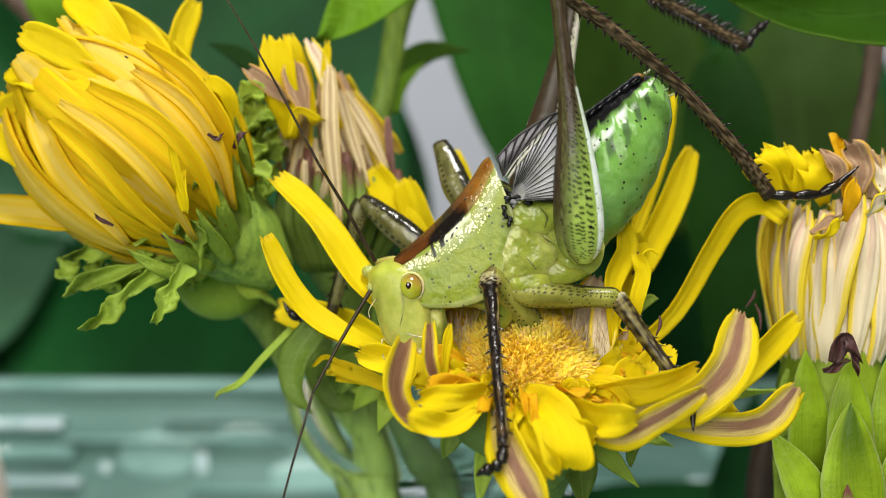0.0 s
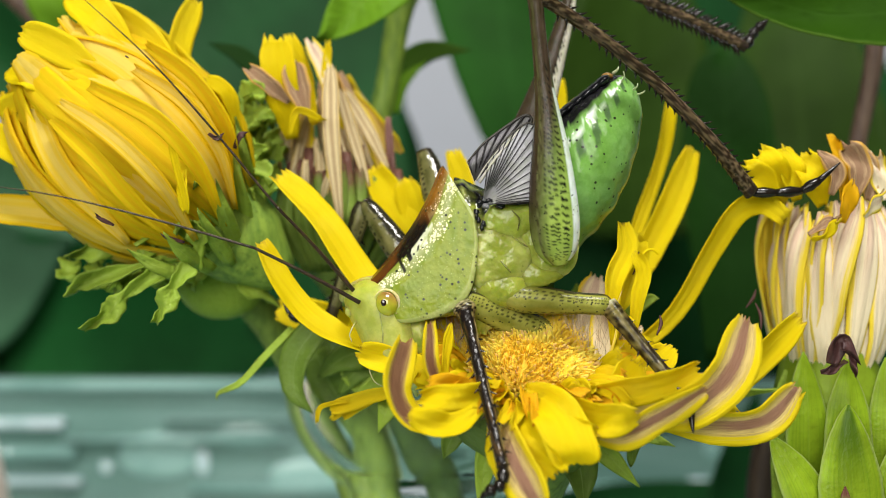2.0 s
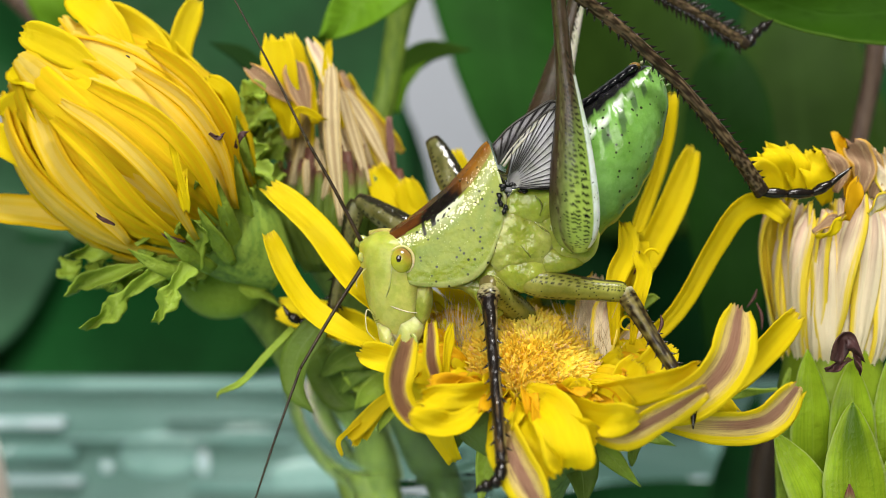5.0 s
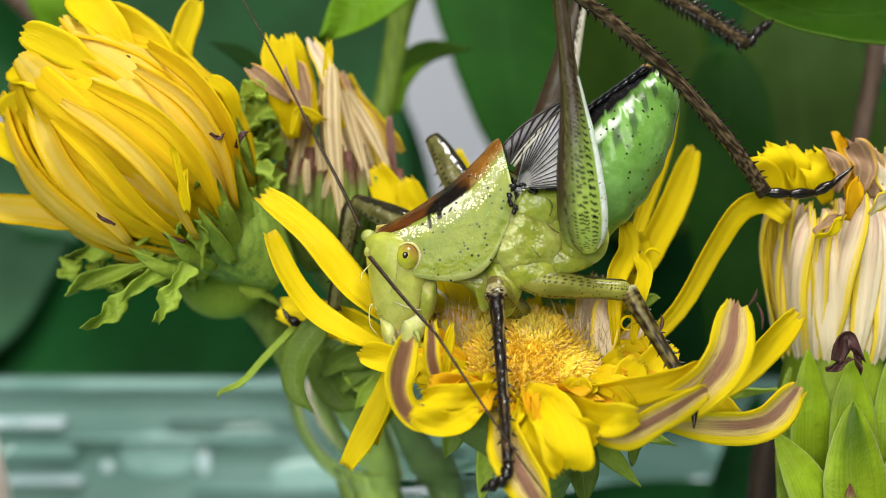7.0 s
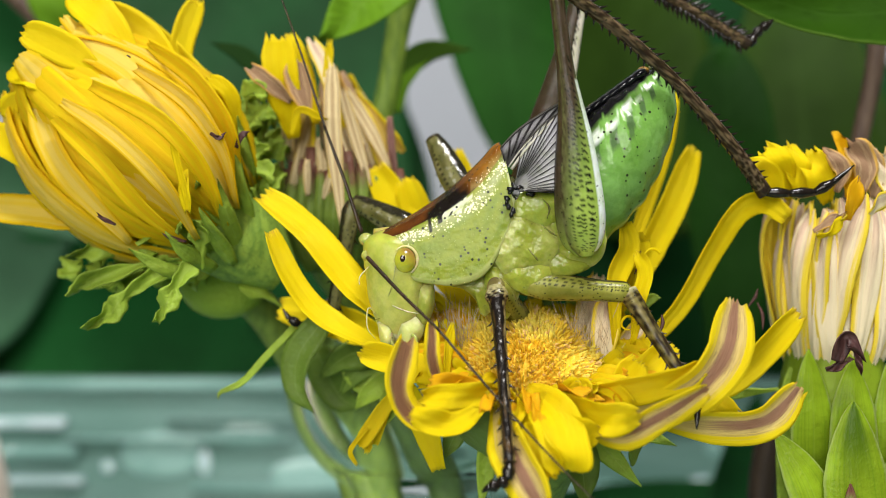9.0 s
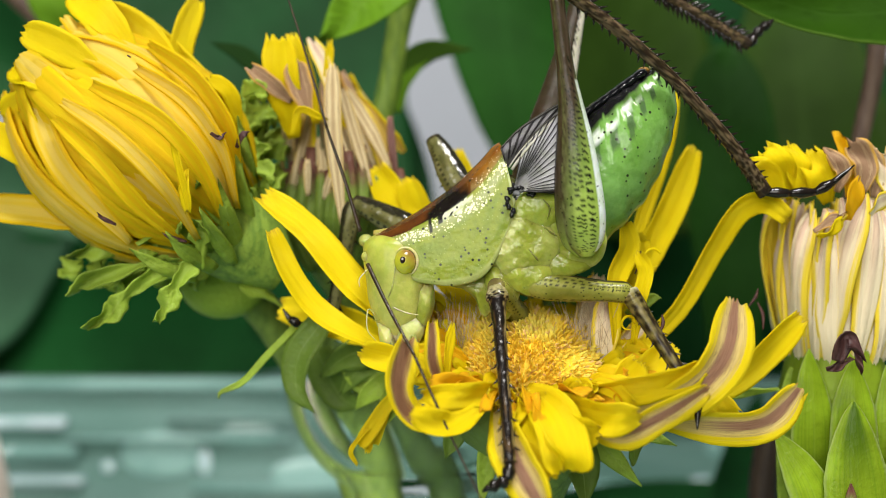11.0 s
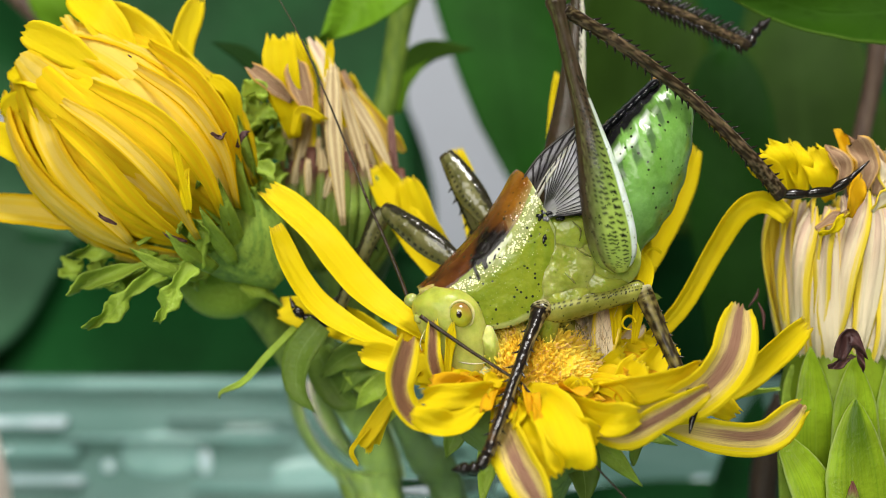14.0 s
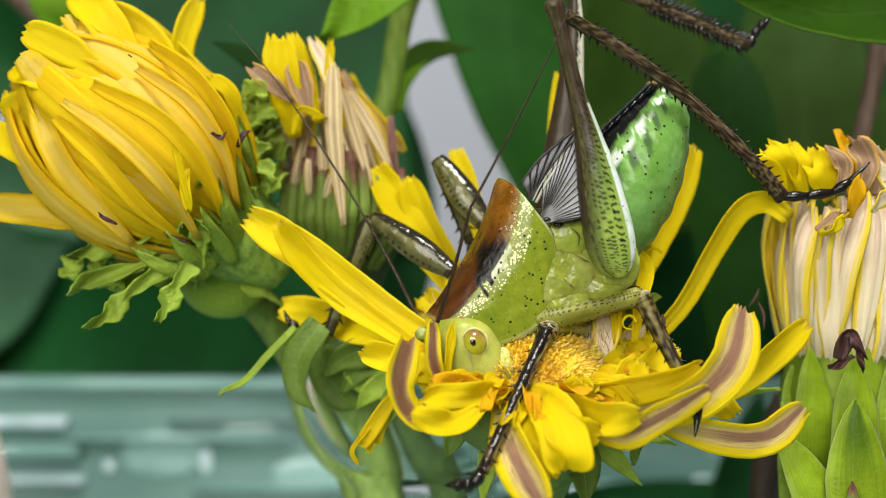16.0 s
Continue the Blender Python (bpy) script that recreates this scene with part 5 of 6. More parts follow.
YELLOWISH = (0.36, 0.41, 0.06)
PALE_RIM = (0.56, 0.62, 0.28)
PLATE_RIM = (0.44, 0.50, 0.15)
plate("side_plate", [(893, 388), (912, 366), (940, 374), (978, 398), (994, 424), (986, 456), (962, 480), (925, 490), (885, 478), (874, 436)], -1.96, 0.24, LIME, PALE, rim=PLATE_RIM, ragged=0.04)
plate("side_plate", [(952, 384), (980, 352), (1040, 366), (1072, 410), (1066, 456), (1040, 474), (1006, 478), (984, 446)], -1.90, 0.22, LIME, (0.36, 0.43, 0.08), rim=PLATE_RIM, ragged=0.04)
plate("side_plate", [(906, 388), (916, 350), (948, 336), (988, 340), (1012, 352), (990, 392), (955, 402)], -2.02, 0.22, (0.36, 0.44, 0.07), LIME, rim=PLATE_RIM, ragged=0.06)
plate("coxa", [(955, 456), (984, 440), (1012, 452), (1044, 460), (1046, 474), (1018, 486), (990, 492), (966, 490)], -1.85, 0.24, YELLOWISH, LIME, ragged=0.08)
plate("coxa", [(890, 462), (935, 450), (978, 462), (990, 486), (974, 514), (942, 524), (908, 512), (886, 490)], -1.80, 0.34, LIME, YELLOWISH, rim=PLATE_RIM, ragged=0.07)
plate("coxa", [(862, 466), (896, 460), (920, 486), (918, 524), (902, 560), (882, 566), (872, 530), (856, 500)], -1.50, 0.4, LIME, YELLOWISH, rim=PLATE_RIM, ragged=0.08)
for a, b, c in (((935, 440, -2.35), (948, 456, -2.35), (952, 462, -2.3)), ((958, 398, -2.45), (975, 412, -2.4), (985, 418, -2.3)), ((960, 352, -2.35), (972, 368, -2.35), (968, 388, -2.3))):
    v, f = tube([at(*a), at(*b), at(*c)], [0.02, 0.05, 0.02], 10, 5)
    shape("seam", v, f, M_SKIN, katydid, tint=[(0.10, 0.09, 0.03)] * len(v))

v, f, c = loft(st((664, 414, 700, 462, 1.35), (700, 396, 728, 492, 1.75), (750, 366, 772, 502, 1.95), (800, 330, 815, 502, 2.05), (845, 288, 858, 482, 2.12), (870, 260, 893, 420, 2.10), (882, 252, 908, 362, 2.05)),
               pronotum_tint, 110, 120, 1.0, None, saddle)
pronotum = shape("pronotum", v, f, M_PRONOTUM, katydid, label="brown saddle-shaped back plate, its white edge speckled with painted glints", tint=c)


plate("throat_skin", [(774, 486), (812, 488), (852, 474), (884, 466), (886, 500), (872, 552), (852, 556), (840, 528), (818, 512), (792, 504)], -1.0, 0.35, LIME, PALE, pronotum, PLATE_RIM, 0.14)

# wing pads: two short fans with dark veins
def fan(apex, arc, d0, d1, n=20, m=12, lift=0.5, low=(0.38, 0.37, 0.37), high=(0.47, 0.47, 0.53)):
    verts, tint, faces = [], [], []
    line = smooth_line([at(u, w, d1) for u, w in arc], n)
    a0 = at(*apex, d0)
    for layer in (0, 1):
        for i, p in enumerate(line):
            for j in range(m):
                r = j / (m - 1)
                q = a0.lerp(p, 0.06 + 0.94 * r) + Vector((0, -lift * math.sin(math.pi * r * 0.9) + layer * 0.08 + 0.05 * math.cos(i * math.pi), 0))
                verts.append(q)
                tint.append(tuple(x * (0.62 + 0.5 * i / n) for x in mixc(low, high, r + 0.4 * wob(i * 0.7, j * 0.3))))
    size = n * m
    for i in range(n - 1):
        for j in range(m - 1):
            k = i * m + j
            faces += [(k, k + 1, k + m + 1, k + m), (size + k, size + k + m, size + k + m + 1, size + k + 1)]
    return verts, faces, tint, line, a0


def wing(name, apex, arc, d0, d1, veins, thick, lift, skip=0.16, **kw):
    v, f, c, line, a0 = fan(apex, arc, d0, d1, lift=lift, **kw)
    ob = shape(name, v, f, M_WING, katydid, tint=c)
    w, g = tube([p + Vector((0, -0.06 - lift * math.sin(math.pi * 0.9), 0)) for p in line], [thick, thick * 1.6, thick * 1.6, thick], 50, 6)
    shape("wing_margin", w, g, M_WING, ob, tint=[(0.05, 0.045, 0.04)] * len(w))
    dense = smooth_line([at(u, w, d1) for u, w in arc], veins)
    for i, p in enumerate(dense):
        pts = [a0.lerp(p, r) + Vector((0, -lift * math.sin(math.pi * r * 0.9) - 0.06, 0)) for r in (skip, 0.4, 0.6, 0.8, 0.99)]
        w, g = tube(pts, [thick * 0.4, thick * 0.8, thick, thick * 1.1], 10, 5)
        shape("vein", w, g, M_WING, ob, tint=[(0.02, 0.017, 0.02)] * len(w))
    return ob


wing("hind_wing_pad", (908, 338), [(922, 262), (960, 222), (1000, 200), (1022, 240), (1024, 300), (1008, 335), (972, 342)], -2.15, -2.35, 20, 0.026, 0.45, 0.22)
wing("fore_wing_pad", (896, 300), [(886, 262), (915, 232), (950, 208), (990, 186), (1000, 200), (960, 228), (928, 262)], -1.5, -1.7, 11, 0.04, 0.3, 0.3, low=(0.12, 0.11, 0.12), high=(0.22, 0.21, 0.24))
for pts, r, col in (([(905, 300, -2.6), (935, 260, -2.7), (990, 200, -2.5)], 0.07, (0.45, 0.43, 0.38)), ([(900, 296, -2.5), (925, 262, -2.6), (975, 210, -2.5)], 0.04, (0.4, 0.38, 0.34))):
    v, f = tube([at(*p) for p in pts], [r, r, r * 0.6], 12, 6)
    shape("wing_edge", v, f, M_WING, katydid, tint=[col] * len(v))
rng = random.Random(4)
for i in range(16):
    v, f = ball(at(rng.uniform(900, 945), rng.uniform(328, 348), -2.3), rng.uniform(0.06, 0.2), 0.1, rng.uniform(0.06, 0.16), 6, 8)
    v = [p + Vector([0.08 * wob(p.x * 9, p.z * 9, k) for k in (1, 2, 3)]) for p in v]
    shape("wing_hinge", v, f, M_HORN, katydid, tint=[BLACK if i % 5 else (0.14, 0.14, 0.15)] * len(v))
for i in range(6):
    v, f = ball(at(902 + rng.uniform(-6, 10), 345 + i * 7, -2.2), 0.1, 0.1, 0.16, 6, 8)
    v = [p + Vector([0.1 * wob(p.x * 9, p.z * 9, k) for k in (1, 2, 3)]) for p in v]
    shape("wing_hinge", v, f, M_HORN, katydid, tint=[BLACK] * len(v))

# head, with eyes, feelers' sockets and mouthparts
HEAD_AT = at(712, 465, 0)
v, f, c = loft([(a, b, h) for a, b, h in st((668, 410, 702, 406, 0.7), (645, 428, 742, 420, 1.5), (643, 455, 765, 450, 1.8), (648, 490, 768, 490, 1.85), (652, 525, 762, 530, 1.75), (662, 560, 752, 568, 1.5), (676, 588, 738, 592, 1.15), (690, 606, 726, 606, 0.6))],
               head_tint, 44, 40, 0.92, lambda s, g: 0.02 * wob(s * 6, g * 0.05))
head = shape("head", v, f, M_FACE, katydid, HEAD_AT, "pale green head with a long smooth face", tint=c)
EYE_U, EYE_V = 717, 461
for sgn in (-1, 1):
    o = at(EYE_U, EYE_V, 1.72 * sgn)
    v, f = ball(o, 0.48, 0.44, 0.56, 20, 28)
    eye = shape("eye", v, f, M_EYE, head, label="glossy yellow-green and brown compound eye",
                tint=[mixc((0.48, 0.50, 0.03), (0.26, 0.10, 0.035), 0.25 + (p.z - o.z) * 1.25 + (p.x - o.x) * 0.9) for p in v])
    ring = [o + Vector((0.54 * math.cos(g), 0.10 * sgn, 0.62 * math.sin(g))) for g in np.linspace(-1.1, 2.4, 18)]
    v, f = tube(ring, [0.02, 0.075, 0.06, 0.02], 28, 6)
    shape("eye_rim", v, f, M_SKIN, head, tint=[(0.66, 0.62, 0.26)] * len(v))
    v, f = ball(at(EYE_U - 4, EYE_V - 3, 2.13 * sgn), 0.13, 0.05, 0.16, 8, 10)
    shape("pupil", v, f, M_EYE, head, tint=[(0.02, 0.008, 0.004)] * len(v))
for u, w, d, r in ((648, 424, 0.6, 0.34), (652, 452, -0.7, 0.32)):
    v, f = ball(at(u, w, d), r, r, r * 0.9)
    shape("socket", v, f, M_SKIN, head, tint=[mixc(PALE, (0.2, 0.22, 0.08), 0.5 + wob(p.x * 3, p.z * 3)) for p in v])
for pts, r, col in (([(690, 585, -1.0), (692, 605, -1.2), (704, 625, -1.2)], 0.12, (0.36, 0.40, 0.13)), ([(720, 585, -1.2), (735, 600, -1.6), (738, 622, -1.6)], 0.12, (0.33, 0.38, 0.1)),
                    ([(668, 560, -0.8), (652, 545, -1.4), (650, 580, -1.6), (665, 600, -1.6)], 0.035, (0.6, 0.58, 0.25)),
                    ([(655, 470, -1), (637, 490, -1.5), (636, 505, -1.6)], 0.03, (0.5, 0.5, 0.25)), ([(712, 580, -0.9), (710, 606, -0.9), (712, 632, -0.7)], 0.2, (0.38, 0.41, 0.15))):
    v, f = tube([at(*p) for p in pts], [r * 0.9, r, r * 0.7, r * 0.4], 12, 8)
    shape("mouthpart", v, f, M_SKIN, head, tint=[col] * len(v))
FACE = (0.53, 0.55, 0.17)
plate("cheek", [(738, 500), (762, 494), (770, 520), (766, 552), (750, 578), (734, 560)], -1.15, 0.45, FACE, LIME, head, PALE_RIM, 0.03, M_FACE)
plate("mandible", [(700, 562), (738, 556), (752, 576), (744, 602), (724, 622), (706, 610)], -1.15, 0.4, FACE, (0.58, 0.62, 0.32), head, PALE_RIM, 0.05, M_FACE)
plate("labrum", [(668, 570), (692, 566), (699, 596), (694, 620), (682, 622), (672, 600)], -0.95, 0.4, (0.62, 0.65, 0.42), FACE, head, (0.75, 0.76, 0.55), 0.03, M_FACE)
for pts, col in (([(658, 512, -1.05), (690, 538, -1.62), (722, 552, -1.62), (752, 556, -1.25)], (0.66, 0.68, 0.36)), ([(700, 470, -1.86), (694, 505, -1.86), (684, 532, -1.62)], (0.40, 0.46, 0.14)),
                 ([(664, 566, -0.95), (690, 560, -1.35), (716, 562, -1.45)], (0.30, 0.34, 0.08))):
    v, f = tube([at(*p) for p in pts], [0.02, 0.035, 0.02], 14, 5)
    shape("face_seam", v, f, M_SKIN, head, tint=[col] * len(v))
ridge = tube([at(662, 412, -0.3), at(690, 412, -0.4), at(735, 418, -0.9)], [0.18, 0.26, 0.2], 12, 8)
shape("crown", *ridge, M_SKIN, head, tint=[mixc((0.5, 0.5, 0.16), (0.28, 0.16, 0.03), 0.5 + wob(p.x * 2)) for p in ridge[0]])


# legs: each piece lies along its own x axis, from its root
def limb(name, length, rows, tint, parent, label="", n=110, m=48, material=None):
    """rows: (share of length, half-width above, half-width below, half depth) in mm."""
    v, f, c = loft([(Vector((s * length, 0, a)), Vector((s * length, 0, -b)), h) for s, a, b, h in rows], tint, n, m)
    return shape(name, v, f, material or M_LEG, parent, Vector(), label, tint=c)


def spines(parent, length, r, count, size, seed, start=0.08, arch=None):
    rng = random.Random(seed)
    for i in range(count):
        x = length * (start + (0.97 - start) * (i + rng.uniform(-0.3, 0.3)) / count)
        sg = 1 if i % 2 else -1
        a = Vector((x, rng.uniform(-0.12, 0.0), sg * r * 0.7 + (arch(x / length) if arch else 0.0)))
        b = a + Vector((size * 0.7, rng.uniform(-0.3, 0.1) * size, sg * size * rng.uniform(0.7, 1.0)))
        v, f = tube([a, a.lerp(b, 0.5) + Vector((0.03, 0, 0)), b], [size * 0.22, size * 0.14, 0.008], 5, 5)
        shape("spine", v, f, M_HORN, parent, Vector(), tint=[(0.012, 0.009, 0.007)] * len(v))


def tarsus(parent, x, r, ways, seed):
    """A foot of three dark pads and a claw from the end of a shin."""
    p = Vector((x, 0, 0))
    for i, (w, ln) in enumerate(ways):
        q = p + Vector(w).normalized() * ln
        v, f = tube([p, p.lerp(q, 0.5), q], [r * 0.6, r, r * 0.65] if i < len(ways) - 1 else [r * 0.6, r * 0.4, 0.03], 8, 8)
        shape("foot_pad" if i < len(ways) - 1 else "claw", v, f, M_HORN, parent, Vector(), tint=[mixc((0.008, 0.006, 0.005), (0.03, 0.02, 0.015), wob(k * 0.9, i)) for k in range(len(v))])
        p = q


def dashes(s, a, rows, lo, hi, pitch):
    for r in rows:
        if abs(a - r) < 5 and lo < s < hi and (s * pitch + r * 0.13) % 1.0 < 0.42:
            return True
    return False


def hind_femur_tint(s, a):
    x = abs(a)
    green = mixc((0.36, 0.46, 0.09), (0.20, 0.33, 0.07), s * 1.8 + 0.4 * wob(s * 6, a * 0.04))
    brown = mixc(DARK, (0.075, 0.055, 0.035), 0.5 + wob(s * 20, a * 0.06))
    c = mixc(green, brown, (s - 0.24 + 0.0025 * (80 - x)) / 0.26)
    if x < 45:
        c = mixc(c, brown, min(1, s * 3.0))
    if 134 < x and 0.03 < s < 0.62:
        c = mixc((0.74, 0.82, 0.80), (0.4, 0.45, 0.36), max(0, (s - 0.45) * 4))
    if 45 <= x < 74:
        c = mixc(c, mixc(DARK, (0.15, 0.16, 0.06), 0.5 + wob(s * 40, a * 0.2)), 0.85 * (74 - x) / 29 + 0.1)
    if dashes(s, x, (68, 80, 92), 0.05, 0.6, 66) and wob(s * 60, x) > -0.2:
        c = mixc(c, BLACK, 0.9)
    if abs(x - 113) < 10 and 0.07 < s < 0.68 and (s * 48 + (x - 113) * 0.025) % 1.0 < 0.36:
        c = BLACK
    if s > 0.965:
        c = BLACK
    return c


def brown_tint(s, a):
    c = mixc((0.022, 0.014, 0.008), (0.15, 0.105, 0.06), 0.25 + 1.7 * wob(s * 44, a * 0.05, 2.2))
    return mixc(c, (0.02, 0.014, 0.01), 0.8) if s > 0.95 or s < 0.04 else c


def pale_leg_tint(s, a):
    c = mixc((0.075, 0.072, 0.022), (0.18, 0.17, 0.07), 0.4 + wob(s * 5, a * 0.03))
    if abs(a) < 60 + 10 * wob(s * 12, 4.0):
        c = mixc(c, (0.012, 0.010, 0.007), 0.92)
    if dashes(s, abs(a), (62, 124), 0.1, 0.95, 18):
        c = (0.03, 0.03, 0.015)
    return mixc(c, (0.03, 0.022, 0.012), 0.85) if s > 0.93 or s < 0.04 else c


def olive_leg_tint(s, a):
    c = mixc((0.17, 0.17, 0.026), (0.33, 0.33, 0.07), 0.5 + wob(s * 5, a * 0.03))
    if abs(a) < 36 + 6 * wob(s * 10, 8.0) and s > 0.3:
        c = mixc(c, (0.02, 0.018, 0.01), 0.9)
    if dashes(s, abs(a), (52, 66, 82, 150), 0.1, 0.95, 26):
        c = (0.04, 0.04, 0.015)
    return mixc(c, (0.10, 0.07, 0.03), 0.7) if s > 0.92 else c


def shin_tint(s, a):
    c = mixc((0.010, 0.007, 0.006), (0.11, 0.06, 0.02), 1.6 * wob(s * 16, a * 0.03) - 0.25)
    if s < 0.3:
        c = mixc((0.34, 0.30, 0.16), c, (s - 0.06) * 5 + 1.3 * wob(s * 26, a * 0.05))
    if abs(abs(a) - 90) > 48:
        c = mixc(c, (0.30, 0.22, 0.09), 0.35 + 1.5 * wob(s * 22, a * 0.04, 4.0))
    return c


def mid_shin_tint(s, a):
    c = mixc((0.19, 0.15, 0.045), (0.02, 0.013, 0.006), 0.3 + 0.5 * s + (0.3 if abs(a) < 60 else 0.0) + 1.0 * wob(s * 14, a * 0.03, 1.0))
    return mixc((0.42, 0.38, 0.24), c, s * 6)


def far_femur_tint(s, a):
    c = mixc(DARK, (0.05, 0.04, 0.025), 0.4 + wob(s * 14, a * 0.05))
    if abs(a) > 105:
        c = (0.58, 0.56, 0.46)
    if dashes(s, abs(a), (108, 120, 165), 0.1, 0.98, 34):
        c = BLACK
    return c


G = 1 / GRID
HF, HT = 478 * G, 521 * G
hind_femur = limb("hind_femur", HF, [(0, 15 * G, 16 * G, 0.5), (0.05, 36 * G, 34 * G, 0.8), (0.14, 43 * G, 42 * G, 0.95), (0.28, 38 * G, 40 * G, 0.9), (0.42, 27 * G, 33 * G, 0.75),
                                     (0.54, 18 * G, 24 * G, 0.55), (0.68, 14 * G, 15 * G, 0.42), (0.9, 14 * G, 12 * G, 0.38), (0.97, 19 * G, 17 * G, 0.45), (1, 10 * G, 10 * G, 0.3)],
                  hind_femur_tint, katydid, "thick green hind thigh darkening to brown, with a white edge", 140, 64)
hind_tibia = limb("hind_tibia", HT, [(s, (w + 104 * s * (1 - s)) * G, (w - 104 * s * (1 - s)) * G, w * 0.025) for s, w in ((0, 13), (0.05, 11.5), (0.25, 11), (0.5, 11), (0.75, 12), (0.9, 13.5), (1, 14.5))], brown_tint, katydid, "long brown spiny hind shin")
spines(hind_tibia, HT, 12 * G, 56, 0.36, 1, arch=lambda x: 104 * G * x * (1 - x))
tarsus(hind_tibia, HT, 0.27, [((0.72, -0.3, 0.62), 1.1), ((0.7, -0.1, 0.66), 1.2), ((0.3, -0.2, 0.95), 0.9), ((0.2, 0, 1.0), 1.3)], 3)
FF, FT = 480 * G, 352 * G
far_femur = limb("hind_femur", FF, [(0, 15 * G, 15 * G, 0.5), (0.14, 40 * G, 40 * G, 0.8), (0.35, 36 * G, 42 * G, 0.7), (0.55, 24 * G, 36 * G, 0.5), (0.75, 15 * G, 27 * G, 0.4), (0.9, 12 * G, 20 * G, 0.34), (1, 11 * G, 11 * G, 0.3)], far_femur_tint, katydid, "dark hind thigh with a pale dotted edge", 90, 48)
spines(far_femur, FF, 13 * G, 22, 0.22, 8, 0.45)
far_tibia = limb("hind_tibia", FT, [(0, 11 * G, 11 * G, 0.26), (0.35, 18 * G, 1 * G, 0.24), (0.7, 16 * G, 2 * G, 0.24), (1, 11 * G, 11 * G, 0.28)], brown_tint, katydid)
spines(far_tibia, FT, 11 * G, 40, 0.55, 2, 0.4, lambda x: 4 * 9 * G * x * (1 - x))
tarsus(far_tibia, FT, 0.28, [((0.1, 0.1, 1), 0.55), ((0.2, 0.1, 1), 0.5), ((0.7, 0.1, 1), 0.45), ((0.4, 0, 1), 0.35)], 4)
F1, F2 = 200 * G, 7.9
fore_femur = limb("fore_femur", F1, [(0, 10 * G, 10 * G, 0.3), (0.2, 24 * G, 24 * G, 0.55), (0.6, 26 * G, 26 * G, 0.55), (0.9, 22 * G, 22 * G, 0.5), (1, 16 * G, 16 * G, 0.35)], olive_leg_tint, katydid)
fore_tibia = limb("fore_tibia", F2, [(0, 14 * G, 14 * G, 0.3), (0.06, 20 * G, 20 * G, 0.42), (0.14, 13 * G, 13 * G, 0.34), (0.5, 10 * G, 10 * G, 0.27), (0.95, 10 * G, 10 * G, 0.26), (1, 11 * G, 11 * G, 0.24)], shin_tint, katydid, "slender dark brown spiny fore shin", material=M_SHIN)
spines(fore_tibia, F2, 11 * G, 18, 0.32, 5, 0.2)
tarsus(fore_tibia, F2, 0.30, [((1, 0, -0.2), 0.7), ((0.4, 0, -1), 0.4), ((0.2, -0.1, -1), 0.4), ((0.5, 0, -1), 0.35)], 6)
M1, M2 = 190 * G, 4.35
mid_femur = limb("mid_femur", M1, [(0, 16 * G, 18 * G, 0.4), (0.25, 24 * G, 27 * G, 0.6), (0.7, 18 * G, 20 * G, 0.5), (0.93, 19 * G, 18 * G, 0.45), (1, 12 * G, 12 * G, 0.35)], olive_leg_tint, katydid, "short speckled olive thigh")
mid_tibia = limb("mid_tibia", M2, [(0, 18 * G, 16 * G, 0.4), (0.15, 17 * G, 15 * G, 0.38), (0.5, 13 * G, 13 * G, 0.3), (1, 11 * G, 11 * G, 0.28)], mid_shin_tint, katydid)
spines(mid_tibia, M2, 12 * G, 12, 0.3, 7, 0.2)
tarsus(mid_tibia, M2, 0.28, [((1, 0.3, 0.1), 0.9), ((0.9, 0.2, -0.4), 0.8), ((0.9, 0, -0.6), 0.8)], 8)
OF1, OF2 = 192 * G, 236 * G
far_fore_femur = limb("fore_femur", OF1, [(0, 16 * G, 14 * G, 0.35), (0.4, 27 * G, 27 * G, 0.55), (0.85, 20 * G, 20 * G, 0.45), (1, 14 * G, 14 * G, 0.35)], pale_leg_tint, katydid, material=M_LEG_GLOSSY)
far_fore_tibia = limb("fore_tibia", OF2, [(0, 14 * G, 14 * G, 0.3), (0.1, 20 * G, 18 * G, 0.36), (0.35, 16 * G, 15 * G, 0.32), (1, 11 * G, 11 * G, 0.28)], pale_leg_tint, katydid)
spines(far_fore_tibia, OF2, 13 * G, 10, 0.4, 14, 0.3)
tarsus(far_fore_tibia, OF2, 0.27, [((0.35, -0.1, 1), 0.7), ((0.1, 0, 1), 0.75), ((-0.35, 0, 1), 0.6), ((-0.9, 0, 0.9), 0.6)], 9)
OM1, OM2 = 160 * G, 170 * G
far_mid_femur = limb("mid_femur", OM1, [(0, 18 * G, 16 * G, 0.4), (0.4, 26 * G, 28 * G, 0.5), (0.8, 22 * G, 20 * G, 0.45), (1, 15 * G, 15 * G, 0.35)], pale_leg_tint, katydid, material=M_LEG_GLOSSY)
far_mid_tibia = limb("mid_tibia", OM2, [(0, 12 * G, 12 * G, 0.3), (0.2, 15 * G, 15 * G, 0.32), (1, 10 * G, 10 * G, 0.25)], pale_leg_tint, katydid)
spines(far_mid_tibia, OM2, 12 * G, 10, 0.4, 12, 0.3)
tarsus(far_mid_tibia, OM2, 0.25, [((1, 0, 0.2), 0.8), ((1, 0, 0.5), 0.8), ((1, 0, 0.3), 0.6)], 13)

# feelers, each of a stiff lower piece and a long thin upper one
A1, A2 = 200 * G, 470 * G


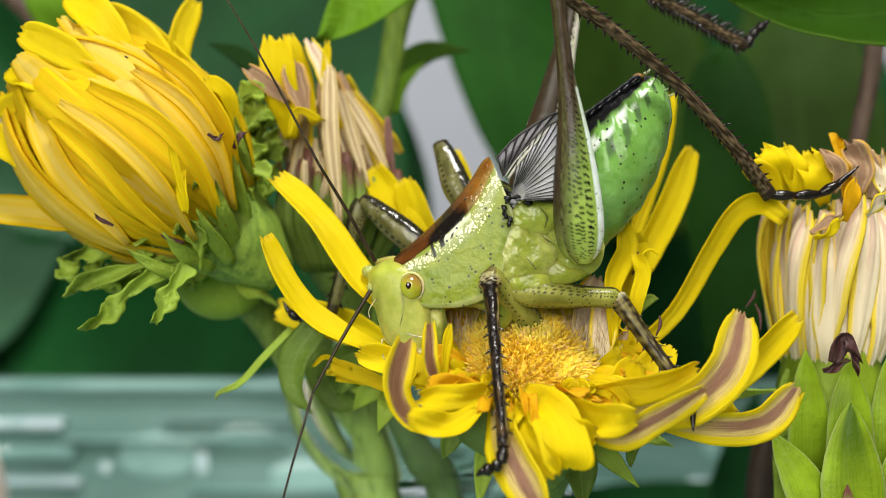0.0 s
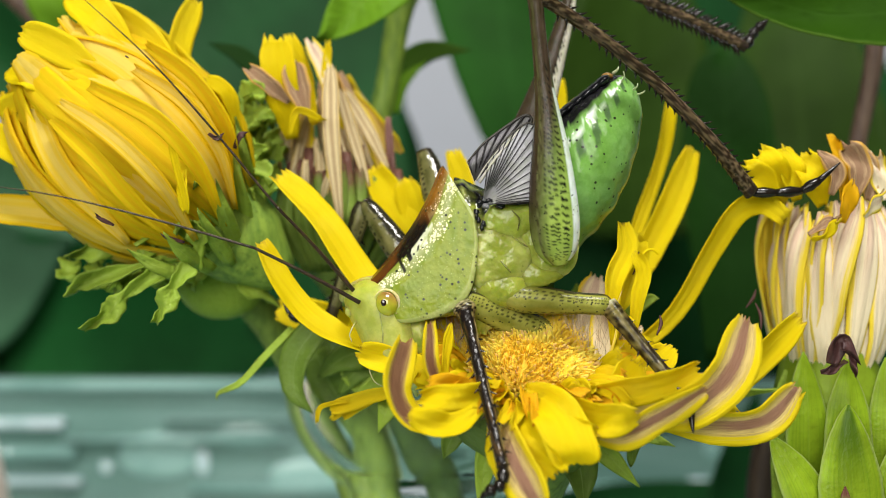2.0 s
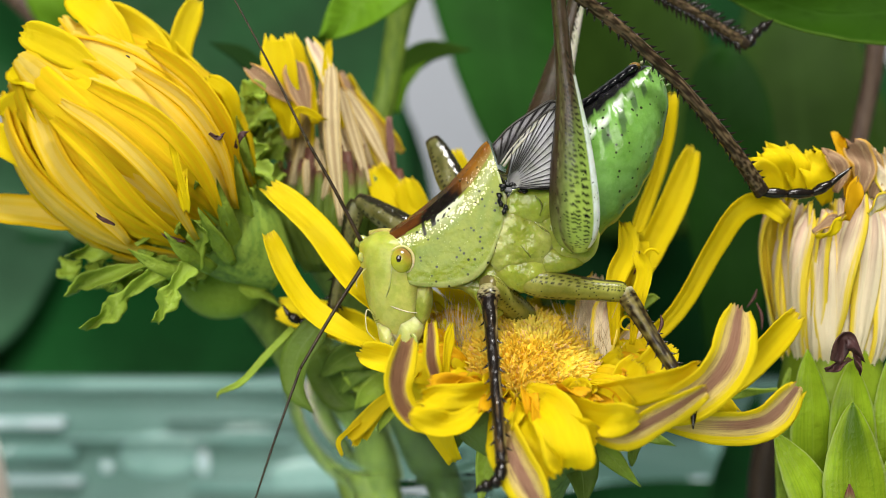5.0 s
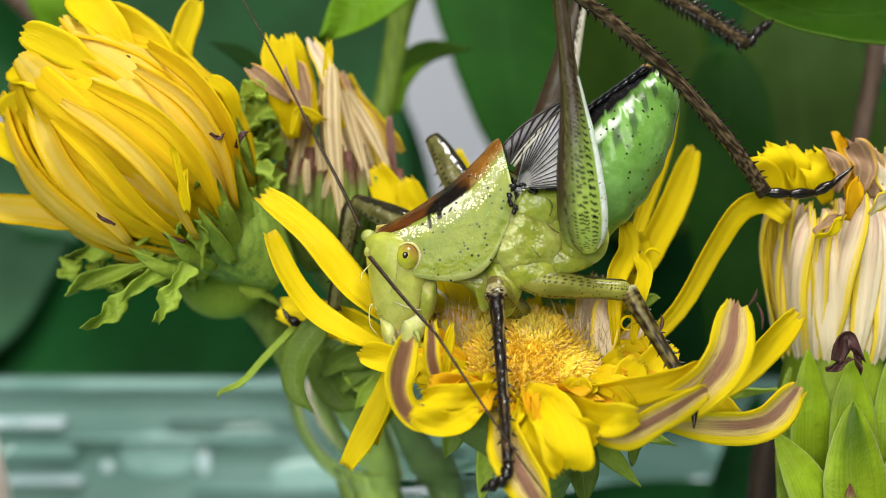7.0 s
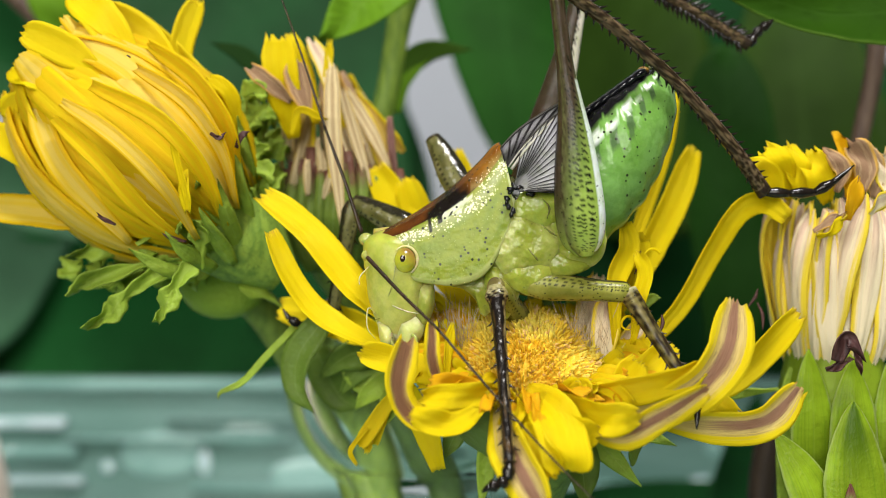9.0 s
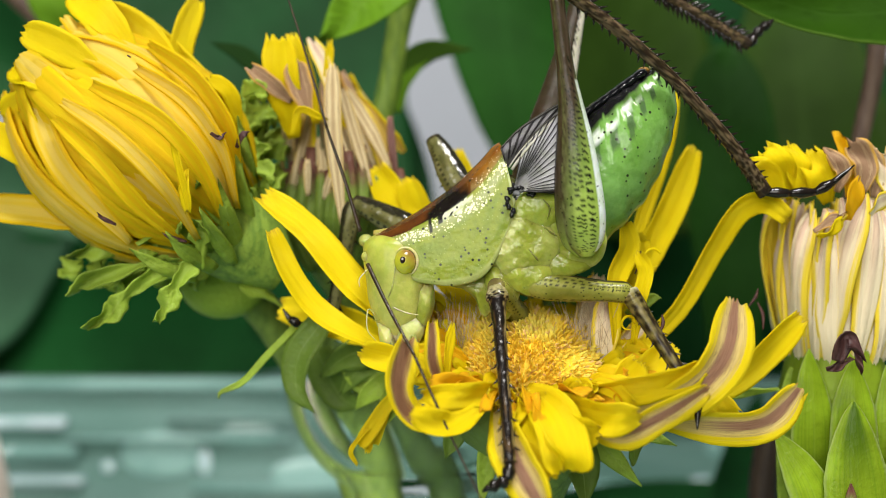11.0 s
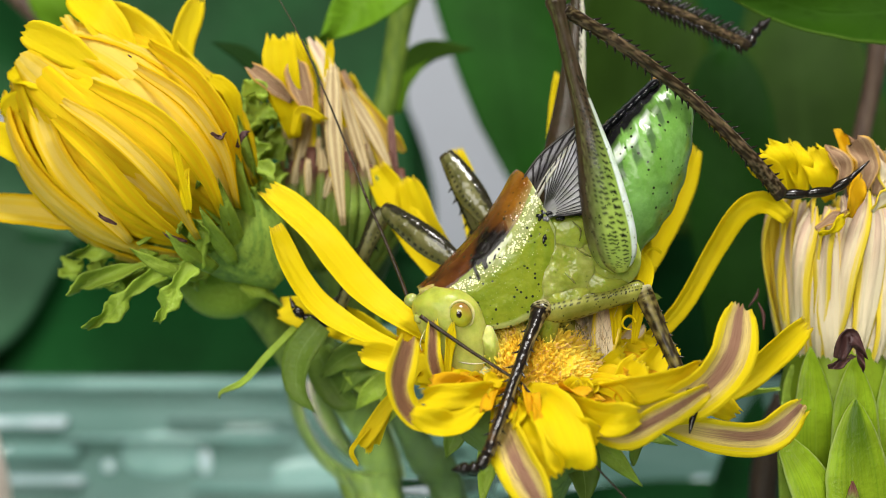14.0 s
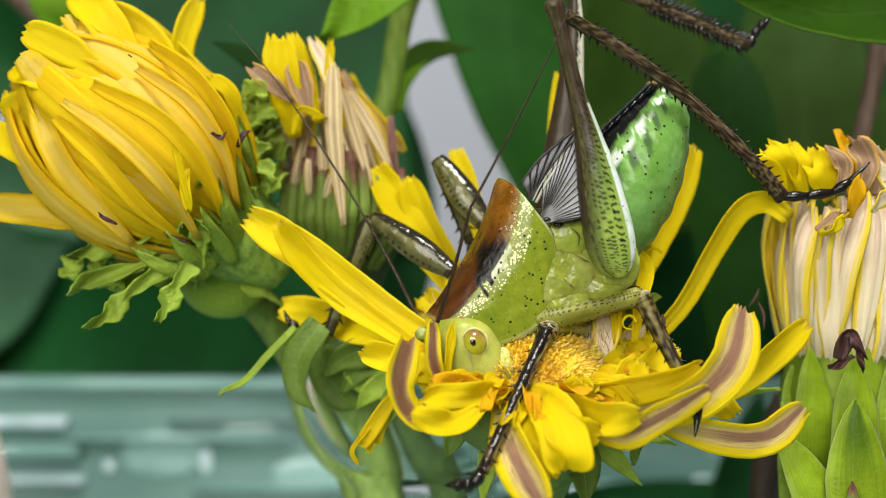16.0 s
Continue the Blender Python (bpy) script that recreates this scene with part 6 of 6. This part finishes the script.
def feeler(seed):
    rng = random.Random(seed)
    v, f = tube([(0, 0, 0), (A1 * 0.5, 0, 0.05), (A1, 0, 0)], [0.10, 0.08, 0.065], 30, 8)
    low = shape("antenna", v, f, M_LEG, katydid, Vector(), "long thread-thin dark antenna", tint=[mixc((0.05, 0.03, 0.02), (0.015, 0.01, 0.008), rng.random()) for _ in v])
    v, f = tube([(0, 0, 0), (A2 * 0.35, 0, 0.15), (A2 * 0.7, 0, 0.12), (A2, 0, -0.25)], [0.065, 0.05, 0.034, 0.015], 50, 7)
    high = shape("antenna_thread", v, f, M_LEG, low, Vector(), tint=[mixc((0.06, 0.04, 0.03), (0.015, 0.01, 0.008), rng.random()) for _ in v])
    high.location = (A1 * MM, 0, 0)
    return low, high


far_feeler, near_feeler = feeler(1), feeler(2)


# ---- how things move ----
def value(rows, t):
    ts = [r[0] for r in rows]
    return [float(np.interp(t, ts, [r[i] for r in rows])) for i in range(1, len(rows[0]))]


def placed(u0, v0, u1, v1, deg, roll=0.0, axis=(0.8, 0.0, 0.6), depth=0.0):
    """In mm: the move that takes grid point (u0, v0) to (u1, v1) with a clockwise turn of deg, and a roll about an axis of the body."""
    p = at(u0, v0)
    return Matrix.Translation(at(u1, v1, depth)) @ Matrix.Rotation(radians(deg), 4, "Y") @ Matrix.Rotation(radians(roll), 4, Vector(axis)) @ Matrix.Translation(-p)


def in_metres(m):
    m = m.copy()
    m.translation = m.translation * MM
    return m


def aimed(p, q, up):
    """In mm: a pose at p whose x axis points to q and whose z axis leans to up."""
    x = (q - p).normalized()
    y = Vector(up).cross(x).normalized()
    z = x.cross(y)
    m = Matrix((x, y, z)).transposed().to_4x4()
    m.translation = p
    return m


TIMES = [i * 0.5 for i in range(9)] + [4.2, 6.3] + [6.5 + i * 0.5 for i in range(6)] + [9.2, 11.3] + [11.5 + i * 0.5 for i in range(10)]
TIMES = sorted(TIMES + [1.8, 3.25, 12.75, 13.25, 14.25])

BODY = [(0, 913, 362, -1), (0.5, 911, 384, -3), (1, 893, 390, -3.5), (1.5, 877, 387, -4), (2, 865, 369, -3), (2.5, 877, 349, -2), (3, 890, 334, -1.5), (3.5, 890, 338, -1.7), (4, 893, 340, -1.1),
        (6.3, 914, 345, 0), (7, 919, 343, 0), (8, 916, 345, 0), (9, 914, 348, 0), (12, 914, 349, 0), (12.5, 943, 334, 0.7), (13, 972, 363, -4.5), (13.5, 974, 380, -7), (14, 963, 392, -7), (14.5, 960, 401, -8), (15, 960, 395, -7), (16, 959, 403, -8)]
BACK = [(0, 815, 397, -9, 0), (0.5, 813, 423, -11, 0), (1, 790, 435, -14, -2), (1.5, 772, 439, -17, -5), (2, 758, 421, -19, -6), (2.5, 776, 389, -9, -5), (3, 793, 369, -6, -3), (3.5, 793, 374, -7, -2), (4, 793, 375, -7, -2),
        (6.5, 812, 354, 0, 0), (9, 812, 363, 0, 0), (12, 812, 364, 0, 0), (12.5, 841, 349, 0, 2)]
BACK_B = [(13, 874, 389, -9, 7), (13.5, 879, 409, -11, 10), (14, 871, 426, -13, 12), (14.5, 871, 441, -19, 15), (15, 870, 436, -24, 16), (16, 867, 449, -25, 16)]
HEAD = [(0, 727, 510, -9, 0), (0.5, 727, 542, -12, 0), (1, 704, 553, -14, 0), (1.5, 694, 556, -17, 0), (2, 688, 542, -19, 0), (2.5, 697, 504, -10, 0), (3, 707, 482, -6, 0), (4, 707, 487, -6, 0), (6.3, 711, 450, 0, 0), (7, 717, 459, 0, 0), (8, 715, 460, 0, 0), (9, 712, 465, 0, 0),
        (12, 711, 469, 0, 0)]
HEAD_B = [(12.5, 744, 461, -2, 0), (12.75, 785, 490, -4, -0.6), (13, 802, 503, -7, -0.8), (13.5, 807, 537, -11, -0.9), (14, 803, 557, -15, -1.0), (14.5, 827, 598, -22, -1.1), (15, 825, 596, -24, -1.1), (16, 825, 605, -24, -1.1)]
HIND_FOOT = [(0, 1372, 350), (0.5, 1367, 352), (1, 1354, 348), (1.5, 1344, 348), (2, 1338, 345), (2.5, 1347, 345), (3.5, 1352, 345), (6.5, 1358, 346), (12, 1358, 346), (12.5, 1376, 346), (13, 1396, 344), (13.5, 1388, 348), (14.5, 1390, 357), (16, 1390, 357)]
FORE = [(0, 870, 485, 895, 815), (0.5, 867, 496, 898, 822), (1, 842, 511, 900, 830), (1.5, 828, 524, 898, 840), (2, 822, 531, 893, 850), (2.5, 838, 516, 878, 845), (3, 853, 504, 875, 838), (4, 856, 509, 882, 842), (6.5, 877, 505, 900, 845), (9, 878, 508, 902, 845),
        (12, 878, 510, 902, 846), (12.5, 905, 510, 895, 848), (13, 952, 507, 872, 808), (13.5, 966, 511, 860, 795), (14, 960, 534, 862, 830), (14.5, 974, 551, 862, 838), (15, 977, 554, 850, 838), (15.5, 976, 567, 850, 852), (16, 973, 571, 852, 862)]
MID = [(0, 1095, 527, 1193, 660), (0.5, 1096, 545, 1190, 665), (1, 1087, 549, 1186, 666), (1.5, 1081, 552, 1184, 668), (2, 1078, 540, 1184, 665), (2.5, 1090, 526, 1190, 660), (3.5, 1101, 522, 1196, 660), (6.5, 1110, 514, 1200, 658), (9, 1110, 518, 1202, 658), (12, 1112, 519, 1202, 658),
       (12.5, 1133, 508, 1206, 652), (13, 1144, 512, 1202, 655), (13.5, 1136, 508, 1200, 655), (14.5, 1131, 519, 1200, 660), (15, 1133, 515, 1202, 660), (16, 1130, 524, 1202, 662)]
FAR_FORE = [(0, 645, 352), (0.5, 651, 364), (1.5, 652, 365), (2.5, 645, 350), (3.5, 641, 352), (6.5, 627, 356), (12, 627, 358), (12.5, 632, 362), (13, 668, 362), (13.5, 672, 358), (14, 678, 370), (14.5, 672, 383), (15, 662, 380), (16, 658, 386)]
FAR_MID = [(0, 783, 253), (0.5, 783, 267), (1, 770, 272), (1.5, 760, 275), (2, 754, 268), (2.5, 764, 256), (3, 769, 249), (4, 768, 252), (6.5, 766, 244), (12, 766, 246), (12.5, 782, 241), (13, 802, 256), (13.5, 799, 264), (14, 788, 275), (14.5, 782, 281), (15, 776, 277), (16, 773, 284)]
FEELER_FAR = [(0, 668, 462, 560, 270, 465, 100), (0.5, 663, 495, 540, 300, 394, 81), (1, 655, 505, 521, 303, 320, 40), (1.5, 645, 535, 510, 320, 345, 60), (1.8, 642, 525, 404, 283, 162, 50), (2, 630, 515, 434, 293, 182, 0), (2.5, 634, 472, 505, 283, 303, 20),
              (3, 642, 450, 505, 242, 364, 61), (3.5, 640, 465, 540, 300, 425, 145), (4, 632, 448, 530, 290, 424, 131), (6.3, 645, 405, 560, 220, 485, 50)]
FEELER_FAR_B = [(6.5, 644, 405, 530, 200, 414, 10), (7, 640, 405, 555, 240, 470, 90), (7.5, 646, 414, 570, 210, 495, 0), (8, 640, 408, 580, 240, 529, 101), (8.5, 642, 414, 570, 230, 505, 71), (9, 640, 412, 575, 230, 510, 60),
                (11.5, 636, 410, 575, 220, 515, 40), (12.5, 665, 415, 590, 240, 510, 60), (13, 725, 465, 650, 250, 555, 0), (13.5, 728, 490, 660, 280, 560, 30)]
FEELER_FAR_C = [(14, 722, 532, 620, 290, 500, 20), (14.5, 745, 572, 665, 370, 520, 90), (15, 743, 574, 650, 380, 470, 100), (15.5, 740, 576, 640, 370, 400, 0), (16, 743, 576, 620, 340, 420, 60)]
FEELER_NEAR = [(0, 660, 512, 600, 620, 522, 882), (0.5, 662, 525, 606, 560, 500, 850), (1, 645, 528, 570, 555, 340, 750), (1.5, 640, 545, 490, 380, 250, 180), (1.8, 630, 535, 480, 420, 81, 252), (2, 640, 535, 480, 450, 81, 339), (2.5, 640, 485, 520, 300, 280, 40),
               (3, 648, 472, 550, 300, 400, 70), (3.25, 648, 482, 500, 520, 300, 560), (3.5, 645, 490, 596, 570, 588, 800), (4, 643, 492, 588, 600, 556, 848), (4.2, 643, 492, 575, 600, 490, 860)]
FEELER_NEAR_B = [(6.3, 645, 435, 636, 566, 667, 880), (6.5, 656, 442, 747, 576, 840, 700), (7, 655, 455, 770, 580, 870, 710), (7.5, 656, 465, 762, 606, 868, 747), (8, 650, 450, 770, 560, 900, 690), (8.5, 650, 472, 730, 614, 808, 757),
                 (9, 650, 456, 770, 570, 880, 680), (11.5, 650, 472, 740, 660, 838, 868), (12.5, 685, 460, 780, 557, 880, 655), (12.75, 717, 495, 890, 618, 1070, 747), (13, 740, 500, 940, 572, 1190, 700)]
FEELER_NEAR_C = [(13.5, 745, 535, 880, 640, 1015, 780), (14, 742, 560, 880, 650, 1020, 775), (14.25, 765, 568, 900, 600, 1060, 600), (14.5, 780, 570, 860, 490, 1100, 390), (15, 775, 575, 810, 470, 1000, 250), (15.5, 775, 575, 836, 372, 960, 140), (16, 772, 572, 850, 300, 970, 80)]


def knee_of(h, g, l1, l2):
    """The knee, in grid steps, of a leg of lengths l1 and l2 from h to foot g; it lies to the left of that line, upwards."""
    dx, dy = g[0] - h[0], g[1] - h[1]
    d = math.hypot(dx, dy)
    a = (l1 * l1 - l2 * l2 + d * d) / (2 * d)
    k = math.sqrt(max(0.0, l1 * l1 - a * a))
    dx, dy = dx / d, dy / d
    return h[0] + dx * a + dy * k, h[1] + dy * a - dx * k


def reach(u, v, q, length, near, far):
    """The point on the sight line (u, v), between two depths, that lies nearest to the given distance from q."""
    return min((at(u, v, near + (far - near) * i / 80) for i in range(81)), key=lambda p: abs((p - q).length - length))


def turn_rows(ob, base, tip, rows, d0=0.0, d1=0.0):
    """Poses that turn a petal about its base so that its tip goes along the given grid points, and roll it about its length."""
    home = ob.location.copy()
    a0 = math.atan2(tip[1] - base[1], tip[0] - base[0])
    out = []
    chord = at(*tip, d1) - at(*base, d0)
    for t, u, w, *roll in rows:
        a = math.atan2(w - base[1], u - base[0]) - a0
        out.append((t, Matrix.Translation(home) @ Matrix.Rotation(a, 4, "Y") @ Matrix.Rotation(radians(roll[0] if roll else 0.0), 4, chord)))
    return out


def motions():
    keys = {}

    def key(ob, t, m):
        keys.setdefault(ob, []).append((t, m))

    down, up = (0, 0, -1), (0, 0, 1)
    far_rows, near_rows = FEELER_FAR + FEELER_FAR_B + FEELER_FAR_C, FEELER_NEAR + FEELER_NEAR_B + FEELER_NEAR_C
    for t in TIMES:
        u, w, deg = value(BODY, t)
        body = placed(914, 348, u, w, deg)
        root = body @ Matrix.Translation(KO)
        inv = root.inverted()

        def sub(ob, m):
            key(ob, t, in_metres(inv @ m))

        key(katydid, t, in_metres(root))
        u, w, deg, roll = value(BACK + BACK_B, t)
        chest = placed(812, 363, u, w, deg, roll, depth=-0.045 * max(0.0, roll))
        sub(pronotum, chest @ Matrix.Translation(KO))
        u, w, deg, ahead = value(HEAD + HEAD_B, t)
        sub(head, placed(712, 465, u, w, deg, roll * 0.4, depth=ahead) @ Matrix.Translation(HEAD_AT))

        # hind legs
        hip3 = body @ at(1035, 452, 0)
        hip = (784 + hip3.x * GRID, 441 - hip3.z * GRID)
        foot = value(HIND_FOOT, t)
        knee = knee_of(hip, foot, 471, 520)
        sub(hind_femur, aimed(at(*hip, -2.4), at(*knee, -3.6), (-1, 0, 0)))
        sub(hind_tibia, aimed(at(knee[0] + 8, knee[1] - 4, -3.6), at(foot[0], foot[1], 0.2), (0.6, 0, 0.8)))
        hip3 = body @ at(925, 395, 0)
        hip = (784 + hip3.x * GRID, 441 - hip3.z * GRID)
        knee = knee_of(hip, (1345, 92), 480, 349)
        sub(far_femur, aimed(at(*hip, 2.4), at(*knee, 3.4), (-1, 0, 0)))
        sub(far_tibia, aimed(at(*knee, 3.4), at(1350, 94, 4.2), (0.6, 0, 0.8)))

        # fore and middle legs: thigh and shin meet at the knee
        ku, kv, fu, fv = value(FORE, t)
        fv -= 26
        k = reach(ku, kv, at(fu, fv, -6.2), F2, -6.2, -0.6)
        sub(fore_tibia, aimed(k, at(fu, fv, -6.2), (1, -0.3, 0)))
        hip = chest @ at(905, 545, -0.6)
        sub(fore_femur, aimed(k + (hip - k).normalized() * F1 * 0.97, k, (-0.5, -0.3, 1)))
        ku, kv, fu, fv = value(MID, t)
        k = reach(ku, kv, at(fu, fv, -3.4), M2, -3.4, -1.6)
        sub(mid_tibia, aimed(k, at(fu, fv, -3.4), (0.8, 0, 0.6)))
        hip = body @ at(925, 500, -1.6)
        sub(mid_femur, aimed(k + (hip - k).normalized() * M1 * 0.97, k, up))
        ku, kv = value(FAR_FORE, t)
        k = at(ku, kv, 3.2)
        hip = chest @ at(775, 430, 1.6)
        sub(far_fore_femur, aimed(k + (hip - k).normalized() * OF1, k, up))
        sub(far_fore_tibia, aimed(k, at(582, 584, 3.4), (-1, 0, 0.3)))
        ku, kv = value(FAR_MID, t)
        k = at(ku, kv, 3.6)
        hip = body @ at(840, 380, 1.8)
        sub(far_mid_femur, aimed(k + (hip - k).normalized() * OM1, k, (1, 0, 1)))
        sub(far_mid_tibia, aimed(k, at(ku + 58, kv + 150, 4.4), (-1, 0, 0)))

        # feelers; the far one leans out over the petals until the head has settled
        out = 1 - max(0.0, min(1.0, (t - 4.0) / 2.2))
        for (low, high), rows, d, slope, tilt in ((far_feeler, far_rows, 0.6 - 1.6 * out, 0.12 - 0.36 * out, 0.12 - 0.24 * out), (near_feeler, near_rows, -2.0 + ahead * 1.05, -0.65 if 6.4 < t < 13.8 else -0.14, -0.25 if 6.4 < t < 13.8 else -0.14)):
            bu, bv, mu, mv, tu, tv = value(rows, t)
            b = at(bu, bv, d)
            way = Vector((mu - bu, 0, bv - mv)).normalized()
            e = b + (way + Vector((0, slope, 0))).normalized() * A1
            eu, ev = 784 + e.x * GRID, 441 - e.z * GRID
            way2 = Vector((tu - eu, 0, ev - tv)).normalized()
            lean = (way2.z, 0, -way2.x)
            m1 = aimed(b, e, lean)
            sub(low, m1)
            m2 = aimed(e, e + way2 + Vector((0, tilt, 0)), lean)
            key(high, t, in_metres(m1.inverted() @ m2))
    for ob, rows in keys.items():
        walk(ob, rows)

    walk(P["a"], turn_rows(P["a"], (830, 640), (462, 347), [(0, 490, 312, 6), (1.5, 497, 310, 6), (3.5, 485, 322, 6), (4.2, 484, 324, 6), (6.3, 462, 345, 2), (12.5, 461, 346, 2), (13, 486, 326, 2), (13.5, 490, 320, 0), (14, 475, 342, -2), (14.5, 457, 372, -36), (16, 447, 392, -39)], -1, 1.5))
    walk(P["b"], turn_rows(P["b"], (800, 660), (478, 412), [(0, 470, 416, 2), (1, 456, 430, 0), (1.5, 452, 432, -2), (2.5, 466, 416, 0), (4.2, 470, 412, 2), (6.3, 472, 411, 2), (9, 478, 412, 2), (12.5, 478, 408, 2), (13, 475, 406, 2), (14, 486, 404, -2), (14.5, 496, 400, -36), (16, 494, 400, -39)], -2, 0))
    walk(P["n"], turn_rows(P["n"], (1060, 730), (1302, 536), [(0, 1330, 546), (0.5, 1350, 556), (1.5, 1358, 560), (2, 1345, 552), (2.5, 1331, 544), (4.2, 1326, 541), (6.3, 1306, 536), (12.5, 1298, 535), (13.5, 1297, 538), (14.5, 1318, 548), (15, 1306, 548), (16, 1312, 548)]))
    walk(P["o"], turn_rows(P["o"], (1200, 710), (1412, 556), [(0, 1414, 560), (1.5, 1428, 558), (4.2, 1412, 556), (9, 1412, 556), (14, 1416, 580), (16, 1416, 580)]))
    walk(P["p"], turn_rows(P["p"], (1120, 735), (1412, 686), [(0, 1412, 684), (1.5, 1424, 682), (4.2, 1412, 684), (12.5, 1412, 690), (14, 1414, 718), (16, 1414, 722)]))
    walk(P["h"], turn_rows(P["h"], (930, 690), (1002, 838), [(0, 1025, 860), (1.5, 1036, 840), (4.2, 1022, 850), (6.3, 1014, 845), (9, 1002, 838), (12.5, 1002, 836), (13, 1002, 820), (16, 1002, 838)]))
    walk(P["fall"], turn_rows(P["fall"], (700, 650), (668, 845), [(0, 880, 720, 0), (4.2, 880, 720, 0), (5.2, 760, 830, 10), (6.3, 584, 792, 50), (6.5, 587, 797, 50), (7, 609, 830, 10), (7.5, 656, 842, 0), (8, 668, 845, 0), (8.5, 714, 838, 0), (9, 768, 819, 10), (9.6, 840, 780, 10), (11.3, 880, 720, 0), (16, 880, 720, 0)]))
    walk(P["limp"], turn_rows(P["limp"], (705, 690), (625, 810), [(0, 600, 650), (0.5, 600, 672), (1, 570, 660), (1.5, 558, 695), (2, 560, 735), (3, 575, 750), (4, 594, 766), (6.3, 612, 820), (7.5, 624, 810), (16, 626, 810)]))
    home = right_flower.location.copy()
    walk(right_flower, [(t, Matrix.Translation(home + Vector((du, 0, -dv)) * G * MM)) for t, du, dv in
                        ((0, -1, 1), (1, -3, 1), (2, -6, 4), (3, -2, 2), (4, 0, 1), (6.5, 0, 0), (12, 0, 0), (12.5, 2, -2), (13, 5, -5), (13.5, 4, -5), (14.5, 1, -3), (16, 1, -3))])


motions()
